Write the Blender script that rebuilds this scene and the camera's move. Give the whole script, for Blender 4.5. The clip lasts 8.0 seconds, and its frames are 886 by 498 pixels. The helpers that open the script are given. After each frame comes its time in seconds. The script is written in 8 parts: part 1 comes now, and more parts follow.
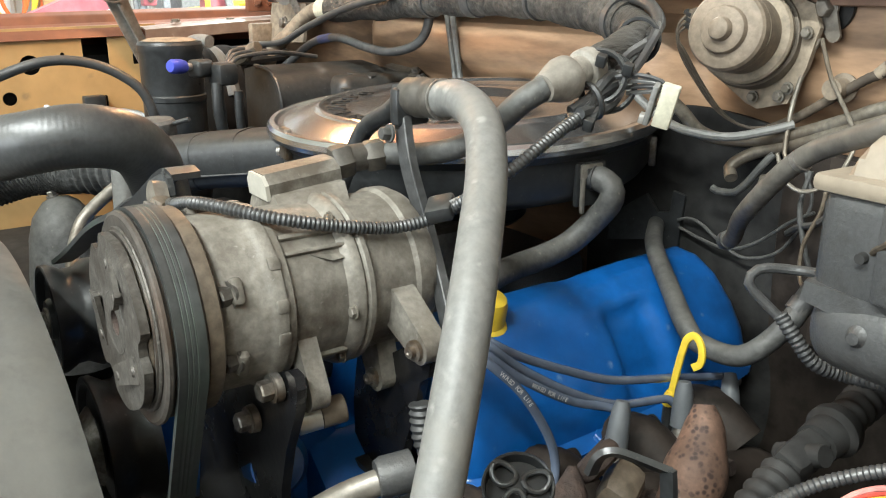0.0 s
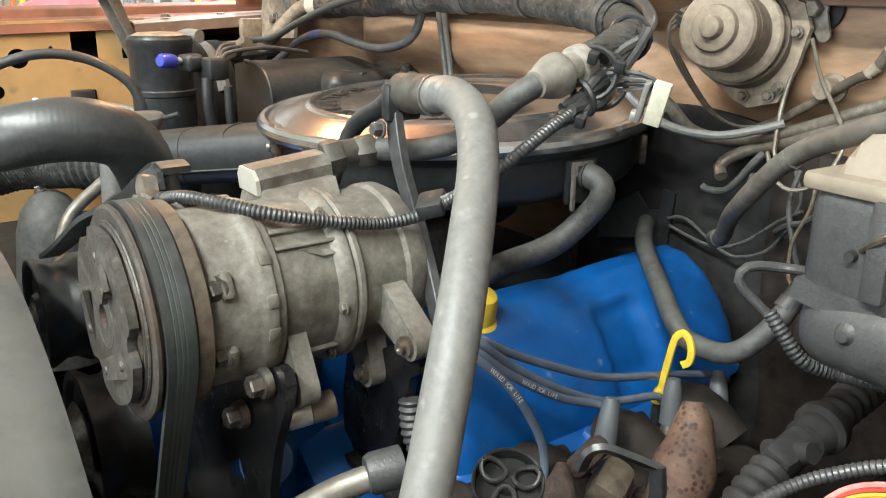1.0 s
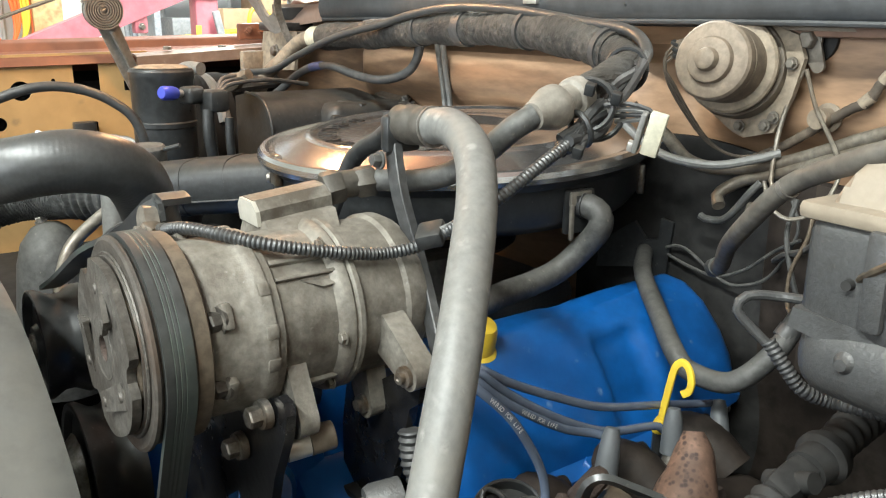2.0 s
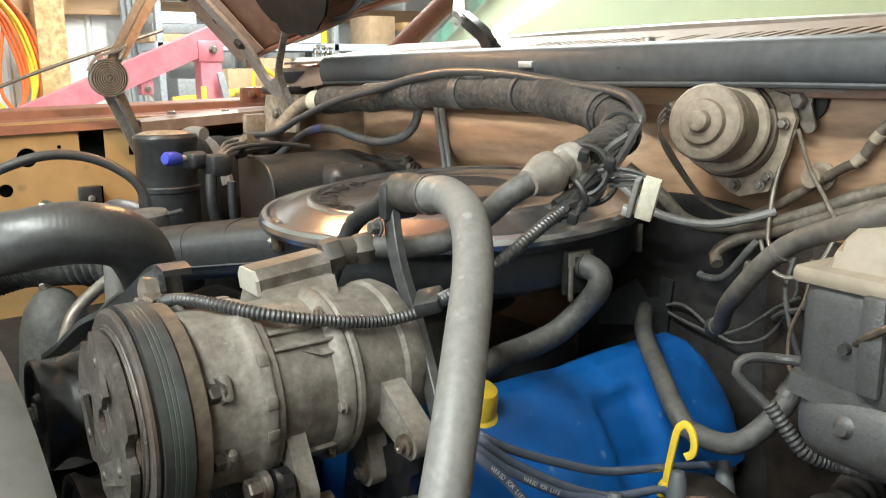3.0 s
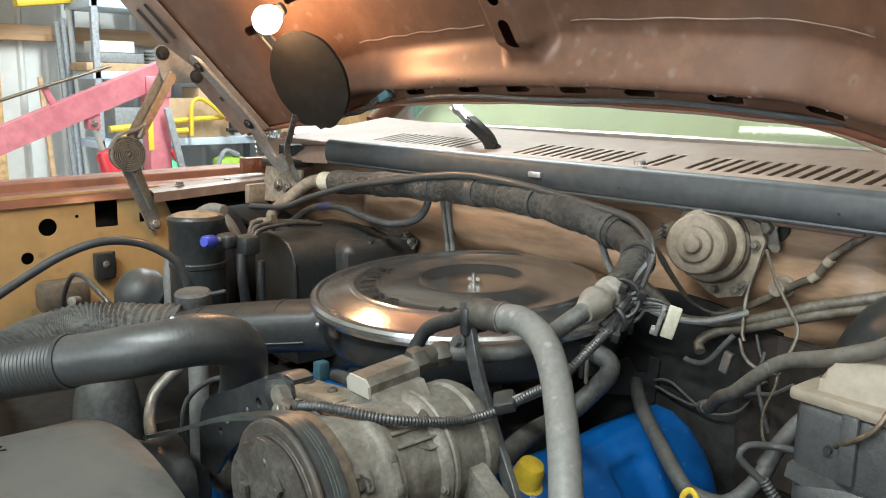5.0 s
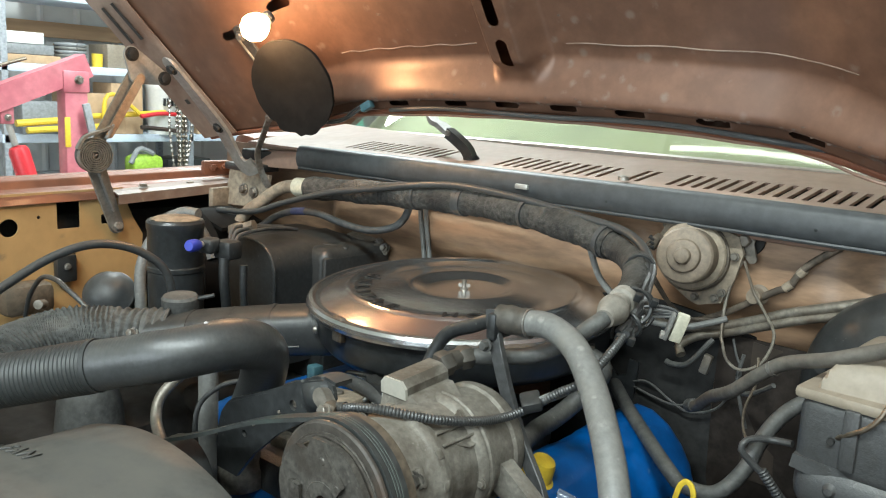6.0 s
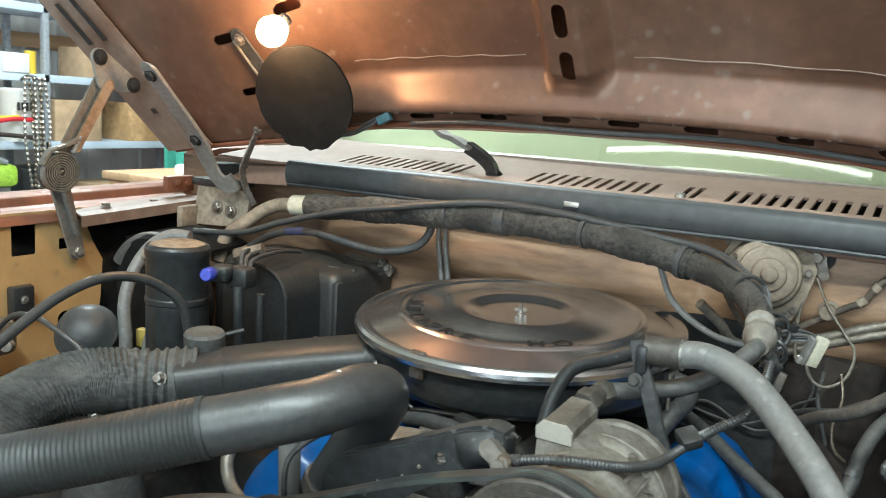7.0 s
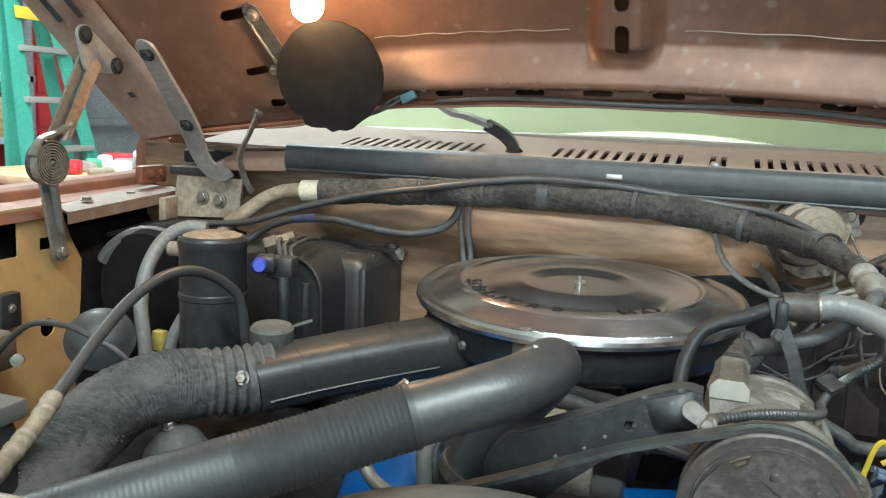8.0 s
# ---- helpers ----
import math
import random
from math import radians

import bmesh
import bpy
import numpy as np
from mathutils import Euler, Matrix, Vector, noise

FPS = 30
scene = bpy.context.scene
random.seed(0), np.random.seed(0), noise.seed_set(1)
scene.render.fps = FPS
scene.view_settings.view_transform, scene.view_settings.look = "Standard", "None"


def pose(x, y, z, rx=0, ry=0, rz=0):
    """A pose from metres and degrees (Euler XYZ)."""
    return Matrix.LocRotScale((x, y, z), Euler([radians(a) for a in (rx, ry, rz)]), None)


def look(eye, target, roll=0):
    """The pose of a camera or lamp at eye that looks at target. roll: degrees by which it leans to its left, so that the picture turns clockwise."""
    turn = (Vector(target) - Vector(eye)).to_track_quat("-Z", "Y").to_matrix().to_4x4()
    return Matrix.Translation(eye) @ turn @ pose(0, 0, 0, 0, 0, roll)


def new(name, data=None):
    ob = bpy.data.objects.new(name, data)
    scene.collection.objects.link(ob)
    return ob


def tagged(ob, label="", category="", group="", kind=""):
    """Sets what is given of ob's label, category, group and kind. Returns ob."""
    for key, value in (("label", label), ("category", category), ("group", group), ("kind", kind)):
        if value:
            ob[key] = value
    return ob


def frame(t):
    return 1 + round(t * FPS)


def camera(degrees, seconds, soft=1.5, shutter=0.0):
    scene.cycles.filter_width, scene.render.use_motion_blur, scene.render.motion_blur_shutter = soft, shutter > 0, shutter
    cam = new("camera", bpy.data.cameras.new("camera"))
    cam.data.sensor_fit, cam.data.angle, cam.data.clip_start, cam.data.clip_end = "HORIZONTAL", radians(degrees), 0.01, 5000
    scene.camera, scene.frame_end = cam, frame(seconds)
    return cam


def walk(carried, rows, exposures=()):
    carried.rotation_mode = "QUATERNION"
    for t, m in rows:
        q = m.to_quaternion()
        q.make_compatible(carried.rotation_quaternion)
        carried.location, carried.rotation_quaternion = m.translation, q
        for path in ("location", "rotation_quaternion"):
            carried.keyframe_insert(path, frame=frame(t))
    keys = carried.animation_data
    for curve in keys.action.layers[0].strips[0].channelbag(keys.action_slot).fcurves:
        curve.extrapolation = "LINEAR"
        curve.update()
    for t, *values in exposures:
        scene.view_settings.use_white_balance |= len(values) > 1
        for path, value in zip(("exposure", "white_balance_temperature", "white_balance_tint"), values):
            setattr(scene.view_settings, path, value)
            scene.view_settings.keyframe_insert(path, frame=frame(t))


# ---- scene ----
cam = camera(56.0, 8.0, 1.1, 0.25)
METRES, EYE, TILT, LEAN, TURN = 1.0, 1.12, -17.5, 0.0, 54.3
ROWS = [
    (0.0, 0.0, 0.0, 0.0, 0.0, 0.0, -0.0),
    (0.5, -0.0004, 0.0002, -0.0006, -0.57, -0.09, -0.17),
    (1.0, -0.0011, 0.0007, -0.0015, -0.74, -0.12, -0.34),
    (2.5, 0.0001, -0.0042, 0.0016, -0.61, 3.62, 0.23),
    (3.0, 0.0041, -0.0068, 0.0092, -0.36, 5.44, 0.75),
    (3.5, 0.0055, -0.0123, 0.0122, -0.36, 6.89, 1.11),
    (4.0, -0.001, -0.0242, 0.0232, -1.29, 7.13, 1.3),
    (4.5, -0.0605, -0.1138, 0.0775, -3.48, 6.78, 1.27),
    (6.0, -0.2673, -0.1956, 0.085, -12.99, 6.57, 1.13),
    (6.5, -0.3746, -0.1244, 0.1122, -17.58, 6.77, 2.04),
    (7.0, -0.5104, -0.0428, 0.1277, -23.4, 6.54, 3.63),
    (7.5, -0.6608, 0.0318, 0.1358, -29.22, 5.71, 5.66),
    (8.0, -0.7656, 0.1194, 0.1459, -34.82, 4.64, 7.8),
]
walk(cam, [(t, pose(0.715, 0, EYE, TILT, LEAN, TURN) @ pose(METRES * x, METRES * y, METRES * z, 90 + pitch, roll, yaw)) for t, x, y, z, yaw, pitch, roll in ROWS],
     [(0.0, 0.52, 6600, 10), (2.4, 0.52, 6650, 10), (3.0, 0.27, 6700, 10), (4.0, 0.01, 6700, 10), (4.6, -0.10, 6500, 9), (6.0, -0.14, 6250, 5), (6.5, -0.15, 6150, 4), (8.0, -0.14, 6050, 3)])

# ---- world and light ----
world = bpy.data.worlds.new("world")
scene.world = world
world.use_nodes = True
world.node_tree.nodes["Background"].inputs[0].default_value = (0.75, 0.85, 1.0, 1)
world.node_tree.nodes["Background"].inputs[1].default_value = 0.6


def area_lamp(name, eye, target, sx, sy, power, color):
    data = bpy.data.lights.new(name, "AREA")
    data.shape, data.size, data.size_y, data.energy, data.color = "RECTANGLE", sx, sy, power, color
    ob = new(name, data)
    ob.matrix_world = look(eye, target)
    return ob


# added soft front fill, as daylight from an unseen door gap before the truck
area_lamp("front_fill", (0.6, -4.6, 1.7), (0.2, 0.4, 1.0), 4.2, 2.6, 205, (0.88, 0.96, 1.0))
# ceiling tubes
TUBES = ((0.9, -1.35, 2.4), (-2.3, 1.85, 2.4), (0.6, 3.2, 2.4), (-0.17, 1.12, 1.2))
for (tx, ty, tl), power in zip(TUBES, (150, 220, 125)):
    area_lamp("tube_light", (tx, ty, 3.055), (tx, ty, 0), tl, 0.16, power, (0.92, 0.99, 0.98))


# ---- materials ----
def mat(name, col, rough=0.5, metal=0.0, var=0.25, scale=60.0, bump=0.15, col2=None, spread=0.5, dust=0.0,
        dustcol=(0.30, 0.26, 0.20), coat=0.0, specks=None, speckcol=(0.5, 0.47, 0.42), dist=0.001, stretch=None, speckcut=0.52, specksize=0.30, clump=0.9, spec=0.5):
    m = bpy.data.materials.new(name)
    m.use_nodes = True
    nt, b = m.node_tree, m.node_tree.nodes["Principled BSDF"]
    N, Lk = nt.nodes.new, nt.links.new
    tc = N("ShaderNodeTexCoord")
    vec = tc.outputs["Object"]
    if stretch:
        mp = N("ShaderNodeMapping")
        mp.inputs["Scale"].default_value = stretch
        Lk(vec, mp.inputs["Vector"])
        vec = mp.outputs["Vector"]

    def noise_tex(s, detail=5.0, rough_=0.6):
        n = N("ShaderNodeTexNoise")
        n.inputs["Scale"].default_value, n.inputs["Detail"].default_value, n.inputs["Roughness"].default_value = s, detail, rough_
        Lk(vec, n.inputs["Vector"])
        return n.outputs["Fac"]

    def ramp(fac, a, c):
        r = N("ShaderNodeMapRange")
        r.inputs["From Min"].default_value, r.inputs["From Max"].default_value = a, c
        Lk(fac, r.inputs["Value"])
        return r.outputs["Result"]

    def mix(fac, a, c):
        x = N("ShaderNodeMix")
        x.data_type = "RGBA"
        for s, v in ((x.inputs["Factor"], fac), (x.inputs["A"], a), (x.inputs["B"], c)):
            if isinstance(v, (float, int)):
                s.default_value = v
            elif isinstance(v, tuple):
                s.default_value = (*v, 1)
            else:
                Lk(v, s)
        return x.outputs["Result"]

    def times(a, c):
        x = N("ShaderNodeMath")
        x.operation = "MULTIPLY"
        for s, v in zip(x.inputs, (a, c)):
            if isinstance(v, (float, int)):
                s.default_value = v
            else:
                Lk(v, s)
        return x.outputs[0]

    fine, big = noise_tex(scale), noise_tex(scale * 0.13, 6.0, 0.65)
    lo, hi = tuple(c * (1 - var) for c in col), tuple(min(1.0, c * (1 + var)) for c in col)
    out = mix(ramp(fine, 0.36, 0.64), lo, hi)
    if col2:
        out = mix(ramp(big, spread - 0.09, spread + 0.12), out, col2)
    else:
        out = mix(times(ramp(big, 0.4, 0.7), 0.5), out, tuple(c * (1 - var * 0.8) for c in col))
    rg = N("ShaderNodeMapRange")
    rg.inputs["To Min"].default_value, rg.inputs["To Max"].default_value = max(0.03, rough - 0.12), min(1.0, rough + 0.12)
    Lk(big, rg.inputs["Value"])
    rgh = rg.outputs["Result"]
    if specks:
        vo = N("ShaderNodeTexVoronoi")
        vo.inputs["Scale"].default_value = specks
        Lk(vec, vo.inputs["Vector"])
        sp = times(ramp(vo.outputs["Distance"], specksize, specksize * 0.47), ramp(noise_tex(specks * clump), speckcut, speckcut + 0.12))
        out = mix(sp, out, speckcol)
    if dust:
        ge = N("ShaderNodeNewGeometry")
        sx = N("ShaderNodeSeparateXYZ")
        Lk(ge.outputs["Normal"], sx.inputs[0])
        df = times(times(ramp(sx.outputs["Z"], 0.0, 0.95), ramp(noise_tex(scale * 0.3, 7.0, 0.7), 0.25, 0.75)), dust)
        out = mix(df, out, dustcol)
    Lk(out, b.inputs["Base Color"])
    Lk(rgh, b.inputs["Roughness"])
    b.inputs["Metallic"].default_value = metal
    b.inputs["Specular IOR Level"].default_value = spec
    b.inputs["Coat Weight"].default_value = coat
    b.inputs["Coat Roughness"].default_value = 0.12
    if bump:
        bp = N("ShaderNodeBump")
        bp.inputs["Strength"].default_value, bp.inputs["Distance"].default_value = bump, dist
        Lk(fine, bp.inputs["Height"])
        Lk(bp.outputs["Normal"], b.inputs["Normal"])
    return m


def glow(name, col, strength):
    m = bpy.data.materials.new(name)
    m.use_nodes = True
    b = m.node_tree.nodes["Principled BSDF"]
    b.inputs["Base Color"].default_value = (*col, 1)
    b.inputs["Emission Color"].default_value = (*col, 1)
    b.inputs["Emission Strength"].default_value = strength
    return m


RUBBER = mat("black_rubber", (0.045, 0.046, 0.047), 0.50, var=0.35, bump=0.35, dust=0.28, dustcol=(0.20, 0.185, 0.155), scale=110, specks=230, speckcol=(0.13, 0.125, 0.11), speckcut=0.56)
# brown dust on top also carries the copper hood's reflection
RUBBER_SHINY = mat("satin_rubber", (0.0375, 0.04, 0.0413), 0.40, var=0.22, bump=0.25, dust=0.26, dustcol=(0.185, 0.155, 0.122), scale=190, spec=0.8)
RIB_RUBBER = mat("ribbed_black_rubber", (0.0288, 0.0312, 0.0312), 0.48, var=0.2, bump=0.15, dust=0.14, dustcol=(0.15, 0.145, 0.13), scale=190, spec=0.6)
RUBBER_GREY = mat("dusty_grey_rubber", (0.150, 0.150, 0.143), 0.48, var=0.14, bump=0.25, scale=170, col2=(0.185, 0.178, 0.16), spread=0.58, dust=0.28, dustcol=(0.34, 0.32, 0.28), specks=85, speckcol=(0.27, 0.265, 0.245), speckcut=0.52, specksize=0.38)
RUBBER_DUSTY = mat("dusty_black_rubber", (0.064, 0.064, 0.061), 0.60, var=0.35, bump=0.5, dust=0.45, dustcol=(0.20, 0.19, 0.165), scale=120, specks=160, speckcol=(0.15, 0.14, 0.12), speckcut=0.55)
DUCT_CLOTH = mat("dusty_duct_cloth", (0.078, 0.0793, 0.0767), 0.70, var=0.40, bump=0.6, dust=0.55, dustcol=(0.185, 0.180, 0.160), scale=90, stretch=(1.0, 1.0, 2.2), spec=0.35)
HOSE_TAN = mat("dust_browned_rubber", (0.105, 0.096, 0.082), 0.55, var=0.25, bump=0.3, dust=0.4, dustcol=(0.25, 0.225, 0.185), scale=130)
TAPE = mat("cracked_black_tape", (0.048, 0.045, 0.040), 0.78, var=0.6, bump=1.0, dust=0.38, dustcol=(0.19, 0.17, 0.135), scale=60, dist=0.007, stretch=(2.2, 0.5, 2.2), col2=(0.016, 0.015, 0.014), spread=0.54)
PLASTIC = mat("black_plastic", (0.025, 0.0265, 0.027), 0.42, var=0.3, bump=0.2, dust=0.26, dustcol=(0.19, 0.165, 0.13), scale=150, specks=180, speckcol=(0.10, 0.098, 0.09), speckcut=0.57)
PLASTIC_GREY = mat("weathered_grey_plastic", (0.078, 0.078, 0.074), 0.55, var=0.22, bump=0.2, dust=0.35, dustcol=(0.185, 0.165, 0.132), scale=70, col2=(0.10, 0.098, 0.09))
BLACK_PAINT = mat("black_paint", (0.026, 0.028, 0.029), 0.32, var=0.3, bump=0.14, dust=0.16, dustcol=(0.20, 0.185, 0.155), scale=100, specks=200, speckcol=(0.11, 0.105, 0.095), speckcut=0.57)
BLACK_IRON = mat("black_cast_iron", (0.070, 0.071, 0.071), 0.40, var=0.10, bump=0.45, scale=420, metal=0.2, dust=0.2, dustcol=(0.20, 0.185, 0.16), dist=0.0012, col2=(0.048, 0.047, 0.045), spread=0.60)
CAST_ALU = mat("grimy_cast_aluminium", (0.205, 0.190, 0.163), 0.56, metal=0.18, var=0.22, bump=0.55, scale=150, col2=(0.082, 0.068, 0.052), spread=0.55, dust=0.30, dustcol=(0.265, 0.230, 0.178), specks=150, speckcol=(0.30, 0.285, 0.255), speckcut=0.58)
RAW_ALU = mat("bright_aluminium", (0.55, 0.53, 0.49), 0.4, metal=0.7, var=0.12, bump=0.2, scale=120)
STEEL = mat("zinc_steel", (0.30, 0.285, 0.26), 0.40, metal=0.75, var=0.3, bump=0.3, scale=180, col2=(0.15, 0.11, 0.075), spread=0.55)
CHROME = mat("chrome", (0.60, 0.61, 0.615), 0.21, metal=0.95, var=0.06, bump=0.0, scale=40, dust=0.12, dustcol=(0.24, 0.23, 0.215))
RUST = mat("rusty_iron", (0.052, 0.034, 0.027), 0.85, var=0.5, bump=1.0, scale=120, col2=(0.022, 0.015, 0.012), spread=0.48, dist=0.003, dust=0.22, dustcol=(0.13, 0.09, 0.07))
RUST_PIPE = mat("corroded_line", (0.13, 0.105, 0.078), 0.42, metal=0.6, var=0.35, bump=0.35, scale=150, dust=0.45, dustcol=(0.27, 0.215, 0.15))
BLUE = mat("blue_engine_paint", (0.003, 0.092, 0.33), 0.36, var=0.10, bump=0.2, scale=70, col2=(0.003, 0.070, 0.26), spread=0.58, coat=0.35, specks=60, speckcol=(0.10, 0.20, 0.38), speckcut=0.60)
TAN = mat("grimy_tan_paint", (0.345, 0.215, 0.130), 0.40, var=0.18, bump=0.18, scale=45, col2=(0.085, 0.053, 0.034), spread=0.53, dust=0.15, dustcol=(0.27, 0.205, 0.145), stretch=(0.35, 1.0, 1.6))
APRON = mat("tan_orange_paint", (0.44, 0.275, 0.118), 0.42, var=0.08, bump=0.05, scale=20, col2=(0.37, 0.22, 0.09), spread=0.62, specks=30, speckcol=(0.3, 0.2, 0.1))
COPPER = mat("copper_brown_paint", (0.20, 0.075, 0.040), 0.48, metal=0.15, var=0.14, bump=0.05, scale=30, col2=(0.15, 0.054, 0.03), spread=0.58, coat=0.06, dust=0.12, dustcol=(0.28, 0.18, 0.13))
COPPER_IN = mat("dull_copper_primer", (0.158, 0.083, 0.053), 0.42, metal=0.25, var=0.14, bump=0.06, scale=34, col2=(0.110, 0.058, 0.038), spread=0.55, coat=0.03, specks=38, speckcol=(0.20, 0.14, 0.11), speckcut=0.50)
COWL_PAINT = mat("faded_copper_cowl_paint", (0.261, 0.162, 0.117), 0.55, var=0.12, bump=0.06, scale=60, dust=0.40, dustcol=(0.35, 0.272, 0.215), coat=0.06)
SEAL = mat("grey_rubber_seal", (0.048, 0.051, 0.053), 0.48, var=0.22, bump=0.25, scale=60, dust=0.28, dustcol=(0.15, 0.148, 0.138))
HINGE = mat("dirty_zinc_hinge", (0.225, 0.205, 0.175), 0.42, metal=0.45, var=0.2, bump=0.3, scale=120, col2=(0.13, 0.105, 0.078), spread=0.58, dust=0.2, dustcol=(0.25, 0.215, 0.17))
DUSTY_TAN = mat("dust_caked_metal", (0.265, 0.215, 0.158), 0.70, var=0.24, bump=0.5, scale=110, col2=(0.14, 0.105, 0.075), spread=0.57)
YELLOW = mat("yellow_plastic", (0.72, 0.51, 0.045), 0.42, var=0.10, bump=0.08, scale=80, col2=(0.60, 0.42, 0.05), spread=0.6)
BLUE_TAPE = mat("faded_blue_tape", (0.055, 0.065, 0.145), 0.6, var=0.2, bump=0.2)
BLUE_CAP = mat("blue_plastic_cap", (0.045, 0.065, 0.42), 0.4, var=0.1, bump=0.05)
WHITE_PLASTIC = mat("off_white_connector", (0.50, 0.475, 0.37), 0.5, var=0.14, bump=0.15, scale=150, col2=(0.32, 0.27, 0.19), spread=0.62)
WIRE_BLUE = mat("slate_blue_silicone", (0.105, 0.130, 0.180), 0.22, var=0.1, bump=0.05, spec=0.9)
BOOT_GREY = mat("grey_spark_boot", (0.095, 0.102, 0.108), 0.5, var=0.15, bump=0.1)
CLUTCH = mat("worn_clutch_steel", (0.105, 0.097, 0.086), 0.45, metal=0.4, var=0.32, bump=0.7, scale=160, col2=(0.062, 0.052, 0.043), spread=0.56, specks=110, speckcol=(0.22, 0.205, 0.18))
COIL_DUST = mat("dusty_coil_housing", (0.135, 0.108, 0.080), 0.52, metal=0.25, var=0.25, bump=0.25, scale=120)
GRIME_BROWN = mat("greasy_brown_grime", (0.029, 0.023, 0.019), 0.65, var=0.45, bump=0.5, scale=50, col2=(0.018, 0.013, 0.010), spread=0.52, spec=0.2)
FRECKLED = mat("rust_freckled_plate", (0.155, 0.088, 0.058), 0.7, var=0.45, bump=0.6, scale=90, specks=240, specksize=0.55, clump=0.22, speckcol=(0.028, 0.014, 0.010), col2=(0.075, 0.042, 0.028), spread=0.50, speckcut=0.43)
LINE_METAL = mat("dull_tan_grey_line", (0.25, 0.225, 0.185), 0.38, metal=0.5, var=0.3, bump=0.3, scale=120, col2=(0.14, 0.11, 0.08), spread=0.55, dust=0.2, dustcol=(0.28, 0.235, 0.175))
LINK_STEEL = mat("clean_grey_steel", (0.29, 0.28, 0.262), 0.46, metal=0.4, var=0.14, bump=0.2, scale=120, col2=(0.21, 0.185, 0.155), spread=0.6)
RUSTY_LINK = mat("rust_stained_link", (0.22, 0.135, 0.080), 0.55, metal=0.3, var=0.25, bump=0.3, scale=110, col2=(0.26, 0.20, 0.14), spread=0.55)
FLANGE_BROWN = mat("worn_grey_brown_primer", (0.225, 0.165, 0.128), 0.52, var=0.14, bump=0.12, scale=42, col2=(0.120, 0.066, 0.043), spread=0.56, specks=60, speckcol=(0.30, 0.24, 0.20), speckcut=0.58)
BRACKET_BLACK = mat("dusty_black_bracket_paint", (0.030, 0.032, 0.033), 0.42, var=0.3, bump=0.2, dust=0.40, dustcol=(0.17, 0.165, 0.15), scale=110, specks=90, speckcol=(0.15, 0.15, 0.14), speckcut=0.56)
LOOM_DUST = mat("dust_caked_cable", (0.115, 0.090, 0.066), 0.7, var=0.35, bump=0.5, scale=130, col2=(0.06, 0.046, 0.034), spread=0.52)
FERRULE = mat("dusty_dark_ferrule", (0.075, 0.068, 0.058), 0.55, metal=0.3, var=0.25, bump=0.3, scale=140, dust=0.32, dustcol=(0.20, 0.17, 0.13))
GREASY = mat("greasy_dark_casting", (0.042, 0.041, 0.038), 0.55, var=0.5, bump=0.8, scale=130, dust=0.25, dustcol=(0.11, 0.10, 0.08))
MACHINED = mat("pale_machined_aluminium", (0.46, 0.435, 0.375), 0.5, metal=0.1, var=0.08, bump=0.1, scale=120)
MOTOR_BROWN = mat("dusty_brown_motor_can", (0.215, 0.170, 0.125), 0.66, var=0.18, bump=0.35, scale=150, col2=(0.13, 0.098, 0.07), spread=0.58)
PULLEY_IRON = mat("dark_pulley_iron", (0.088, 0.078, 0.068), 0.45, metal=0.35, var=0.25, bump=0.3, scale=130, col2=(0.10, 0.065, 0.045), spread=0.60)
FLAKE = mat("dried_dirt_flake", (0.17, 0.120, 0.095), 0.8, var=0.3, bump=0.3, scale=200)
SOOT = mat("sooty_black_rubber_sheet", (0.0075, 0.007, 0.0065), 0.85, var=0.4, bump=0.3, scale=50, spec=0.2)
# one black for grimy parts and for shade stand-ins in the bay
DARK = mat("grime_and_shade_black", (0.024, 0.0235, 0.0225), 0.70, var=0.4, bump=0.5, scale=50, spec=0.3)
CREAM = mat("dusty_cream_plastic", (0.254, 0.213, 0.162), 0.45, var=0.12, bump=0.15, scale=80, col2=(0.205, 0.163, 0.118), spread=0.58, dust=0.30, dustcol=(0.38, 0.325, 0.255))
BRASS = mat("tarnished_brass", (0.55, 0.42, 0.16), 0.35, metal=0.9, var=0.15, bump=0.2, scale=120)
COLLAR = mat("dusty_pale_collar", (0.27, 0.25, 0.215), 0.6, var=0.25, bump=0.4, scale=130, col2=(0.13, 0.115, 0.095), spread=0.56, dust=0.3, dustcol=(0.42, 0.38, 0.32))
BROWN_PANEL = mat("oil_stained_brown_panel", (0.072, 0.054, 0.040), 0.5, var=0.25, bump=0.25, scale=36, col2=(0.022, 0.018, 0.016), spread=0.46, spec=0.3)
OIL_BLACK = mat("oily_black_paint", (0.011, 0.011, 0.012), 0.26, var=0.5, bump=0.4, scale=60, specks=90, speckcol=(0.06, 0.058, 0.052), speckcut=0.60)
TEAL = mat("faded_teal_plastic", (0.050, 0.115, 0.135), 0.55)
RED_WIRE = mat("red_wire", (0.60, 0.06, 0.04), 0.4, bump=0)
PINK_WIRE = mat("pink_wire", (0.70, 0.25, 0.22), 0.4, bump=0)
ORANGE_WIRE = mat("yellow_wire", (0.75, 0.42, 0.05), 0.4, bump=0)
BAR_INK = mat("black_ink", (0.015, 0.015, 0.015), 0.5, bump=0)
WHITE_INK = mat("white_ink", (0.65, 0.66, 0.68), 0.5, bump=0)
# green tint of ribs and belt stands in for reflected light on worn rubber
BELT_RIB = mat("glinting_worn_rib", (0.080, 0.098, 0.086), 0.40, var=0.2, bump=0.1)
BELT_GREEN = mat("worn_ribbed_belt", (0.042, 0.045, 0.044), 0.40, var=0.25, bump=0.2, scale=90, col2=(0.048, 0.066, 0.058), spread=0.55, spec=0.8)
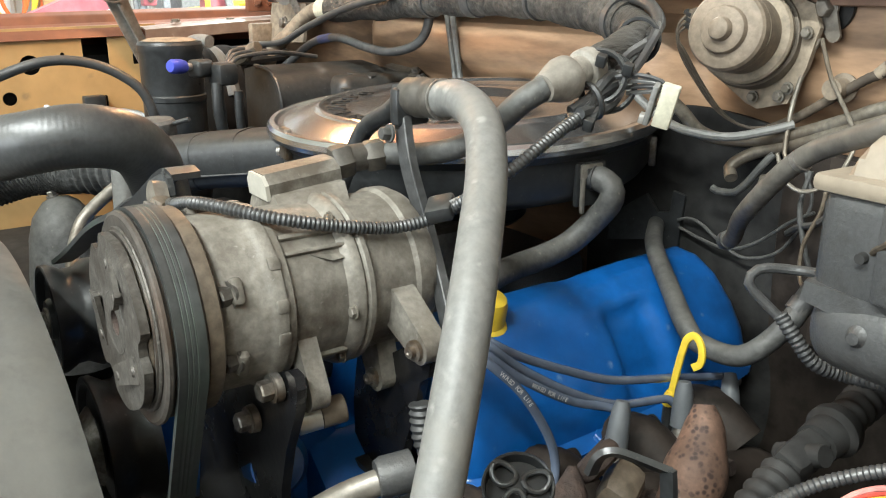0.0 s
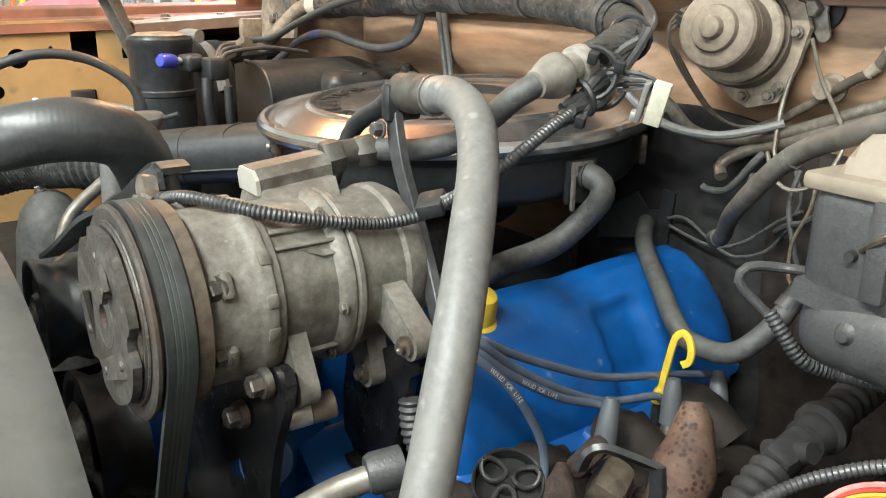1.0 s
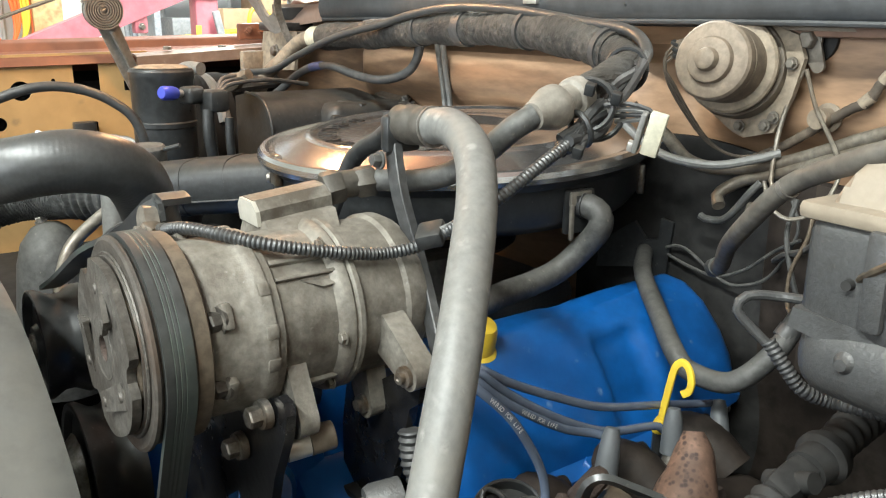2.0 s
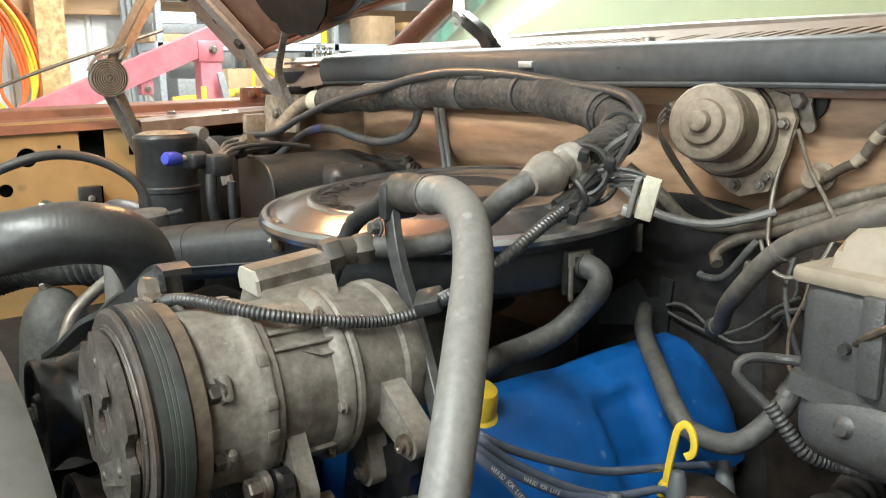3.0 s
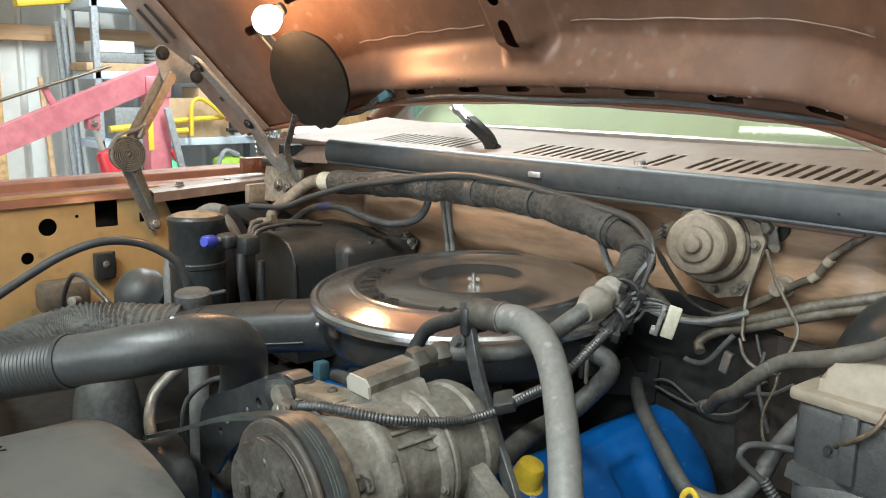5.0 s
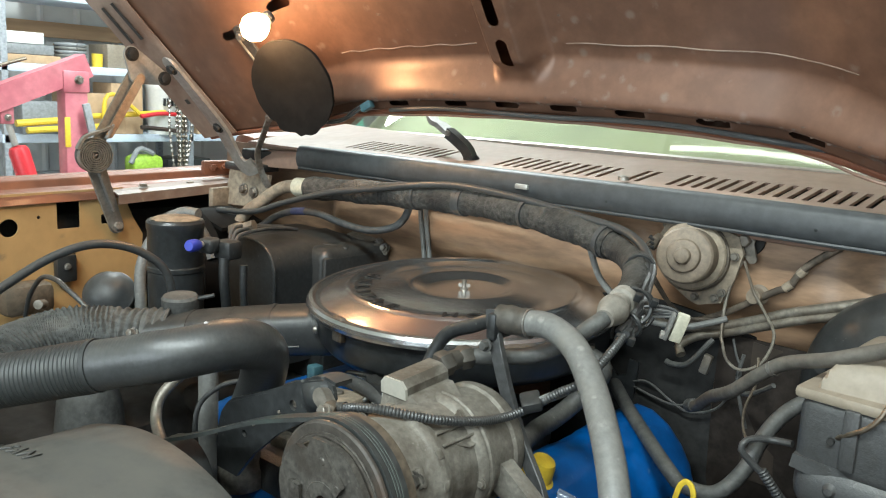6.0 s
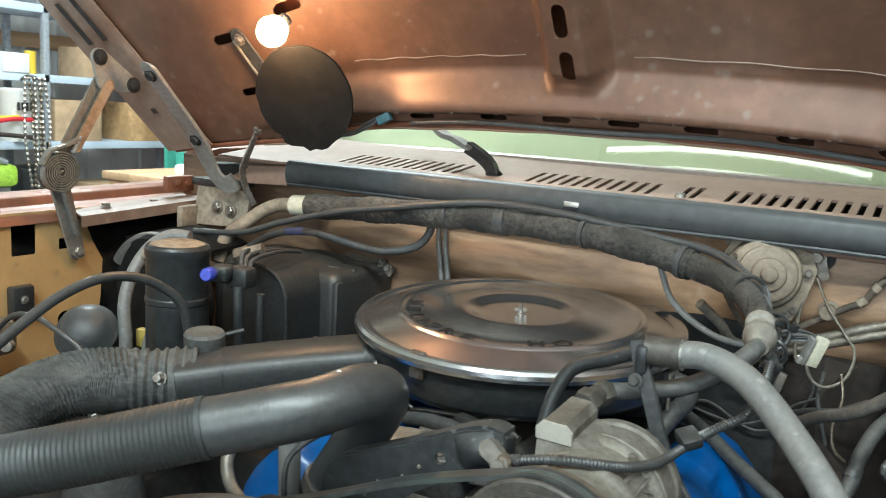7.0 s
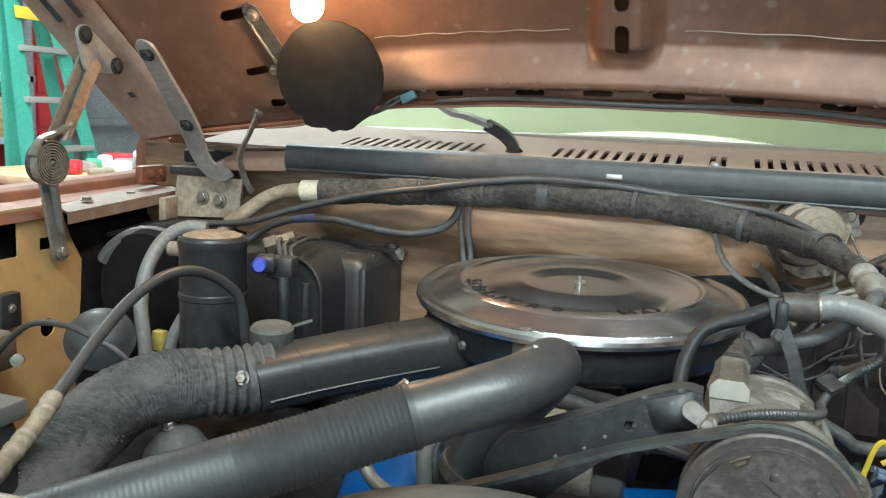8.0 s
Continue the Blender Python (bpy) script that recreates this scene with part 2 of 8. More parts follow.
# garage
SIDING = mat("white_metal_siding", (0.72, 0.73, 0.72), 0.45, var=0.06, bump=0.05, scale=8)
OSB = mat("osb_board", (0.62, 0.40, 0.20), 0.75, var=0.4, bump=0.2, scale=22, col2=(0.45, 0.27, 0.12), spread=0.52)
LUMBER = mat("pine_lumber", (0.52, 0.33, 0.19), 0.7, var=0.2, bump=0.15, scale=18, stretch=(1, 0.08, 1))
CONCRETE = mat("concrete_floor", (0.30, 0.29, 0.27), 0.8, var=0.2, bump=0.2, scale=12)
CEILING_WHITE = mat("white_ceiling_liner", (0.74, 0.76, 0.68), 0.7, var=0.05, bump=0.05, scale=6)
SHELF_PAINT = mat("pale_blue_shelf_paint", (0.55, 0.63, 0.74), 0.45, var=0.06, bump=0.03)
SHELF_DARK = mat("shelf_frame_grey", (0.32, 0.34, 0.37), 0.5)
HOIST_PINK = mat("faded_red_hoist_paint", (0.50, 0.165, 0.19), 0.45, var=0.15, bump=0.05, scale=20, col2=(0.40, 0.10, 0.13))
HOIST_RED = mat("bright_red_paint", (0.55, 0.03, 0.04), 0.35, var=0.08, bump=0.02)
CARDBOARD = mat("brown_cardboard", (0.48, 0.33, 0.20), 0.85, var=0.12, bump=0.1, scale=20)
LADDER_GREEN = mat("green_fibreglass", (0.07, 0.36, 0.27), 0.45, var=0.12, bump=0.05)
WHITE_PAINT = mat("white_paint", (0.75, 0.75, 0.73), 0.5, var=0.05, bump=0.03)
GREY_STUFF = mat("grey_tool_plastic", (0.24, 0.25, 0.26), 0.5, var=0.2)
SAFETY_ORANGE = mat("orange_cord_jacket", (0.75, 0.14, 0.03), 0.45, var=0.08, bump=0.05)
GREEN_PLASTIC = mat("green_plastic", (0.08, 0.42, 0.22), 0.45)
LIME = mat("lime_plastic", (0.35, 0.55, 0.06), 0.45)
TUBE_GLOW = glow("lit_tube", (1.0, 0.98, 0.93), 9.0)
BULB_GLOW = glow("lit_bulb", (1.0, 0.56, 0.27), 235.0)
REFLECTION_GREEN = mat("pale_green_reflection", (0.40, 0.425, 0.255), 0.8, var=0.06, bump=0.05, scale=10, col2=(0.36, 0.40, 0.27), spread=0.5)
GLASS = bpy.data.materials.new("window_glass")
GLASS.use_nodes = True
_g = GLASS.node_tree.nodes["Principled BSDF"]
_g.inputs["Base Color"].default_value = (0.93, 0.97, 0.89, 1)
_g.inputs["Transmission Weight"].default_value = 1.0
_g.inputs["Roughness"].default_value = 0.02
_g.inputs["IOR"].default_value = 1.5


# ---- mesh helpers ----
def thing(name, label, category, at=(0, 0, 0), group="", kind=""):
    ob = new(name)
    ob.location = at
    ob.empty_display_size = 0.02
    tagged(ob, label, category, group, kind)
    return ob


def mesh_ob(name, bm, material, smooth=True, angle=35):
    me = bpy.data.meshes.new(name)
    bmesh.ops.recalc_face_normals(bm, faces=bm.faces)
    if smooth:
        lim = radians(angle)
        for f in bm.faces:
            f.smooth = True
        for e in bm.edges:
            e.smooth = len(e.link_faces) == 2 and e.calc_face_angle(0) < lim
    bm.to_mesh(me)
    bm.free()
    me.materials.append(material)
    return new(name, me)


def part(name, bm, material, parent, label="", smooth=True, angle=35):
    ob = mesh_ob(name, bm, material, smooth, angle)
    ob.parent = parent
    top = parent
    at = Vector((0, 0, 0))
    while top:
        at += top.location
        top = top.parent
    ob.location = -at
    if label:
        ob["label"] = label
    return ob


def single(name, bm, material, label, category, group="", kind="", smooth=True, angle=35):
    ob = mesh_ob(name, bm, material, smooth, angle)
    return tagged(ob, label, category, group, kind)


def spline(points, step=0.008):
    """A smooth curve through the points, at even steps."""
    p = [Vector(q) for q in points]
    p = [2 * p[0] - p[1]] + p + [2 * p[-1] - p[-2]]
    fine = []
    for i in range(1, len(p) - 2):
        a, b, c, d = p[i - 1], p[i], p[i + 1], p[i + 2]
        for k in range(24):
            t = k / 24
            fine.append(0.5 * (2 * b + (c - a) * t + (2 * a - 5 * b + 4 * c - d) * t * t + (3 * b - a - 3 * c + d) * t ** 3))
    fine.append(p[-2])
    out, left = [fine[0]], step
    for a, b in zip(fine, fine[1:]):
        seg = (b - a).length
        while seg > left and seg > 0:
            a = a + (b - a) * (left / seg)
            out.append(a.copy())
            seg, left = (b - a).length, step
        left -= seg
    if (out[-1] - fine[-1]).length > step * 0.3:
        out.append(fine[-1])
    else:
        out[-1] = fine[-1]
    return out


def sweep(points, radius, seg=14, step=0.008, section=None, caps=True, bm=None, straight=False, warp=None):
    """A tube along the points. radius: a number, or a function of (0..1, metres along); warp(run, angle) adds to it."""
    bm = bm or bmesh.new()
    pts = [Vector(q) for q in points] if straight else spline(points, step)
    tang = [(pts[min(i + 1, len(pts) - 1)] - pts[max(i - 1, 0)]).normalized() for i in range(len(pts))]
    up = Vector((0, 0, 1)) if abs(tang[0].z) < 0.9 else Vector((0, 1, 0))
    u = (up - tang[0] * up.dot(tang[0])).normalized()
    sec = section or [(math.cos(2 * math.pi * k / seg), math.sin(2 * math.pi * k / seg)) for k in range(seg)]
    rings, run, total = [], 0.0, sum((b - a).length for a, b in zip(pts, pts[1:]))
    for i, q in enumerate(pts):
        if i:
            run += (q - pts[i - 1]).length
        u = (u - tang[i] * u.dot(tang[i])).normalized()
        v = tang[i].cross(u)
        r = radius(run / total, run) if callable(radius) else radius
        if warp:
            rings.append([bm.verts.new(q + (v * a + u * b) * (r + warp(run, math.atan2(b, a)))) for a, b in sec])
        else:
            rings.append([bm.verts.new(q + (v * a + u * b) * r) for a, b in sec])
    n = len(sec)
    for a, b in zip(rings, rings[1:]):
        for k in range(n):
            bm.faces.new((a[k], a[(k + 1) % n], b[(k + 1) % n], b[k]))
    if caps:
        bm.faces.new(rings[0][::-1])
        bm.faces.new(rings[-1])
    return bm


def axis_frame(origin, direction, hint=(0, 0, 1)):
    z = Vector(direction).normalized()
    h = Vector(hint)
    if abs(z.dot(h)) > 0.95:
        h = Vector((0, 1, 0))
    x = h.cross(z).normalized()
    y = z.cross(x)
    return Matrix(((x.x, y.x, z.x, origin[0]), (x.y, y.y, z.y, origin[1]), (x.z, y.z, z.z, origin[2]), (0, 0, 0, 1)))


def lathe(profile, origin, direction, seg=48, bm=None, caps=True):
    """Turned body: (radius, height) pairs along the direction."""
    bm = bm or bmesh.new()
    m = axis_frame(origin, direction)
    rings = []
    for r, h in profile:
        if r < 1e-6:
            rings.append([bm.verts.new(m @ Vector((0, 0, h)))])
        else:
            rings.append([bm.verts.new(m @ Vector((r * math.cos(2 * math.pi * k / seg), r * math.sin(2 * math.pi * k / seg), h))) for k in range(seg)])
    for a, b in zip(rings, rings[1:]):
        for k in range(seg):
            j = (k + 1) % seg
            if len(a) == 1 and len(b) == 1:
                continue
            if len(a) == 1:
                bm.faces.new((a[0], b[k], b[j]))
            elif len(b) == 1:
                bm.faces.new((a[k], a[j], b[0]))
            else:
                bm.faces.new((a[k], a[j], b[j], b[k]))
    for ring in (rings[0], rings[-1]):
        if len(ring) > 1 and caps:
            bm.faces.new(ring)
    return bm


def block(center, size, bevel=0.003, turn=(0, 0, 0), bm=None, segs=2):
    bm = bm or bmesh.new()
    made = bmesh.ops.create_cube(bm, size=1.0, matrix=pose(*center, *turn) @ Matrix.Diagonal((*size, 1)))
    if bevel:
        edges = list({e for v in made["verts"] for e in v.link_edges})
        bmesh.ops.bevel(bm, geom=edges, offset=bevel, segments=segs, affect="EDGES", profile=0.5)
    return bm


def plate(outline, origin, normal, thick, holes=(), hint=(0, 0, 1), bevel=0.0012, bm=None):
    """A flat plate from an outline (u, v), with holes cut through; origin and normal place it."""
    bm = bm or bmesh.new()
    m = axis_frame(origin, normal, hint)
    edges = []
    for loop in (outline, *holes):
        vs = [bm.verts.new(m @ Vector((a, b, -thick / 2))) for a, b in loop]
        edges += [bm.edges.new((vs[i], vs[(i + 1) % len(vs)])) for i in range(len(vs))]
    fill = bmesh.ops.triangle_fill(bm, use_beauty=True, use_dissolve=False, edges=edges)
    faces = [f for f in fill["geom"] if isinstance(f, bmesh.types.BMFace)]
    ext = bmesh.ops.extrude_face_region(bm, geom=faces)
    vs = [g for g in ext["geom"] if isinstance(g, bmesh.types.BMVert)]
    bmesh.ops.translate(bm, verts=vs, vec=m.to_3x3() @ Vector((0, 0, thick)))
    return bm


def circle2(cx, cy, r, n=20):
    return [(cx + r * math.cos(2 * math.pi * k / n), cy + r * math.sin(2 * math.pi * k / n)) for k in range(n)]


def rect2(cx, cy, w, h, r=0.003, n=4):
    out = []
    for sx, sy, a0 in ((1, 1, 0), (-1, 1, 90), (-1, -1, 180), (1, -1, 270)):
        for k in range(n + 1):
            a = radians(a0 + 90 * k / n)
            out.append((cx + sx * (w / 2 - r) + r * math.cos(a), cy + sy * (h / 2 - r) + r * math.sin(a)))
    return out


def capsule2(a, b, ra, rb, n=10):
    """A bar with round ends from a to b (2D)."""
    ang = math.atan2(b[1] - a[1], b[0] - a[0])
    out = []
    for c, r, s in ((b, rb, ang - math.pi / 2), (a, ra, ang + math.pi / 2)):
        for k in range(n + 1):
            t = s + math.pi * k / n
            out.append((c[0] + r * math.cos(t), c[1] + r * math.sin(t)))
    return out


def flat_bar(a, b, ra, rb, normal, thick, bm=None):
    """A round-ended flat bar from a to b, its face towards the normal."""
    a, b = Vector(a), Vector(b)
    d = (b - a).normalized()
    n = Vector(normal)
    n = (n - d * n.dot(d)).normalized()
    return plate(capsule2((0, 0), (0, (b - a).length), ra, rb), a, n, thick, hint=d, bm=bm)


def round_hull(circles, n=18):
    """The outline that runs round several circles (x, y, r)."""
    pts = sorted({(round(x + r * math.cos(2 * math.pi * k / n), 6), round(y + r * math.sin(2 * math.pi * k / n), 6)) for x, y, r in circles for k in range(n)})
    out = []
    for run in (pts, pts[::-1]):
        side = []
        for p in run:
            while len(side) > 1 and (side[-1][0] - side[-2][0]) * (p[1] - side[-2][1]) - (side[-1][1] - side[-2][1]) * (p[0] - side[-2][0]) <= 0:
                side.pop()
            side.append(p)
        out += side[:-1]
    return out


def surface(f, nu, nv, thick=0.0, bm=None):
    """A sheet of f(u, v), u and v from 0 to 1; thick: pushed along its own normal."""
    bm = bm or bmesh.new()
    g = [[bm.verts.new(f(i / nu, j / nv)) for j in range(nv + 1)] for i in range(nu + 1)]
    faces = [bm.faces.new((g[i][j], g[i + 1][j], g[i + 1][j + 1], g[i][j + 1])) for i in range(nu) for j in range(nv)]
    if thick:
        bmesh.ops.recalc_face_normals(bm, faces=faces)
        bmesh.ops.solidify(bm, geom=faces, thickness=thick)
    return bm


def hexbolt(origin, direction, r, h, bm=None, washer=True):
    bm = bm or bmesh.new()
    if washer:
        lathe([(0, 0), (r * 1.35, 0), (r * 1.35, h * 0.22), (r * 0.9, h * 0.22)], origin, direction, 20, bm)
    lathe([(r * 0.98, h * 0.2), (r, h * 0.3), (r, h * 0.88), (r * 0.85, h), (0, h)], origin, direction, 6, bm)
    return bm


def smooth01(a, b, x):
    t = min(1.0, max(0.0, (x - a) / (b - a)))
    return t * t * (3 - 2 * t)

# ---- the garage ----
def wall(name, center, size, material, label):
    return single(name, block(center, size, 0), material, label, "wall", kind="structure", smooth=False)


floor_ob = single("floor", block((0, 1, -0.05), (11.0, 12.4, 0.1), 0), CONCRETE, "grey concrete garage floor", "floor", kind="structure", smooth=False)
wall("wall_east", (4.75, 1, 1.55), (0.1, 12.2, 3.1), SIDING, "white metal garage wall")
wall("wall_north", (-0.25, 7.05, 1.55), (10.1, 0.1, 3.1), SIDING, "white metal garage wall")
wall("wall_south_a", (-3.65, -5.05, 1.55), (3.2, 0.1, 3.1), SIDING, "white wall beside the added door gap")
wall("wall_south_b", (3.85, -5.05, 1.55), (1.7, 0.1, 3.1), SIDING, "white wall beside the added door gap")
wall("wall_south_c", (0.475, -5.05, 2.98), (5.05, 0.1, 0.24), SIDING, "white wall above the added door gap")
single("ceiling", block((-0.25, 1, 3.2), (10.2, 12.3, 0.12), 0), CEILING_WHITE, "pale white garage ceiling liner", "ceiling", kind="structure", smooth=False)


def siding():
    """Ribbed metal sheet along the west wall."""
    bm = bmesh.new()
    prof = []
    y = -5.0
    while y < 7.0:
        prof += [(y, 0), (y + 0.19, 0), (y + 0.205, 0.02), (y + 0.225, 0.02), (y + 0.24, 0)]
        y += 0.25
    lo = [bm.verts.new((-5.2 + d, yy, 0)) for yy, d in prof]
    hi = [bm.verts.new((-5.2 + d, yy, 3.14)) for yy, d in prof]
    for i in range(len(prof) - 1):
        bm.faces.new((lo[i], lo[i + 1], hi[i + 1], hi[i]))
    block((-5.27, 1, 1.55), (0.1, 12.2, 3.1), 0, bm=bm)
    return bm


single("wall_west", siding(), SIDING, "white ribbed metal garage wall", "wall", kind="structure", angle=10)
single("trim_post", block((-5.06, 1.19, 1.55), (0.2, 0.17, 3.1), 0.004), OSB, "orange-brown chipboard wall post", "post", kind="structure")
single("trim_girt", block((-5.13, 1.0, 1.56), (0.06, 9.0, 0.10), 0.004), LUMBER, "horizontal pine board across the metal wall", "board", kind="structure")


def ceiling_tube(x, y, n):
    t = thing("tube_lamp", "white fluorescent ceiling lamp with two lit tubes", "ceiling lamp", (x, y, 3.13), "ceiling lamps")
    part("housing", block((x, y, 3.115), (n + 0.1, 0.14, 0.045), 0.006), GREY_STUFF, t)
    for dy in (-0.04, 0.04):
        part("tube", lathe([(0, 0), (0.010, 0), (0.010, n), (0, n)], (x - n / 2, y + dy, 3.076), (1, 0, 0), 16), TUBE_GLOW, t, "lit white tube")
    return t


for tx, ty, tl in TUBES:
    ceiling_tube(tx, ty, tl)


# ---- the truck's body ----
truck = thing("truck_body", "copper-brown pickup body around an open engine bay", "truck", (0, 0.9, 0))


def firewall_f(u, v):
    x, z = -0.86 + 1.72 * u, 0.35 + 0.79 * v
    y = 0.745 - 0.035 * smooth01(0.985, 1.03, z) * (1 - smooth01(1.065, 1.09, z)) * smooth01(-0.52, -0.45, x) * (1 - smooth01(0.10, 0.16, x))
    y -= 0.030 * smooth01(0.16, 0.22, x) * (1 - smooth01(0.40, 0.46, x)) * smooth01(0.99, 1.03, z)
    y -= 0.05 * (1 - smooth01(0.55, 0.85, z)) * math.exp(-(x / 0.25) ** 2)
    y -= 0.022 * smooth01(0.36, 0.5, x) * smooth01(0.72, 0.8, z) * (1 - smooth01(1.03, 1.07, z))
    return (x, y, z)


part("firewall", surface(firewall_f, 150, 80, 0.004), TAN, truck, "grimy tan painted firewall")


def cowl_y(x):
    return 0.655 + 0.035 * (x / 0.8) ** 2


def cowl_z(x):
    return 1.143 - 0.012 * max(0.0, abs(x) - 0.3)


# grey rubber seal along the cowl's front edge
def seal_f(u, v):
    x = -0.535 + 1.34 * u
    prof = [(0.085, -0.024), (0.02, -0.027), (0.004, -0.024), (0.0, -0.010), (0.002, 0.004), (0.005, 0.010), (0.012, 0.013), (0.024, 0.011), (0.034, 0.004)]
    k = v * (len(prof) - 1)
    i = min(int(k), len(prof) - 2)
    t = k - i
    return (x, cowl_y(x) + prof[i][0] * (1 - t) + prof[i + 1][0] * t, cowl_z(x) + prof[i][1] * (1 - t) + prof[i + 1][1] * t)


part("cowl_seal", surface(seal_f, 90, 18, 0.002), SEAL, truck, "dusty grey rubber cowl seal")
for sx in (0.13, 0.395):
    part("seal_plug", lathe([(0.0042, 0), (0.0040, 0.0015), (0.002, 0.0025), (0, 0.003)], (sx, cowl_y(sx) + 0.001, cowl_z(sx) - 0.010), (0, -1, 0), 14), PLASTIC, truck)
part("seal_lip", sweep([(x, cowl_y(x) + 0.006, cowl_z(x) - 0.0265) for x in [-0.535 + 0.134 * k for k in range(11)]], 0.0030, 8, 0.02), SEAL, truck)
part("seal_clip", block((-0.005, 0.651, 1.137), (0.022, 0.006, 0.007), 0.001), RAW_ALU, truck)


def cowl_panel():
    """The slotted panel before the windshield."""
    bm = bmesh.new()
    holes = []
    x = -0.46
    for a, b in ((-0.47, -0.225), (-0.115, 0.085), (0.115, 0.145), (0.175, 0.44), (0.47, 0.70)):
        n = max(2, int((b - a) / 0.0175))
        for k in range(n):
            c = a + (b - a) * (k + 0.5) / n
            lean = 0.0
            y0 = 0.715 + 0.03 * (c / 0.8) ** 2
            holes.append([(c - lean - 0.004, y0), (c - lean + 0.004, y0), (c + lean + 0.004, y0 + 0.072), (c + lean - 0.004, y0 + 0.072)])
    outline = [(-0.72 + 1.54 * k / 30, cowl_y(-0.72 + 1.54 * k / 30) + 0.012) for k in range(31)]
    outline += [(0.82 - 1.54 * k / 30, 0.872 + 0.16 * (0.82 - 1.54 * k / 30) ** 2) for k in range(31)]
    plate(outline, (0, 0, 0), (0, 0, 1), 0.004, holes, hint=(0, 1, 0), bm=bm)
    for v in bm.verts:
        v.co.z += cowl_z(v.co.x) + 0.004 + 0.14 * max(0.0, v.co.y - 0.66)
    return bm


part("cowl_panel", cowl_panel(), COWL_PAINT, truck, "faded copper slotted cowl panel", angle=20)
# unseen dark liner, added so the cowl slots above look dark
part("cowl_dark_liner", block((0, 0.80, 1.122), (1.5, 0.20, 0.022), 0.004), DARK, truck)
part("cowl_cap", surface(lambda u, v: (-0.535 - 0.19 * u, cowl_y(-0.535) + 0.004 + 0.03 * u + 0.05 * v * v, cowl_z(-0.5) - 0.030 + 0.032 * min(1.0, v * 2.2) - 0.012 * u), 16, 10, 0.003), COWL_PAINT, truck, "copper painted cowl corner")
part("bolt", lathe([(0, 0), (0.008, 0), (0.007, 0.005), (0, 0.007)], (0.128, 0.70, 1.158), (0, 0, 1), 12), STEEL, truck)


def windshield_f(u, v):
    x = -0.79 + 1.59 * u
    return (x * (1 - 0.10 * v), 0.885 + 0.16 * x * x + 0.55 * v, 1.176 - 0.02 * x * x + 0.47 * v)


glass = part("windshield", surface(windshield_f, 40, 14, 0.005), GLASS, truck, "windshield glass with ceiling light reflections")
glass.visible_shadow = False
part("windshield_trim", sweep([(x, 0.882 + 0.16 * x * x, 1.178 - 0.02 * x * x) for x in [-0.80 + 0.161 * k for k in range(11)]], 0.009, 8, 0.03), RAW_ALU, truck, "bright windshield trim")
# added pale green sheet stands in for the ceiling mirrored in the glass
part("reflection_sheet", surface(lambda u, v: tuple(Vector(windshield_f(u, 0.06 + 0.94 * v)) + Vector((0, 0.05, -0.035))), 30, 8, 0.003), REFLECTION_GREEN, truck, "pale green sheet coloured as the ceiling's reflection")
part("pillar", sweep([(-0.815, 1.00, 1.16), (-0.765, 1.27, 1.40), (-0.72, 1.54, 1.63)], 0.03, 12, 0.05), COPPER, truck, "copper windshield pillar")
part("dashboard", block((0, 1.25, 1.02), (1.5, 0.45, 0.22), 0.06), DARK, truck)
part("cab_side", block((-0.90, 1.55, 0.80), (0.10, 1.50, 0.72), 0.04), COPPER, truck)
part("cab_side", block((0.90, 1.55, 0.80), (0.10, 1.50, 0.72), 0.04), COPPER, truck)
part("cab_back", block((0, 2.32, 1.05), (1.84, 0.08, 1.25), 0.03), COPPER, truck)
part("cab_roof", block((0, 1.86, 1.70), (1.50, 0.96, 0.07), 0.03), COPPER, truck)
for sx in (-0.86, 0.86):
    wheel = part("wheel", lathe([(0.20, -0.11), (0.32, -0.11), (0.365, -0.08), (0.37, 0.0), (0.365, 0.08), (0.32, 0.11), (0.20, 0.11)], (sx, 0.05, 0.37), (1, 0, 0), 40), RUBBER, truck)
    part("rim", lathe([(0, -0.05), (0.20, -0.09), (0.20, 0.09), (0, 0.05)], (sx, 0.05, 0.37), (1, 0, 0), 32), STEEL, wheel)
    wheel = part("wheel", lathe([(0.20, -0.11), (0.32, -0.11), (0.365, -0.08), (0.37, 0.0), (0.365, 0.08), (0.32, 0.11), (0.20, 0.11)], (sx, 2.2, 0.37), (1, 0, 0), 40), RUBBER, truck)
part("frame_rail", block((-0.42, 0.9, 0.42), (0.10, 3.2, 0.16), 0.01), DARK, truck)
part("frame_rail", block((0.42, 0.9, 0.42), (0.10, 3.2, 0.16), 0.01), DARK, truck)


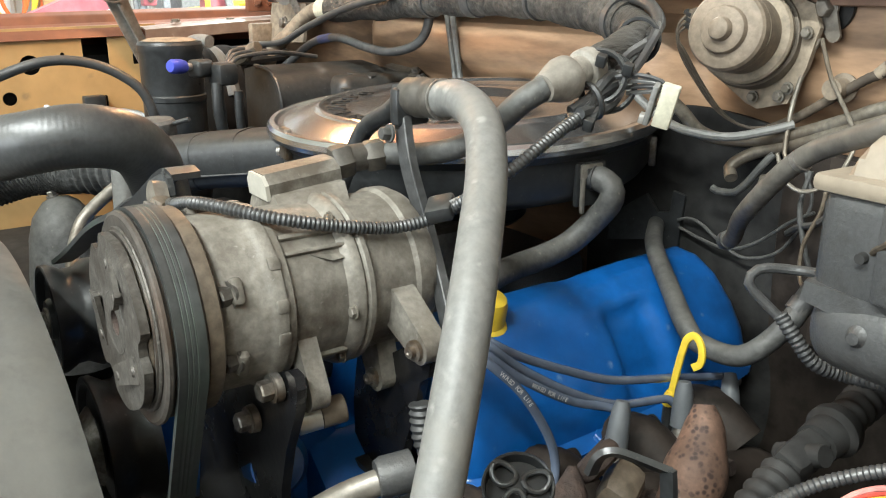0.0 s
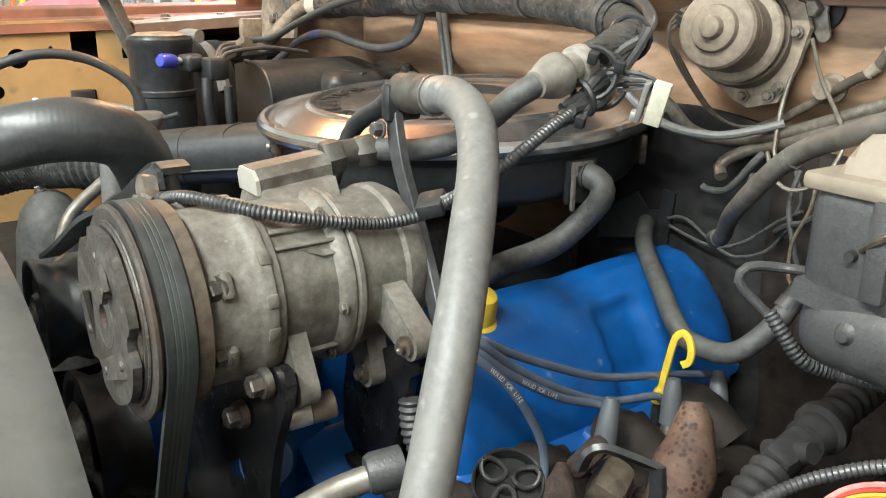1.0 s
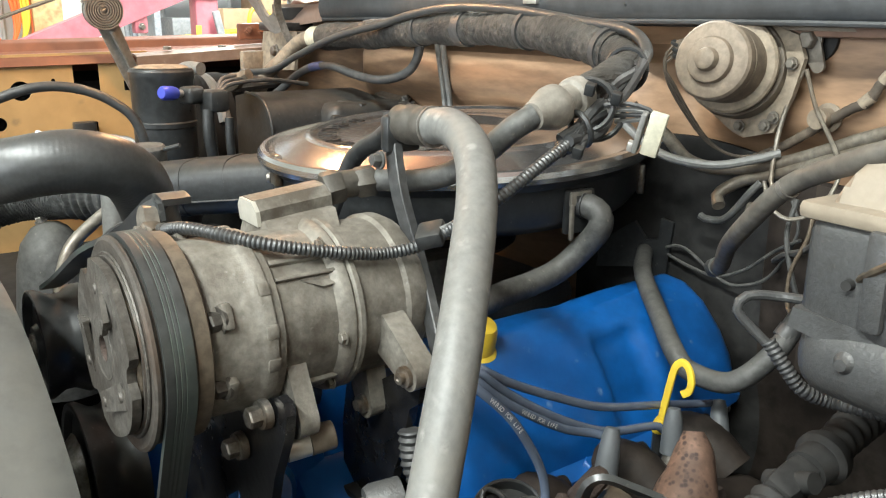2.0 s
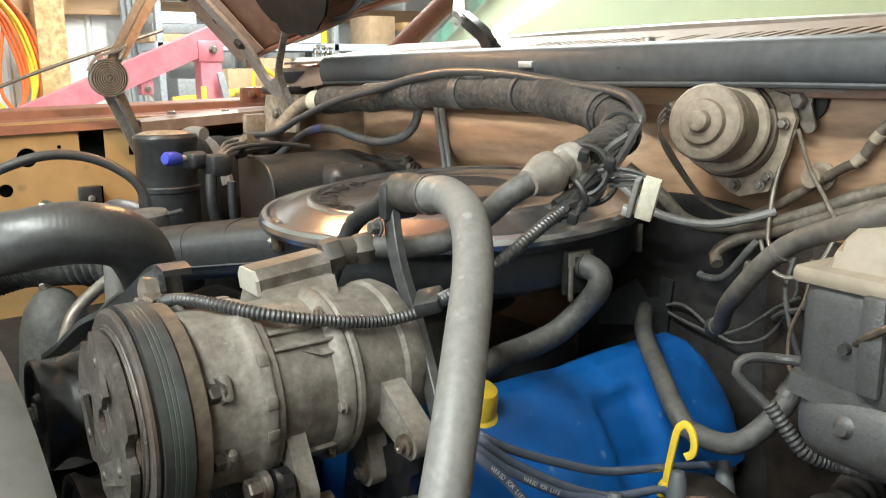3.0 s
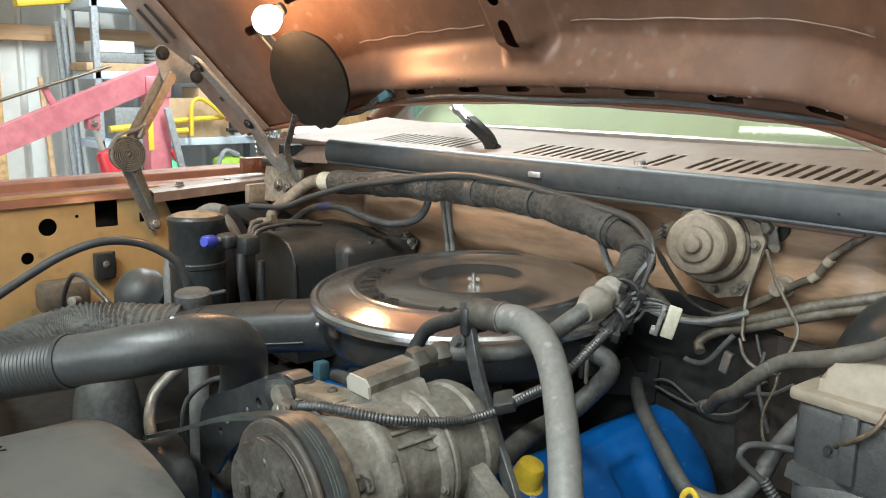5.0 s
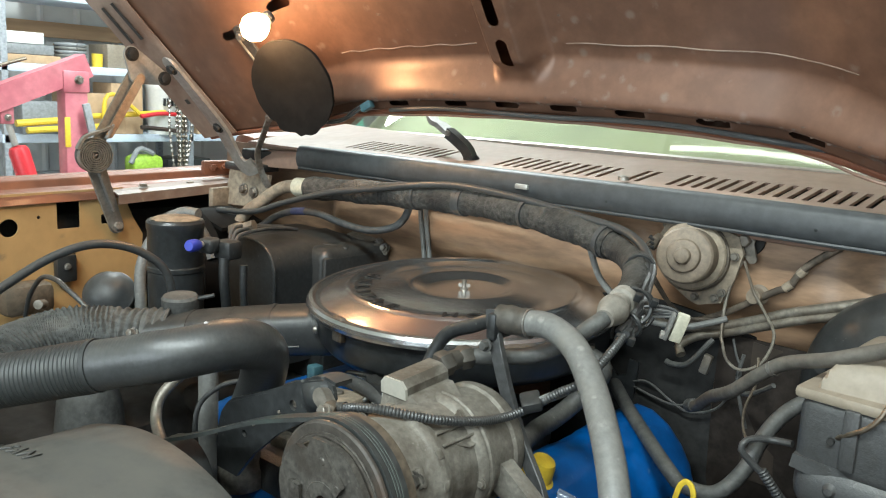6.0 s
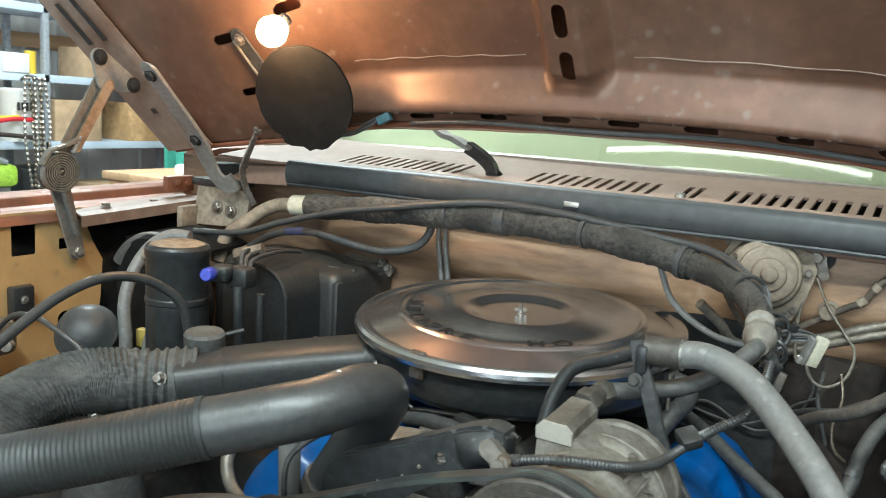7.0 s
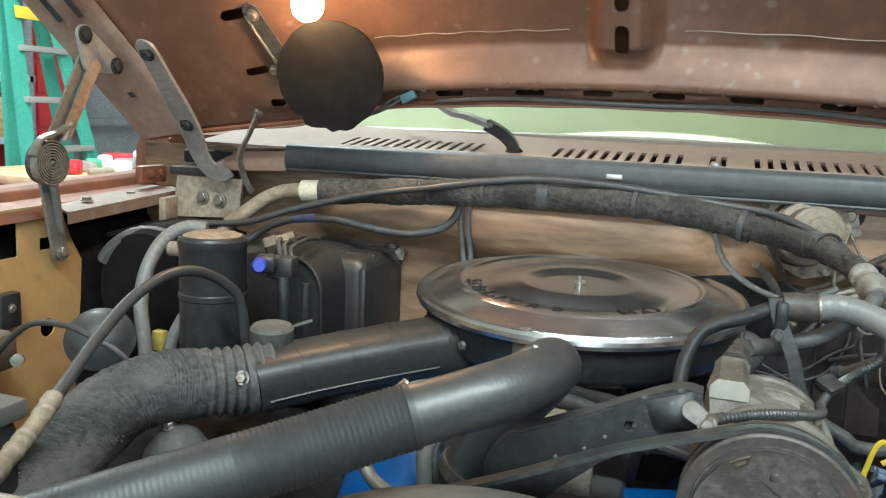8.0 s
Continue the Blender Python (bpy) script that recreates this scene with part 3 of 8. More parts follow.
# west inner fender with its cut-outs
def apron(sign):
    s = sign
    outline = [(-0.85, 0.62), (-0.85, 1.035), (-0.3, 1.048), (0.30, 1.056), (0.470, 1.058), (0.476, 1.035), (0.490, 1.000), (0.510, 0.965), (0.505, 0.90), (0.49, 0.80), (0.48, 0.62)]
    holes = []
    if s < 0:
        holes = [rect2(0.366, 1.016, 0.042, 0.056, 0.003), circle2(0.262, 0.997, 0.016), circle2(0.313, 1.012, 0.0035, 10), rect2(0.438, 1.000, 0.022, 0.018, 0.002),
                 rect2(0.357, 0.918, 0.042, 0.046, 0.003), circle2(0.225, 0.945, 0.011), circle2(0.436, 0.872, 0.014), rect2(0.15, 0.98, 0.03, 0.04, 0.003)]
    bm = bmesh.new()
    m = Matrix(((0, 0, 1, 0), (1, 0, 0, 0), (0, 1, 0, 0), (0, 0, 0, 1)))
    edges = []
    for loop in (outline, *holes):
        vs = [bm.verts.new((s * 0.803, a, b)) for a, b in loop]
        edges += [bm.edges.new((vs[i], vs[(i + 1) % len(vs)])) for i in range(len(vs))]
    fill = bmesh.ops.triangle_fill(bm, use_beauty=True, edges=edges)
    faces = [f for f in fill["geom"] if isinstance(f, bmesh.types.BMFace)]
    ext = bmesh.ops.extrude_face_region(bm, geom=faces)
    bmesh.ops.translate(bm, verts=[g for g in ext["geom"] if isinstance(g, bmesh.types.BMVert)], vec=(s * 0.003, 0, 0))
    return bm


part("inner_fender", apron(-1), APRON, truck, "tan-orange inner fender with square cut-outs", angle=20)
part("inner_fender", apron(1), APRON, truck, angle=20)


def fender_f(sign):
    prof = [(0.795, 1.040), (0.800, 1.052), (0.806, 1.057), (0.835, 1.058), (0.842, 1.062), (0.848, 1.075), (0.856, 1.081), (0.90, 1.079), (0.945, 1.068), (0.975, 1.03), (0.985, 0.9), (0.985, 0.45)]

    def f(u, v):
        y = -0.95 + 1.78 * u
        k = v * (len(prof) - 1)
        i = min(int(k), len(prof) - 2)
        t = k - i
        x = prof[i][0] * (1 - t) + prof[i + 1][0] * t
        z = prof[i][1] * (1 - t) + prof[i + 1][1] * t + 0.018 * (y - 0.45)
        return (sign * x, y, z)
    return f


part("fender", surface(fender_f(-1), 40, 44, 0.0025), COPPER, truck, "copper-brown painted fender top")
part("fender", surface(fender_f(1), 40, 44, 0.0025), COPPER, truck, "copper-brown painted fender top")
part("wheel_arch", block((-0.90, 0.1, 0.80), (0.12, 1.6, 0.44), 0.05), DARK, truck)
# ledge bolted along the rear of the fender rail
part("fender_ledge", surface(lambda u, v: (-0.81 + 0.060 * min(1.0, v / 0.6) - 0.01 * (1 - u), 0.44 + 0.25 * u, 1.054 + 0.014 * u - 0.004 * smooth01(0.45, 0.6, v) - 0.018 * max(0.0, (v - 0.6) / 0.4)), 24, 20, 0.003), FLANGE_BROWN, truck, "dusty painted fender ledge")
part("fender_tab", block((-0.792, 0.668, 1.090), (0.016, 0.060, 0.030), 0.004, (0, 0, -6)), COPPER, truck)
for ty in (0.655, 0.680):
    part("tab_bolt", hexbolt((-0.783, ty, 1.092), (1, -0.2, 0.2), 0.006, 0.006), COPPER, truck)
for by in (0.50, 0.60, 0.66):
    part("ledge_bolt", hexbolt((-0.80 + 0.02, by, 1.060), (0, 0, 1), 0.007, 0.006), HINGE, truck)
part("radiator_support", block((0, -0.30, 0.86), (1.62, 0.10, 0.16), 0.01), BLACK_PAINT, truck)
part("radiator", block((0, -0.235, 0.62), (0.72, 0.03, 0.5), 0.004), DARK, truck)
part("splash_floor", block((0, 0.2, 0.30), (1.7, 1.1, 0.02), 0.002), DARK, truck)
part("front_grille", block((0, -0.95, 0.80), (1.9, 0.06, 0.5), 0.03), COPPER, truck)


# rear body corner plate with its bolts, where the hood hinge bolts on
def corner_plate():
    bm = plate([(-0.065, -0.04), (0.06, -0.034), (0.062, 0.03), (-0.06, 0.03)], (-0.675, 0.665, 1.062), (0.05, -1, 0.12), 0.006)
    block((-0.735, 0.64, 1.035), (0.014, 0.05, 0.045), 0.004, (0, 0, 8), bm)
    return bm


part("corner_plate", corner_plate(), DUSTY_TAN, truck, "dust-caked hinge mounting plate")
for bx, bz in ((-0.683, 1.058), (-0.650, 1.055)):
    part("plate_bolt", hexbolt((bx, 0.660, bz), (0, -1, 0.1), 0.009, 0.008), STEEL, truck)
# black block added in place of the dark opening behind the corner plate
part("dark_opening_block", block((-0.70, 0.69, 1.10), (0.10, 0.06, 0.014), 0.003), BLACK_PAINT, truck)

# ---- the hood ----
hood = thing("hood", "copper-brown hood propped open with stamped inner frame", "hood", (0, 0.66, 1.23))
AH = radians(55)
DIRV, DIRN = Vector((0, -math.cos(AH), math.sin(AH))), Vector((0, -math.sin(AH), -math.cos(AH)))


def hood_base(x, v):
    return Vector((x, 0.655 + 0.04 * x * x, 1.233 - 0.105 * x * x)) + DIRV * v


def bump1(a, b, c, d, x):
    return smooth01(a, b, x) * (1 - smooth01(c, d, x))


SLOTS = [(0.0, 0.108, 0.009, 0.022), (0.0, 0.172, 0.009, 0.022), (0.0, 0.32, 0.009, 0.03)]
SLOTS += [(sx, 0.021, 0.021, 0.0045) for sx in (-0.25, -0.13, -0.035, 0.06, 0.16, 0.27, 0.38, 0.49)]
SLOTS += [(-0.430, 0.212, 0.020, 0.008), (-0.541, 0.191, 0.020, 0.008), (-0.534, 0.098, 0.018, 0.0065), (-0.511, 0.045, 0.014, 0.006)]


def in_slot(x, v):
    for sx, sv, rx, rv in SLOTS:
        dx, dv = max(0.0, abs(x - sx) - max(0, rx - rv)), max(0.0, abs(v - sv) - max(0, rv - rx))
        if dx * dx + dv * dv < min(rx, rv) ** 2:
            return True
    return False


def hood_h(x, v):
    a = abs(x)
    side = 0.035 * smooth01(0.34, 0.50, a)
    far = 1 - smooth01(0.40, 0.58, a)
    crest = 0.014 * smooth01(0.024, 0.038, v) - 0.040 * smooth01(0.040, 0.090, v) ** 0.9
    rib = 0.036 * smooth01(0.052, 0.100, v) * (1 - smooth01(0.022, 0.052, a))
    return side + crest * far + rib - 0.012 * (1 - smooth01(0.0, 0.012, v))


def hood_x(x, v):
    """The hood widens towards its front."""
    a = abs(x)
    edge = 0.785 + 0.35 * min(v, 0.34)
    return x if a < 0.6 else math.copysign(0.6 + (a - 0.6) * (edge - 0.6) / 0.21, x)


def hood_inner():
    bm = bmesh.new()
    xs = sorted({round(-0.81 + 1.62 * i / 620, 5) for i in range(621)} | {round(-0.0125 + 0.025 * i / 36, 5) for i in range(37)})
    vs_ = sorted({round(0.36 * j / 150, 5) for j in range(151)} | {round(0.014 + 0.014 * j / 18, 5) for j in range(19)} | {round(0.084 + 0.112 * j / 90, 5) for j in range(91)} | {round(0.36 + 0.84 * j / 40, 5) for j in range(1, 41)})
    grid = [[bm.verts.new(hood_base(hood_x(x, v), v) + DIRN * hood_h(x, v)) for v in vs_] for x in xs]
    for i in range(len(xs) - 1):
        for j in range(len(vs_) - 1):
            if not in_slot((xs[i] + xs[i + 1]) / 2, (vs_[j] + vs_[j + 1]) / 2):
                bm.faces.new((grid[i][j], grid[i + 1][j], grid[i + 1][j + 1], grid[i][j + 1]))
    return bm


part("inner_panel", hood_inner(), COPPER_IN, hood, "worn copper-brown stamped inner panel", angle=50)
part("outer_skin", surface(lambda u, v: tuple(hood_base(hood_x(-0.815 + 1.63 * u, 1.21 * v), -0.006 + 1.21 * v) - DIRN * (0.062 - 0.055 * (2 * abs(u - 0.5)) ** 8)), 30, 14, 0.002), COPPER, hood)
part("rear_closure", surface(lambda u, v: tuple(hood_base(hood_x(-0.80 + 1.6 * u, 0.0), 0.002 - 0.008 * v) + DIRN * ((hood_h(-0.80 + 1.6 * u, 0.004) - 0.002) * (1 - v) - 0.060 * v)), 40, 4, 0.0015), COPPER_IN, hood)
part("hem", sweep([tuple(hood_base(hood_x(-0.80 + 0.1 * k, 0.0), 0.004) + DIRN * (hood_h(-0.80 + 0.1 * k, 0.012) - 0.001)) for k in range(17)], 0.0045, 8, 0.02), COPPER, hood)
part("sealer_bead", sweep([tuple(hood_base(-0.36 + 0.022 * k, 0.104 + 0.0014 * math.sin(k * 2.1)) + DIRN * (hood_h(-0.36 + 0.022 * k, 0.104) + 0.0005)) for k in range(14)], 0.0009, 6, 0.01), FLANGE_BROWN, hood)
part("sealer_bead", sweep([tuple(hood_base(0.075 + 0.03 * k, 0.104 + 0.001 * math.sin(k * 1.7)) + DIRN * (hood_h(0.075 + 0.03 * k, 0.104) + 0.0005)) for k in range(13)], 0.0009, 6, 0.01), FLANGE_BROWN, hood)
part("seam", sweep([tuple(hood_base(-0.55 + 0.05 * k, 0.001) + DIRN * (hood_h(-0.55 + 0.05 * k, 0.012) + 0.004 + 0.001 * math.sin(k * 2.3))) for k in range(24)], 0.002, 6, 0.01), COWL_PAINT, hood)
# side flange with its slots, where the hinge bolts on
part("side_flange", surface(lambda u, v: (lambda vv: tuple(hood_base(-0.668 - 0.35 * min(vv, 0.34) - 0.112 * u, vv) + DIRN * (0.0395 + 0.004 * smooth01(0.0, 0.12, u))))(0.010 + 0.55 * v), 12, 40, 0.002), FLANGE_BROWN, hood, "grey-brown stamped hood side flange")
for du, va, vb in ((0.035, 0.235, 0.315), (0.075, 0.235, 0.315), (0.055, 0.16, 0.172), (0.06, 0.09, 0.10), (0.05, 0.40, 0.47)):
    part("flange_slot", surface(lambda u, v: (lambda vv: tuple(hood_base(-0.668 - 0.35 * min(vv, 0.34) - du - 0.010 * (u - 0.5), vv) + DIRN * 0.0475))(va + (vb - va) * v), 2, 8, 0.001), DARK, hood)
def paint_chips(count, x0, x1, v0, v1, r0, r1, seed, bm=None):
    """Small flakes of dried dirt on the inner panel."""
    random.seed(seed)
    bm = bm or bmesh.new()
    for k in range(count):
        x, v, r = random.uniform(x0, x1), random.uniform(v0, v1), random.uniform(r0, r1)
        n = random.randint(5, 8)
        ring = []
        for j in range(n):
            a = 2 * math.pi * j / n
            q = r * random.uniform(0.55, 1.2)
            dx, dv = 1.5 * q * math.cos(a), q * math.sin(a)
            ring.append(bm.verts.new(hood_base(x + dx, v + dv) + DIRN * (hood_h(x, v) + 0.0006)))
        bm.faces.new(ring)
    return bm


flakes = paint_chips(90, -0.30, 0.50, 0.026, 0.046, 0.0008, 0.0026, 5)
paint_chips(45, -0.35, 0.55, 0.125, 0.45, 0.0010, 0.0034, 6, flakes)
tagged(part("dirt_flakes", flakes, FLAKE, hood, "dried dirt flakes along the edge"), kind="stuff")
# washer hose and connector along the rear edge
part("washer_hose", sweep([tuple(hood_base(-0.27 + 0.08 * k, 0.012 + 0.003 * math.sin(k * 1.3)) + DIRN * 0.006) for k in range(13)], 0.0035, 8, 0.01), SEAL, hood, "thin grey washer hose")
hc = part("wire_connector", block((-0.309, 0.632, 1.236), (0.024, 0.011, 0.013), 0.002, (0, -25, 0)), TEAL, hood, "faded teal wire connector")
part("pigtail", sweep([(-0.318, 0.630, 1.234), (-0.335, 0.628, 1.222), (-0.365, 0.625, 1.208), (-0.40, 0.62, 1.203)], 0.0022, 6), RUBBER, hood)
part("pigtail", sweep([(-0.318, 0.632, 1.238), (-0.338, 0.630, 1.228), (-0.36, 0.627, 1.213), (-0.39, 0.62, 1.207)], 0.0022, 6), RUBBER, hood)

# black sheet put over the firewall where it lies in deep shade
part("shade_sheet", surface(lambda u, v: (0.03 + 0.296 * u, 0.716 - 0.012 * math.sin(math.pi * u), 0.50 + (0.475 + 0.03 * math.sin(3 * u)) * v), 24, 24, 0.006), DARK, truck, "black sheet for the shade on the firewall")
part("sheet_edge", sweep([(0.3265, 0.712, 0.50), (0.3265, 0.711, 0.80), (0.3265, 0.711, 0.972)], 0.0028, 8), GRIME_BROWN, truck)
part("lower_firewall", surface(lambda u, v: (0.285 + 0.57 * u, 0.708 - 0.006 * math.sin(7 * u) - 0.004 * math.sin(9 * v), 0.42 + 0.56 * v), 24, 24, 0.005), GRIME_BROWN, truck, "grease-stained brown-black lower firewall")
part("firewall_panel", plate([(0.329, 0.80), (0.372, 0.80), (0.366, 0.975), (0.329, 0.978)], (0, 0.698, 0), (0, -1, 0), 0.004), BROWN_PANEL, truck, "bare brown strip of firewall")

# light strip that stiffens the firewall under the seal
part("firewall_strip", plate([(-0.004, -0.006), (0.076, -0.007), (0.080, 0.004), (0.0, 0.007)], (0.286, 0.690, 1.116), (0.10, -0.99, 0.1), 0.003), CREAM, truck, "dusty tan stiffening strip")

# ---- hood hinge ----
def hood_hinge():
    c = Vector((-0.741, 0.387, 1.125))
    t = part("hood_hinge", lathe([(0, -0.014), (0.029, -0.014), (0.030, -0.008), (0.029, -0.004), (0.0, -0.004)], c, (1, 0, 0), 40), GREASY, hood, "dusty zinc hinge with coiled clock spring")
    m = axis_frame(c, (1, 0, 0))
    pts = []
    for k in range(0, 168):
        a = 2.2 + k * 2 * math.pi / 24
        r = 0.0050 + 0.0265 * k / 168
        pts.append(m @ Vector((r * math.cos(a), r * math.sin(a), 0)))
    part("coil_spring", sweep(pts, 1.0, section=[(-0.0065, -0.0010), (0.0065, -0.0010), (0.0065, 0.0010), (-0.0065, 0.0010)], straight=True), HINGE, t, "coiled flat clock spring")
    part("spring_core", block(c, (0.012, 0.010, 0.003), 0.001, (35, 0, 0)), HINGE, t)
    part("lower_arm", flat_bar((-0.748, 0.388, 1.118), (-0.788, 0.449, 0.987), 0.017, 0.0135, (1, 0, 0), 0.005), LINK_STEEL, t)
    part("arm_rib", flat_bar((-0.7475, 0.400, 1.090), (-0.772, 0.436, 1.020), 0.0025, 0.0020, (1, 0, 0), 0.010), LINK_STEEL, t)
    part("pivot_bolt", hexbolt((-0.784, 0.449, 0.987), (1, 0, 0.3), 0.0085, 0.009), STEEL, t)
    part("upper_arm", flat_bar((-0.749, 0.464, 1.268), (-0.748, 0.390, 1.135), 0.0085, 0.012, (1, 0, 0), 0.004), HINGE, t)
    part("front_link", flat_bar((-0.733, 0.472, 1.262), (-0.734, 0.412, 1.162), 0.0075, 0.0065, (1, -0.2, 0), 0.006), RUSTY_LINK, t, "rust-stained front link")
    part("spring_tang", sweep([(-0.740, 0.356, 1.137), (-0.739, 0.370, 1.158), (-0.736, 0.398, 1.168), (-0.734, 0.416, 1.176)], 1.0, section=[(-0.0065, -0.002), (0.0065, -0.002), (0.0065, 0.002), (-0.0065, 0.002)]), HINGE, t)
    for k in range(2):
        part("tang_band", block((-0.733, 0.410 + 0.004 * k, 1.163 + 0.009 * k), (0.010, 0.020, 0.004), 0.001, (58, 0, 0)), LINK_STEEL, t)
    # hood-side bracket
    part("hood_bracket", plate(round_hull([(0.459, 1.304, 0.0145), (0.522, 1.264, 0.0115), (0.470, 1.266, 0.0145)]), (-0.740, 0, 0), (1, 0, 0), 0.005), LINK_STEEL, t, "rounded zinc hinge bracket")
    for p, r in (((-0.737, 0.459, 1.304), 0.0095), ((-0.737, 0.522, 1.264), 0.0095)):
        part("bracket_bolt", hexbolt(p, (1, 0, 0), r, 0.006), DARK, t)
    part("bracket_pin", lathe([(0, 0), (0.006, 0), (0.0055, 0.004), (0, 0.005)], (-0.737, 0.474, 1.266), (1, 0, 0), 14), HINGE, t)
    # second arm, hooked at its foot
    part("hinge_arm", sweep([(-0.655, 0.474, 1.300), (-0.656, 0.53, 1.243), (-0.660, 0.590, 1.180), (-0.662, 0.618, 1.140), (-0.655, 0.630, 1.116), (-0.638, 0.636, 1.104), (-0.620, 0.640, 1.112)],
                            lambda s, run: max(0.15, min(1.0, math.sqrt(max(0.0, 1 - max(0.0, 1 - run / 0.018) ** 2)))) * (0.90 + 0.16 * bump1(0.2, 0.5, 0.6, 0.85, s)), step=0.003,
                            section=[(-0.017, -0.0032), (0.017, -0.0032), (0.017, 0.0032), (-0.017, 0.0032)]), LINK_STEEL, t, "bent steel hinge arm")
    for p in ((-0.656, 0.489, 1.281), (-0.660, 0.586, 1.180)):
        part("arm_bolt", hexbolt(p, tuple(DIRN), 0.0085, 0.007), DARK, t)
    part("ground_strap", sweep([(-0.556, 0.622, 1.200), (-0.572, 0.620, 1.165), (-0.588, 0.622, 1.135), (-0.585, 0.630, 1.10), (-0.575, 0.638, 1.075)], 1.0,
                               section=[(-0.0015, -0.006), (0.0015, -0.006), (0.0015, 0.006), (-0.0015, 0.006)]), STEEL, t, "flat braided ground strap")
    part("strap_screw", hexbolt((-0.555, 0.622, 1.203), (0.2, -0.9, -0.4), 0.006, 0.005), STEEL, t)


hood_hinge()


# ---- lamp under the hood ----
def hood_lamp():
    t = thing("work_lamp", "lit bulb lamp with round black shade under the hood", "lamp", (-0.41, 0.52, 1.30))
    part("bulb", lathe([(0, 0), (0.008, 0.002), (0.016, 0.010), (0.021, 0.022), (0.021, 0.030), (0.016, 0.040), (0.008, 0.046), (0, 0.048)], (-0.392, 0.493, 1.361), tuple(DIRN), 24), BULB_GLOW, t, "glowing clear bulb")
    part("socket", lathe([(0, 0), (0.010, 0), (0.011, 0.006), (0.009, 0.010), (0, 0.010)], tuple(Vector((-0.392, 0.493, 1.361)) - DIRN * 0.008), tuple(DIRN), 18), BLACK_PAINT, t)
    bm = bmesh.new()
    random.seed(4)
    rim = []
    for k in range(48):
        a = 2 * math.pi * k / 48
        jag = 1 + (0.06 * random.uniform(-1, 1) if 30 < k < 44 else 0.012 * random.uniform(-1, 1))
        rim.append((0.075 * jag * math.cos(a), 0.079 * jag * math.sin(a)))
    plate(rim, (-0.394, 0.547, 1.259), (0.281, -0.888, -0.364), 0.006, bm=bm)
    part("shade", bm, SOOT, t, "round black torn-edged shade")
    part("bracket", flat_bar((-0.510, 0.528, 1.344), (-0.478, 0.578, 1.272), 0.013, 0.013, tuple(DIRN), 0.004), GREASY, t)
    # paler strip stands in for the lamplight along the bracket's edge
    part("lit_bracket_edge", sweep([Vector((-0.520, 0.530, 1.340)) + DIRN * 0.003, Vector((-0.490, 0.580, 1.269)) + DIRN * 0.003], 0.0022, 8, straight=True), HINGE, t)
    for p in ((-0.507, 0.530, 1.341), (-0.500, 0.582, 1.268)):
        part("screw", hexbolt(tuple(Vector(p) + DIRN * 0.003), tuple(DIRN), 0.007, 0.006), STEEL, t)


hood_lamp()


# ---- windshield wiper ----
wiper_arm = part("wiper_arm", sweep([(-0.205, 0.722, 1.196), (-0.250, 0.750, 1.208), (-0.299, 0.779, 1.219), (-0.43, 0.885, 1.285)], lambda s, run: 1.0 + 0.35 * min(1.0, run / 0.04) - 0.5 * s, section=[(-0.0085, -0.002), (0.0085, -0.002), (0.007, 0.004), (-0.007, 0.004)]), LINK_STEEL, truck, "dull silver wiper arm")
part("pivot_boss", lathe([(0.014, 0), (0.013, 0.004), (0.009, 0.008), (0, 0.009)], (-0.172, 0.738, 1.158), (0, -0.1, 1), 24), DARK, wiper_arm)
part("pivot_cap", sweep([(-0.170, 0.735, 1.160), (-0.176, 0.730, 1.175), (-0.190, 0.725, 1.188), (-0.214, 0.727, 1.200)], 1.0, section=[(-0.0090, -0.007), (0.0090, -0.007), (0.0075, 0.008), (-0.0075, 0.008)], step=0.004), BLACK_PAINT, wiper_arm, "black pivot cap")
part("cap_catch", block((-0.206, 0.722, 1.200), (0.010, 0.014, 0.006), 0.001, (0, 25, -10)), HINGE, wiper_arm)

# ---- air cleaner ----
AC = Vector((-0.029, 0.564, 0.989))
ACN = Vector((0, -0.047, 1.0)).normalized()


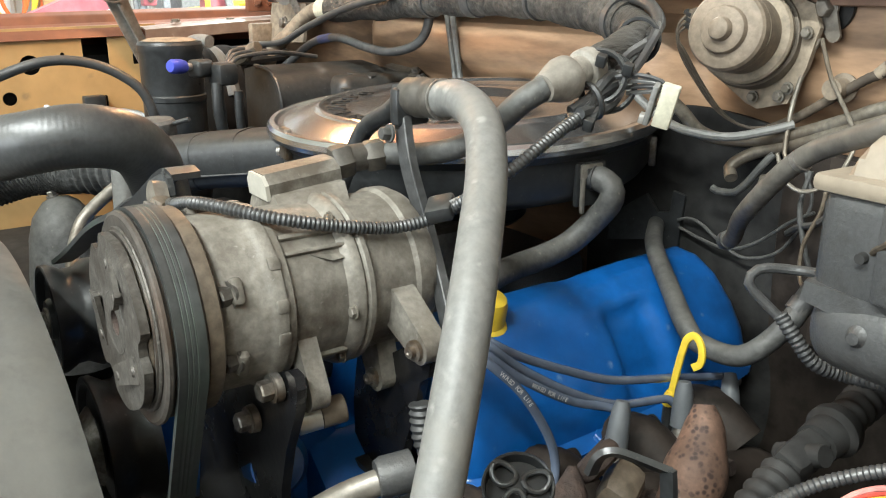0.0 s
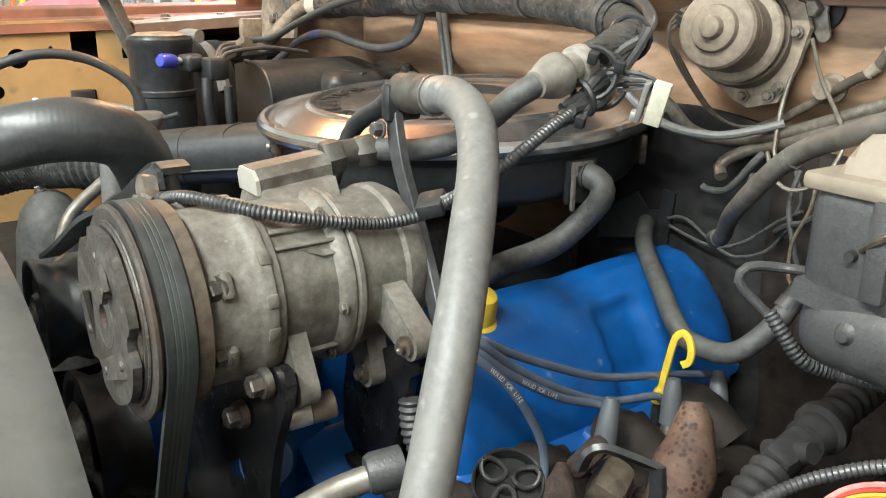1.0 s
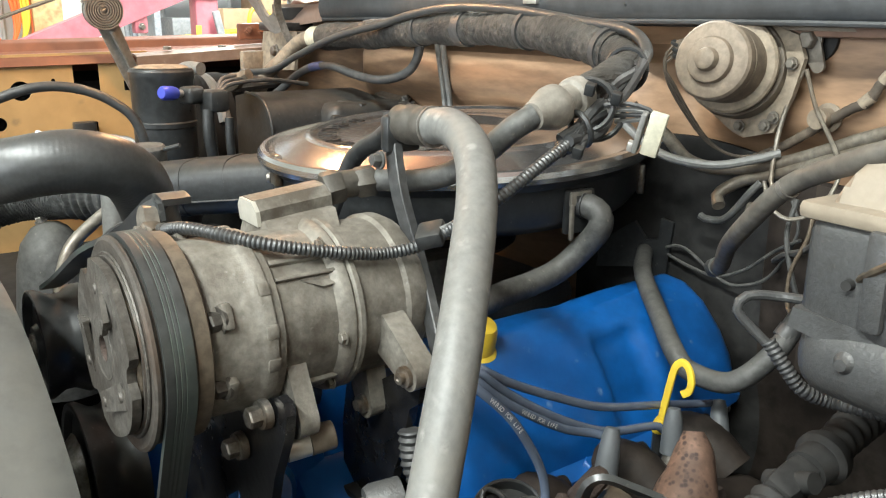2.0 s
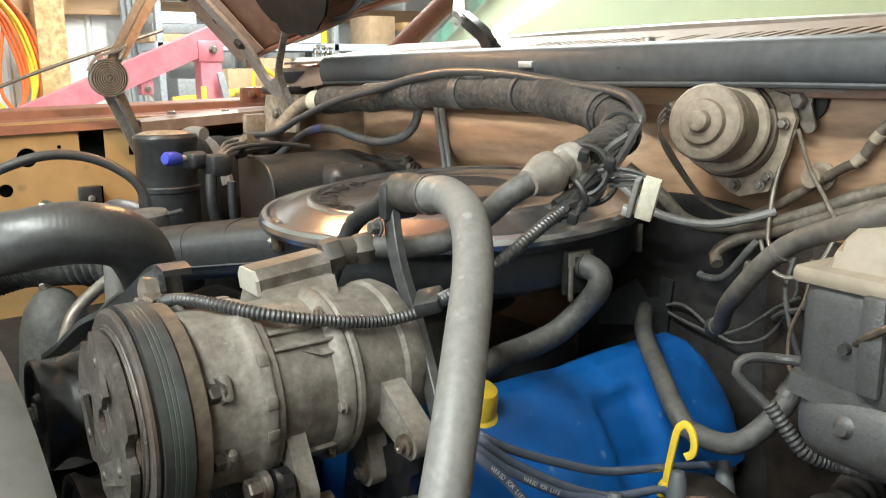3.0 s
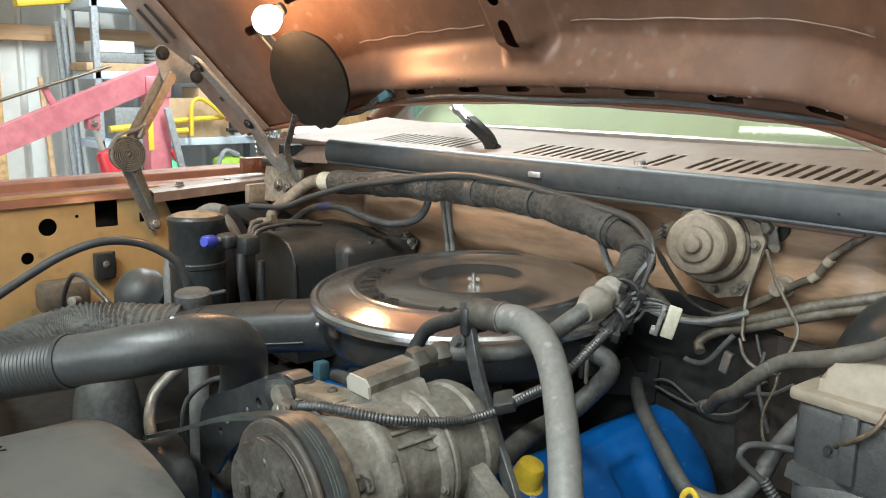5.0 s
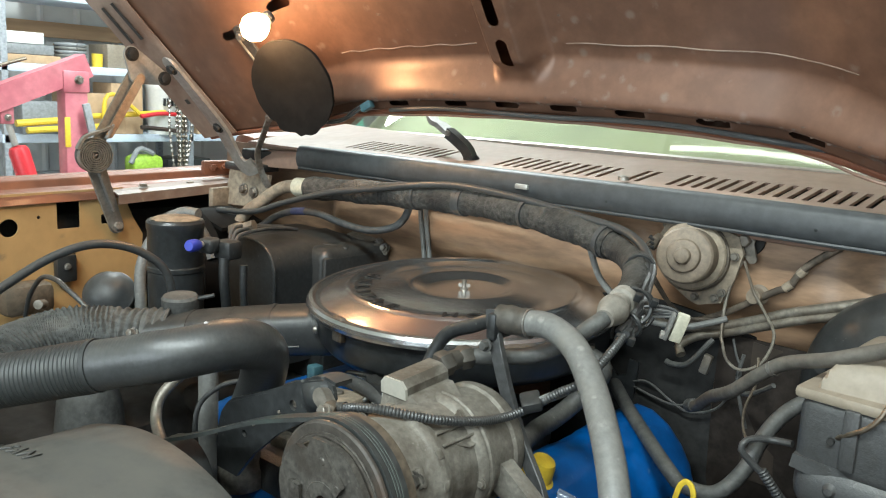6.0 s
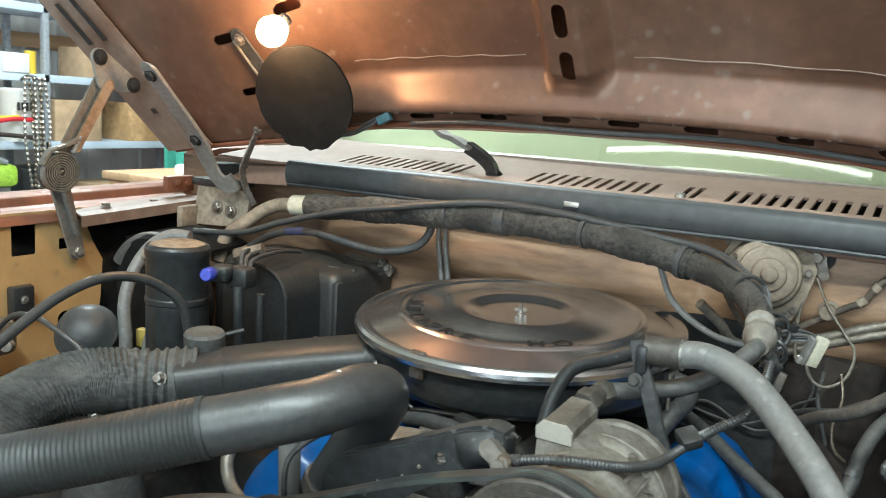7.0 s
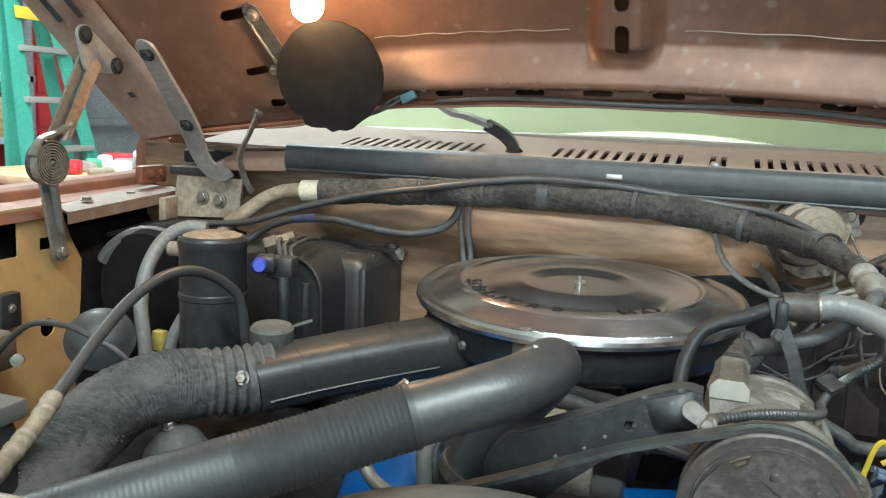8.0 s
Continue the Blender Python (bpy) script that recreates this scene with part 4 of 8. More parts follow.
def air_cleaner():
    t = thing("air_cleaner", "chrome-lidded round air cleaner with black housing", "air cleaner", (AC.x, AC.y, 0.86))
    R = 0.217
    part("lid", lathe([(R - 0.006, -0.013), (R - 0.001, -0.011), (R + 0.001, -0.006), (R, -0.001), (R - 0.003, 0.0025), (R - 0.008, 0.003), (R - 0.012, 0.0005), (R - 0.018, 0.000), (0.172, 0.0092), (0.166, 0.0108), (0.163, 0.0132), (0.160, 0.0142), (0.157, 0.0135),
                       (0.153, 0.0105), (0.148, 0.0092), (0.132, 0.0085), (0.124, 0.0090), (0.118, 0.0100), (0.084, 0.0138), (0.079, 0.0144), (0.074, 0.0142), (0.069, 0.0130), (0.058, 0.0078), (0.052, 0.0066), (0.02, 0.0058), (0.012, 0.0062), (0, 0.0062)], AC, ACN, 96), CHROME, t, "polished chrome lid with raised ring", angle=22)
    part("housing", lathe([(0, -0.125), (0.060, -0.125), (0.068, -0.118), (0.072, -0.082), (0.130, -0.074), (0.176, -0.068), (0.194, -0.062), (0.202, -0.052), (0.205, -0.020), (0.212, -0.012), (0.212, -0.008), (0, -0.008)], AC, ACN, 80), BLACK_PAINT, t, "satin black housing")
    nut = part("wing_nut", lathe([(0, 0.003), (0.007, 0.003), (0.006, 0.007), (0.004, 0.008), (0.003, 0.012), (0, 0.012)], AC, ACN, 12), STEEL, t)
    part("wing", plate(capsule2((-0.006, 0.004), (0.006, 0.004), 0.0024, 0.0024), AC + ACN * 0.008, (0.5, -0.8, 0), 0.002, hint=(0, 0, 1)), STEEL, nut)
    part("stud", lathe([(0, 0), (0.0028, 0), (0.0028, 0.020), (0, 0.020)], AC, ACN, 10), STEEL, nut)
    # raised letters round the ring

    def letters(text, ang, r, size):
        for ch_text, a in zip(text, ang):
            cu = bpy.data.curves.new("letter", "FONT")
            cu.body, cu.size, cu.extrude, cu.offset, cu.align_x, cu.align_y = ch_text, size, 0.0005, 0.0006, "CENTER", "CENTER"
            tmp = new("letter", cu)
            dg = bpy.context.evaluated_depsgraph_get()
            me = bpy.data.meshes.new_from_object(tmp.evaluated_get(dg))
            bpy.data.objects.remove(tmp)
            me.materials.clear()
            me.materials.append(BAR_INK)
            ob = new("letter", me)
            ob.parent = t
            place = AC + ACN * 0.0108 + Matrix.Rotation(radians(a), 3, ACN) @ Vector((0, -r, -0.047 * r))
            ob.matrix_parent_inverse = Matrix.Translation(-Vector(t.location))
            ob.matrix_basis = Matrix.Translation(place) @ Matrix.Rotation(radians(a), 4, ACN) @ Matrix.Rotation(0.047, 4, "X")
    LETTERS.append(letters)
    # spring clips and nipple on the side
    for a in (40, 150, 262):
        d = Vector((math.cos(radians(a)), math.sin(radians(a)), 0))
        part("clip", block(tuple(AC + d * 0.207 + Vector((0, 0, -0.030 - 0.047 * d.y * 0.2))), (0.008, 0.020, 0.032), 0.002, (0, 0, a)), STEEL, t)
    part("clip_plate", block((0.1805, 0.5535, 0.957), (0.004, 0.024, 0.014), 0.0012, (0, 0, -8)), HINGE, t, "bare metal clip")
    part("clip_slot", block((0.1822, 0.5535, 0.957), (0.003, 0.013, 0.006), 0.0008, (0, 0, -8)), DARK, t)
    part("clip_leg", block((0.1805, 0.543, 0.935), (0.004, 0.004, 0.034), 0.001, (0, 0, -8)), HINGE, t)
    part("nipple_plate", block((0.176, 0.556, 0.944), (0.006, 0.034, 0.042), 0.002, (0, 0, -8)), BLACK_PAINT, t)
    for p in ((-0.172, 0.415, 0.945), (-0.135, 0.388, 0.945)):
        part("rivet", lathe([(0, 0), (0.006, 0), (0.005, 0.004), (0, 0.005)], p, (-0.6, -0.8, 0), 12), STEEL, t)
    return t


LETTERS = []
air_cleaner_ob = air_cleaner()
LETTERS[0]("5.8LITRE", (-70, -63, -56, -43, -34, -25, -13, -1), 0.142, 0.027)
LETTERS[0]("H.O.", (33, 40, 46, 53), 0.142, 0.030)


# ---- intake snorkel and duct ----
def snorkel():
    t = thing("intake_snorkel", "black air intake snorkel with round cap", "duct", (-0.28, 0.34, 0.88))
    sec = [(0.043 * math.copysign(abs(math.cos(a)) ** 0.62, math.cos(a)), 0.033 * math.copysign(abs(math.sin(a)) ** 0.62, math.sin(a))) for a in [2 * math.pi * k / 28 for k in range(28)]]
    part("tube", sweep([(-0.352, 0.280, 0.902), (-0.30, 0.325, 0.912), (-0.24, 0.372, 0.922), (-0.18, 0.42, 0.930), (-0.13, 0.455, 0.935)], 1.0, section=sec), PLASTIC, t, "satin black tube")
    for dz, k0 in ((-0.012, 0.0445), (0.022, 0.0335)):
        part("seam_rib", sweep([(x + 0.67 * k0, y - 0.74 * k0, z + dz) for x, y, z in ((-0.345, 0.286, 0.903), (-0.30, 0.325, 0.912), (-0.24, 0.372, 0.922), (-0.19, 0.412, 0.929))], 0.0016, 6), PLASTIC, t, "moulded ridge along the side")
    for k in range(4):
        q = Vector((-0.315 + 0.045 * k, 0.312 + 0.0365 * k, 0.9095 + 0.0075 * k))
        part("band", sweep([q, q + Vector((0.004, 0.0035, 0.0006))], 1.025, section=sec, straight=True), PLASTIC, t)
    cap = part("cap", lathe([(0.024, -0.012), (0.026, -0.008), (0.026, 0.010), (0.023, 0.014), (0.008, 0.015), (0, 0.015)], (-0.352, 0.318, 0.946), (0.03, -0.05, 1), 32), RUBBER_DUSTY, t, "round black vacuum motor cap")
    part("vacuum_nipple", sweep([(-0.335, 0.335, 0.955), (-0.315, 0.350, 0.962)], 0.003, 8, straight=True), PLASTIC, cap)


snorkel()
flex = thing("flex_duct", "wrinkled black paper flexible intake duct", "duct", (-0.45, 0.15, 0.86))


def flex_r(s, run):
    ring = 0.0022 * math.sin(run / 0.0118 * 2 * math.pi) * (1 - smooth01(0.060, 0.095, run))
    return 0.0385 + ring + 0.0010 * math.sin(run * 62 + 1)


def flex_wrinkle(run, a):
    soft = smooth01(0.05, 0.10, run)
    folds = math.sin((run + 0.012 * a) / 0.0062 * 2 * math.pi + 2.0 * math.sin(3 * a + run * 40)) * (0.5 + 0.5 * math.sin(run * 37 + 2.2 * a))
    fine = math.sin((run - 0.008 * a) / 0.0031 * 2 * math.pi + 3.0 * math.sin(2 * a - run * 60))
    return soft * (0.0026 * folds + 0.0007 * fine) + 0.0006 * math.sin(5 * a + run * 90)


part("duct_sleeve", sweep([(-0.338, 0.294, 0.905), (-0.364, 0.270, 0.905), (-0.398, 0.236, 0.906), (-0.432, 0.196, 0.905), (-0.446, 0.140, 0.895), (-0.435, 0.070, 0.875), (-0.412, 0.0, 0.852), (-0.385, -0.075, 0.83), (-0.36, -0.15, 0.80)], flex_r, 64, 0.0014, warp=flex_wrinkle), DUCT_CLOTH, flex)
part("clamp", sweep([(-0.352, 0.279, 0.905), (-0.358, 0.274, 0.904)], 0.0402, 28, straight=True), RUBBER_DUSTY, flex)
part("clamp_screw", hexbolt((-0.345, 0.243, 0.918), (0.3, -0.8, 0.3), 0.006, 0.012), STEEL, flex)

# ---- upper radiator hose ----
rad = thing("radiator_hose", "fat black upper radiator hose with ribbed end", "hose", (-0.06, 0.05, 0.95))
RH = [(-0.31, -0.12, 0.915), (-0.230, -0.056, 0.938), (-0.152, 0.003, 0.959), (-0.088, 0.052, 0.978), (-0.010, 0.105, 1.000), (0.012, 0.155, 1.006), (0.006, 0.196, 0.990), (-0.025, 0.220, 0.945), (-0.065, 0.232, 0.890), (-0.09, 0.235, 0.85)]
RHP = [Vector(p) for p in spline(RH, 0.002)]
CUT = 0.305
run_at = [0.0]
for a, b in zip(RHP, RHP[1:]):
    run_at.append(run_at[-1] + (b - a).length)
NEAR = [p for p, q in zip(RHP, run_at) if q <= CUT][::4]
part("hose", sweep(RH, lambda s, run: 0.0252 + 0.0003 * math.sin(run * 90), 56, 0.0012, warp=lambda run, a: 0.00013 * math.sin(run / 0.0036 * 2 * math.pi) * (0.4 + 0.6 * math.sin(a) ** 2)), RUBBER_SHINY, rad)
part("ribbed_sleeve", sweep(NEAR, lambda s, run: 0.0266 + ((0.00016 + 0.00044 * smooth01(0.13, 0.20, run)) * math.sin(run / 0.0046 * 2 * math.pi) if run < 0.298 else 0.0004), 32, 0.00115), RIB_RUBBER, rad, "ribbed darker rubber sleeve")
part("clamp", sweep([(-0.078, 0.2335, 0.868), (-0.084, 0.234, 0.858)], 0.0285, 24, straight=True), STEEL, rad)
part("paint_fleck", block((0.006, 0.131, 1.030), (0.006, 0.004, 0.002), 0.0005, (0, 20, 30)), WHITE_INK, rad)

# ---- fan shroud ----
shroud = thing("fan_shroud", "arched dull grey plastic fan shroud with raised lettering", "shroud", (0, -0.05, 0.6))


def shroud_f(u, v):
    a = radians(208 - 236 * u)
    y = 0.088 - 0.25 * v
    r = 0.346 - 0.004 * (1 - smooth01(0.0, 0.04, v)) + 0.010 * smooth01(0.25, 1.0, v)
    return (r * math.cos(a) * (1 + 0.05 * v), y, 0.578 + r * math.sin(a))


part("shell", surface(shroud_f, 90, 20, 0.004), PLASTIC_GREY, shroud)
part("mount_lip", surface(lambda u, v: (lambda p: (p[0] * (1 - 0.03 * v), p[1] - 0.004, 0.578 + (p[2] - 0.578) * (1 - 0.03 * v)))(shroud_f(u, 0.0)), 90, 2, 0.004), PLASTIC_GREY, shroud)


def shroud_text(text, u0, du, vv, size):
    for k, c in enumerate(text):
        if c == " ":
            continue
        cu = bpy.data.curves.new("letter", "FONT")
        cu.body, cu.size, cu.extrude, cu.bevel_depth, cu.align_x = c, size, 0.0004, 0.0004, "CENTER"
        tmp = new("letter", cu)
        me = bpy.data.meshes.new_from_object(tmp.evaluated_get(bpy.context.evaluated_depsgraph_get()))
        bpy.data.objects.remove(tmp)
        me.materials.clear()
        me.materials.append(PLASTIC_GREY)
        ob = new("letter", me)
        ob.parent = shroud
        u = u0 + du * k
        p = Vector(shroud_f(u, vv))
        px_ = (Vector(shroud_f(u + 0.005, vv)) - p).normalized()
        py_ = (Vector(shroud_f(u, vv - 0.02)) - p).normalized()
        n_ = px_.cross(py_).normalized()
        p = p + n_ * 0.001
        ob.matrix_parent_inverse = Matrix.Translation(-Vector(shroud.location))
        ob.matrix_basis = Matrix(((px_.x, py_.x, n_.x, p.x), (px_.y, py_.y, n_.y, p.y), (px_.z, py_.z, n_.z, p.z), (0, 0, 0, 1)))


shroud_text("CAUTION FAN", 0.315, 0.0155, 0.47, 0.024)

# ---- engine ----
engine = thing("engine_block", "dark greasy V8 engine block with blue front cover", "engine", (-0.03, 0.4, 0.31))
part("crankcase", block((-0.03, 0.46, 0.50), (0.34, 0.46, 0.38), 0.02), DARK, engine)
part("cylinder_head", block((0.185, 0.455, 0.69), (0.14, 0.40, 0.10), 0.012, (0, 40, 0)), BLUE, engine, "blue painted cylinder head")
part("cylinder_head", block((-0.16, 0.48, 0.71), (0.16, 0.46, 0.12), 0.012, (0, -40, 0)), BLUE, engine, "blue painted cylinder head")
part("front_cover", block((0.02, 0.262, 0.62), (0.30, 0.06, 0.34), 0.02), BLUE, engine, "blue painted front cover")
part("water_pump", lathe([(0, 0), (0.055, 0), (0.06, 0.02), (0.045, 0.05), (0.03, 0.075), (0, 0.075)], (-0.02, 0.235, 0.70), (0, -1, 0), 28), BLUE, engine, "blue water pump housing")
part("pump_outlet", lathe([(0.022, 0), (0.024, 0.03), (0.026, 0.045), (0.02, 0.07)], (0.135, 0.24, 0.745), (0.6, -0.2, 0.3), 24), BLUE, engine)
part("intake_manifold", block((-0.03, 0.46, 0.795), (0.20, 0.42, 0.07), 0.015), BLACK_IRON, engine)
part("valley_cover", block((-0.055, 0.338, 0.858), (0.165, 0.075, 0.055), 0.014, (0, 0, 6), segs=3), GREASY, engine, "greasy dark casting in the engine valley")
part("runner_plate", block((-0.03, 0.33, 0.835), (0.13, 0.09, 0.02), 0.005, (0, 0, 6)), CAST_ALU, engine)
part("thermostat_housing", lathe([(0.03, 0), (0.03, 0.02), (0.024, 0.03), (0.023, 0.07), (0, 0.07)], (-0.095, 0.245, 0.79), (0.0, -0.1, 1), 24), CAST_ALU, engine)
for k, (p, d, r) in enumerate((((0.02, 0.345, 0.86), (1, 0, 0.1), 0.006), ((0.06, 0.35, 0.865), (1, 0.2, 0), 0.005), ((0.045, 0.37, 0.85), (0.3, -0.5, 0.6), 0.007), ((-0.02, 0.36, 0.862), (0.6, -0.5, 0.2), 0.008))):
    part("linkage", lathe([(0, 0), (r, 0), (r, 0.03), (r * 0.6, 0.032), (r * 0.6, 0.045), (0, 0.045)], p, d, 12), STEEL if k % 2 else RAW_ALU, engine)
part("carburetor", block((-0.02, 0.48, 0.85), (0.13, 0.15, 0.055), 0.01), CAST_ALU, engine)
part("vacuum_tee", block((-0.152, 0.402, 0.876), (0.018, 0.018, 0.026), 0.004), TEAL, engine, "teal vacuum cap")
part("brass_fitting", lathe([(0, 0), (0.006, 0.001), (0.0065, 0.003), (0.0065, 0.009), (0.0045, 0.011), (0.0045, 0.016), (0, 0.016)], (-0.147, 0.489, 0.876), (1, -0.15, 0.1), 6), BRASS, engine, "brass hex fitting")
part("fuel_line", sweep([(-0.131, 0.487, 0.878), (-0.115, 0.489, 0.880), (-0.095, 0.492, 0.878), (-0.085, 0.495, 0.870)], 0.0026, 8), RAW_ALU, engine)
part("fuel_line", sweep([(-0.163, 0.470, 0.876), (-0.154, 0.474, 0.870), (-0.142, 0.478, 0.867), (-0.13, 0.480, 0.860)], 0.0026, 8), RAW_ALU, engine)
part("fuel_line", sweep([(-0.100, 0.410, 0.885), (-0.080, 0.404, 0.896), (-0.019, 0.400, 0.904), (0.030, 0.398, 0.907), (0.060, 0.390, 0.900)], 0.0034, 10), STEEL, engine, "dull metal line")
part("choke_lever", block((-0.100, 0.446, 0.872), (0.026, 0.004, 0.005), 0.001, (0, 8, 10)), RAW_ALU, engine)
part("choke_lever", block((-0.060, 0.440, 0.884), (0.005, 0.004, 0.016), 0.001, (0, 12, 10)), STEEL, engine)
part("casting_flange", block((-0.047, 0.334, 0.890), (0.100, 0.046, 0.012), 0.004, (0, -4, 6)), DUSTY_TAN, engine, "dust-caked casting flange")
part("casting_flange", block((-0.070, 0.316, 0.8815), (0.060, 0.020, 0.006), 0.002, (0, -4, 6)), RAW_ALU, engine)
for bx_ in (-0.083, -0.030):
    part("flange_bolt", hexbolt((bx_, 0.336, 0.8955), (0, 0, 1), 0.0065, 0.006), STEEL, engine)
part("valley_hose", sweep([(-0.075, 0.372, 0.896), (-0.040, 0.362, 0.905), (0.005, 0.352, 0.908), (0.040, 0.345, 0.903), (0.075, 0.350, 0.890)], 0.0085, 12), RUBBER, engine, "black rubber hose in the valley")
part("fuel_line", sweep([(0.15, 0.36, 0.86), (0.10, 0.325, 0.880), (0.04, 0.315, 0.884), (-0.02, 0.305, 0.878), (-0.10, 0.29, 0.85)], 0.0035, 8), STEEL, engine, "dull metal line")
part("fuel_line", sweep([(0.12, 0.33, 0.875), (0.05, 0.335, 0.885), (-0.03, 0.32, 0.875)], 0.0035, 8), WIRE_BLUE, engine)


def valve_cover(sign, cx, y0):
    t = thing("valve_cover", "blue painted stamped-steel valve cover", "valve cover", (cx + sign * 0.225, 0.45, 0.76), "valve covers")
    prof = [(0.158, 0.775), (0.160, 0.810), (0.166, 0.838), (0.180, 0.858), (0.200, 0.868), (0.222, 0.866), (0.245, 0.853), (0.265, 0.832), (0.280, 0.808), (0.287, 0.785), (0.290, 0.768), (0.304, 0.762), (0.303, 0.756), (0.285, 0.752)]

    def f(u, v):
        y = y0 + (0.694 - y0) * v
        k = u * (len(prof) - 1)
        i = min(int(k), len(prof) - 2)
        t_ = k - i
        x = prof[i][0] * (1 - t_) + prof[i + 1][0] * t_
        z = prof[i][1] * (1 - t_) + prof[i + 1][1] * t_
        end = min(y - y0, 0.694 - y)
        shrink = 1 - 0.55 * (1 - smooth01(0.0, 0.042, end)) ** 2
        up = max(0.0, z - 0.762)
        hump = 0.002 * smooth01(0.545, 0.585, y) - 0.002 * bump1(0.48, 0.50, 0.53, 0.545, y)
        z = 0.762 + min(up, up * shrink) + hump * (up / 0.1) * shrink if z > 0.762 else z
        x = 0.225 + (x - 0.225) * (1 - 0.62 * (1 - shrink)) - 0.012 * bump1(0.50, 0.515, 0.55, 0.575, y) * smooth01(0.24, 0.26, x) * (1 - smooth01(0.284, 0.29, x))
        if x > 0.284:
            x -= (x - 0.284) * (1 - smooth01(0.05, 0.13, 0.694 - y))
        return (cx + sign * x, y, z)
    part("cover", surface(f, 52, 80), BLUE, t, angle=50)
    for by in (0.36, 0.46, 0.56):
        part("bolt", hexbolt((cx + sign * 0.297, by, 0.762), (sign * 0.3, 0, 1), 0.007, 0.008), BLUE, t)
    part("gasket", block((cx + sign * 0.235, 0.48, 0.750), (0.10, 0.38, 0.006), 0.001), DARK, t)
    return t


valve_cover(1, 0.0, 0.312)
valve_cover(-1, 0.045, 0.245)

cap = thing("oil_filler_cap", "yellow plastic oil filler cap on valve cover", "cap", (0.243, 0.392, 0.868))
part("cap_body", lathe([(0.021, -0.012), (0.0215, -0.008), (0.020, -0.003), (0.0165, -0.001), (0.0145, 0.016), (0.0125, 0.021), (0.006, 0.0225), (0, 0.0225)], (0.226, 0.394, 0.864), (0.36, 0, 0.93), 28), YELLOW, cap)


# spark plug leads, boots and rusty exhaust manifold
def plug_lead(points):
    t = thing("spark_plug_lead", "slate-blue silicone spark plug lead", "cable", points[0], "spark plug leads")
    part("lead", sweep(points, 0.0034, 14, 0.004), WIRE_BLUE, t)
    return t


A1 = [(0.300, 0.318, 0.899), (0.315, 0.326, 0.892), (0.316, 0.352, 0.875), (0.318, 0.397, 0.852), (0.320, 0.446, 0.831), (0.322, 0.515, 0.814), (0.325, 0.58, 0.798)]
B1 = [(0.303, 0.314, 0.899), (0.318, 0.322, 0.892), (0.322, 0.348, 0.869), (0.326, 0.393, 0.839), (0.328, 0.442, 0.815), (0.332, 0.492, 0.806), (0.335, 0.502, 0.80)]
C1 = [(0.303, 0.312, 0.895), (0.318, 0.318, 0.888), (0.324, 0.345, 0.864), (0.328, 0.391, 0.834), (0.332, 0.425, 0.820), (0.338, 0.436, 0.815)]
D1 = [(0.314, 0.302, 0.898), (0.328, 0.310, 0.889), (0.335, 0.338, 0.859), (0.338, 0.361, 0.821), (0.340, 0.368, 0.794), (0.345, 0.360, 0.775)]
LEADS = [plug_lead(pts) for pts in (A1, B1, C1, D1)]
for top, foot in (((0.341, 0.433, 0.823), (0.345, 0.424, 0.790)), ((0.341, 0.505, 0.818), (0.345, 0.500, 0.785)), ((0.331, 0.580, 0.800), (0.341, 0.570, 0.772))):
    d = Vector(foot) - Vector(top)
    t = thing("spark_plug_boot", "grey rubber spark plug boot", "boot", foot, "spark plug boots")
    part("boot", lathe([(0, -0.004), (0.005, -0.003), (0.007, 0.004), (0.0085, 0.02), (0.009, d.length), (0, d.length)], top, d, 16), BOOT_GREY, t)
    part("plug", lathe([(0.006, 0), (0.008, 0.008), (0.008, 0.02), (0, 0.02)], foot, d, 10), STEEL, t)


def exhaust():
    t = thing("exhaust_manifold", "rusty brown cast-iron exhaust manifold", "manifold", (0.36, 0.45, 0.72))
    part("log", sweep([(0.355, 0.27, 0.755), (0.362, 0.36, 0.752), (0.368, 0.45, 0.745), (0.372, 0.54, 0.735), (0.375, 0.60, 0.70)], lambda s, run: 0.026 + 0.003 * math.sin(run * 90), 18), GRIME_BROWN, t, "dark brown casting log")
    for y in (0.30, 0.385, 0.475, 0.56):
        part("port", sweep([(0.305, y, 0.765), (0.33, y, 0.772), (0.36, y + 0.004, 0.752)], 0.021, 14), GRIME_BROWN, t)
        part("port_flange", block((0.308, y, 0.762), (0.014, 0.056, 0.048), 0.005, (0, 35, 0)), GRIME_BROWN, t)
    # heat stove shell, freckled with rust
    part("heat_stove", sweep([(0.398, 0.452, 0.842), (0.404, 0.446, 0.826), (0.410, 0.434, 0.806), (0.414, 0.418, 0.780), (0.412, 0.405, 0.745)], lambda s, run: 0.002 + 0.0190 * smooth01(-0.20, 0.40, s) + 0.0012 * math.sin(run * 160), 20, 0.004), FRECKLED, t, "rust-freckled heat stove shell")
    part("heat_stove", sweep([(0.372, 0.352, 0.816), (0.378, 0.346, 0.806), (0.384, 0.336, 0.786), (0.386, 0.325, 0.75)], lambda s, run: 0.002 + 0.016 * smooth01(-0.1, 0.5, s) + 0.001 * math.sin(run * 150), 18, 0.004), RUST, t)
    part("casting_boss", block((0.386, 0.385, 0.794), (0.026, 0.036, 0.028), 0.009, (15, 25, 30)), COIL_DUST, t, "grimy casting boss")
    part("casting_boss", block((0.376, 0.372, 0.815), (0.016, 0.034, 0.024), 0.007, (10, 35, 20)), RUST, t)
    for y in (0.33, 0.42, 0.50):
        part("stud_nut", hexbolt((0.383, y, 0.768), (1, 0, 0.3), 0.007, 0.012), RUST, t)


exhaust()


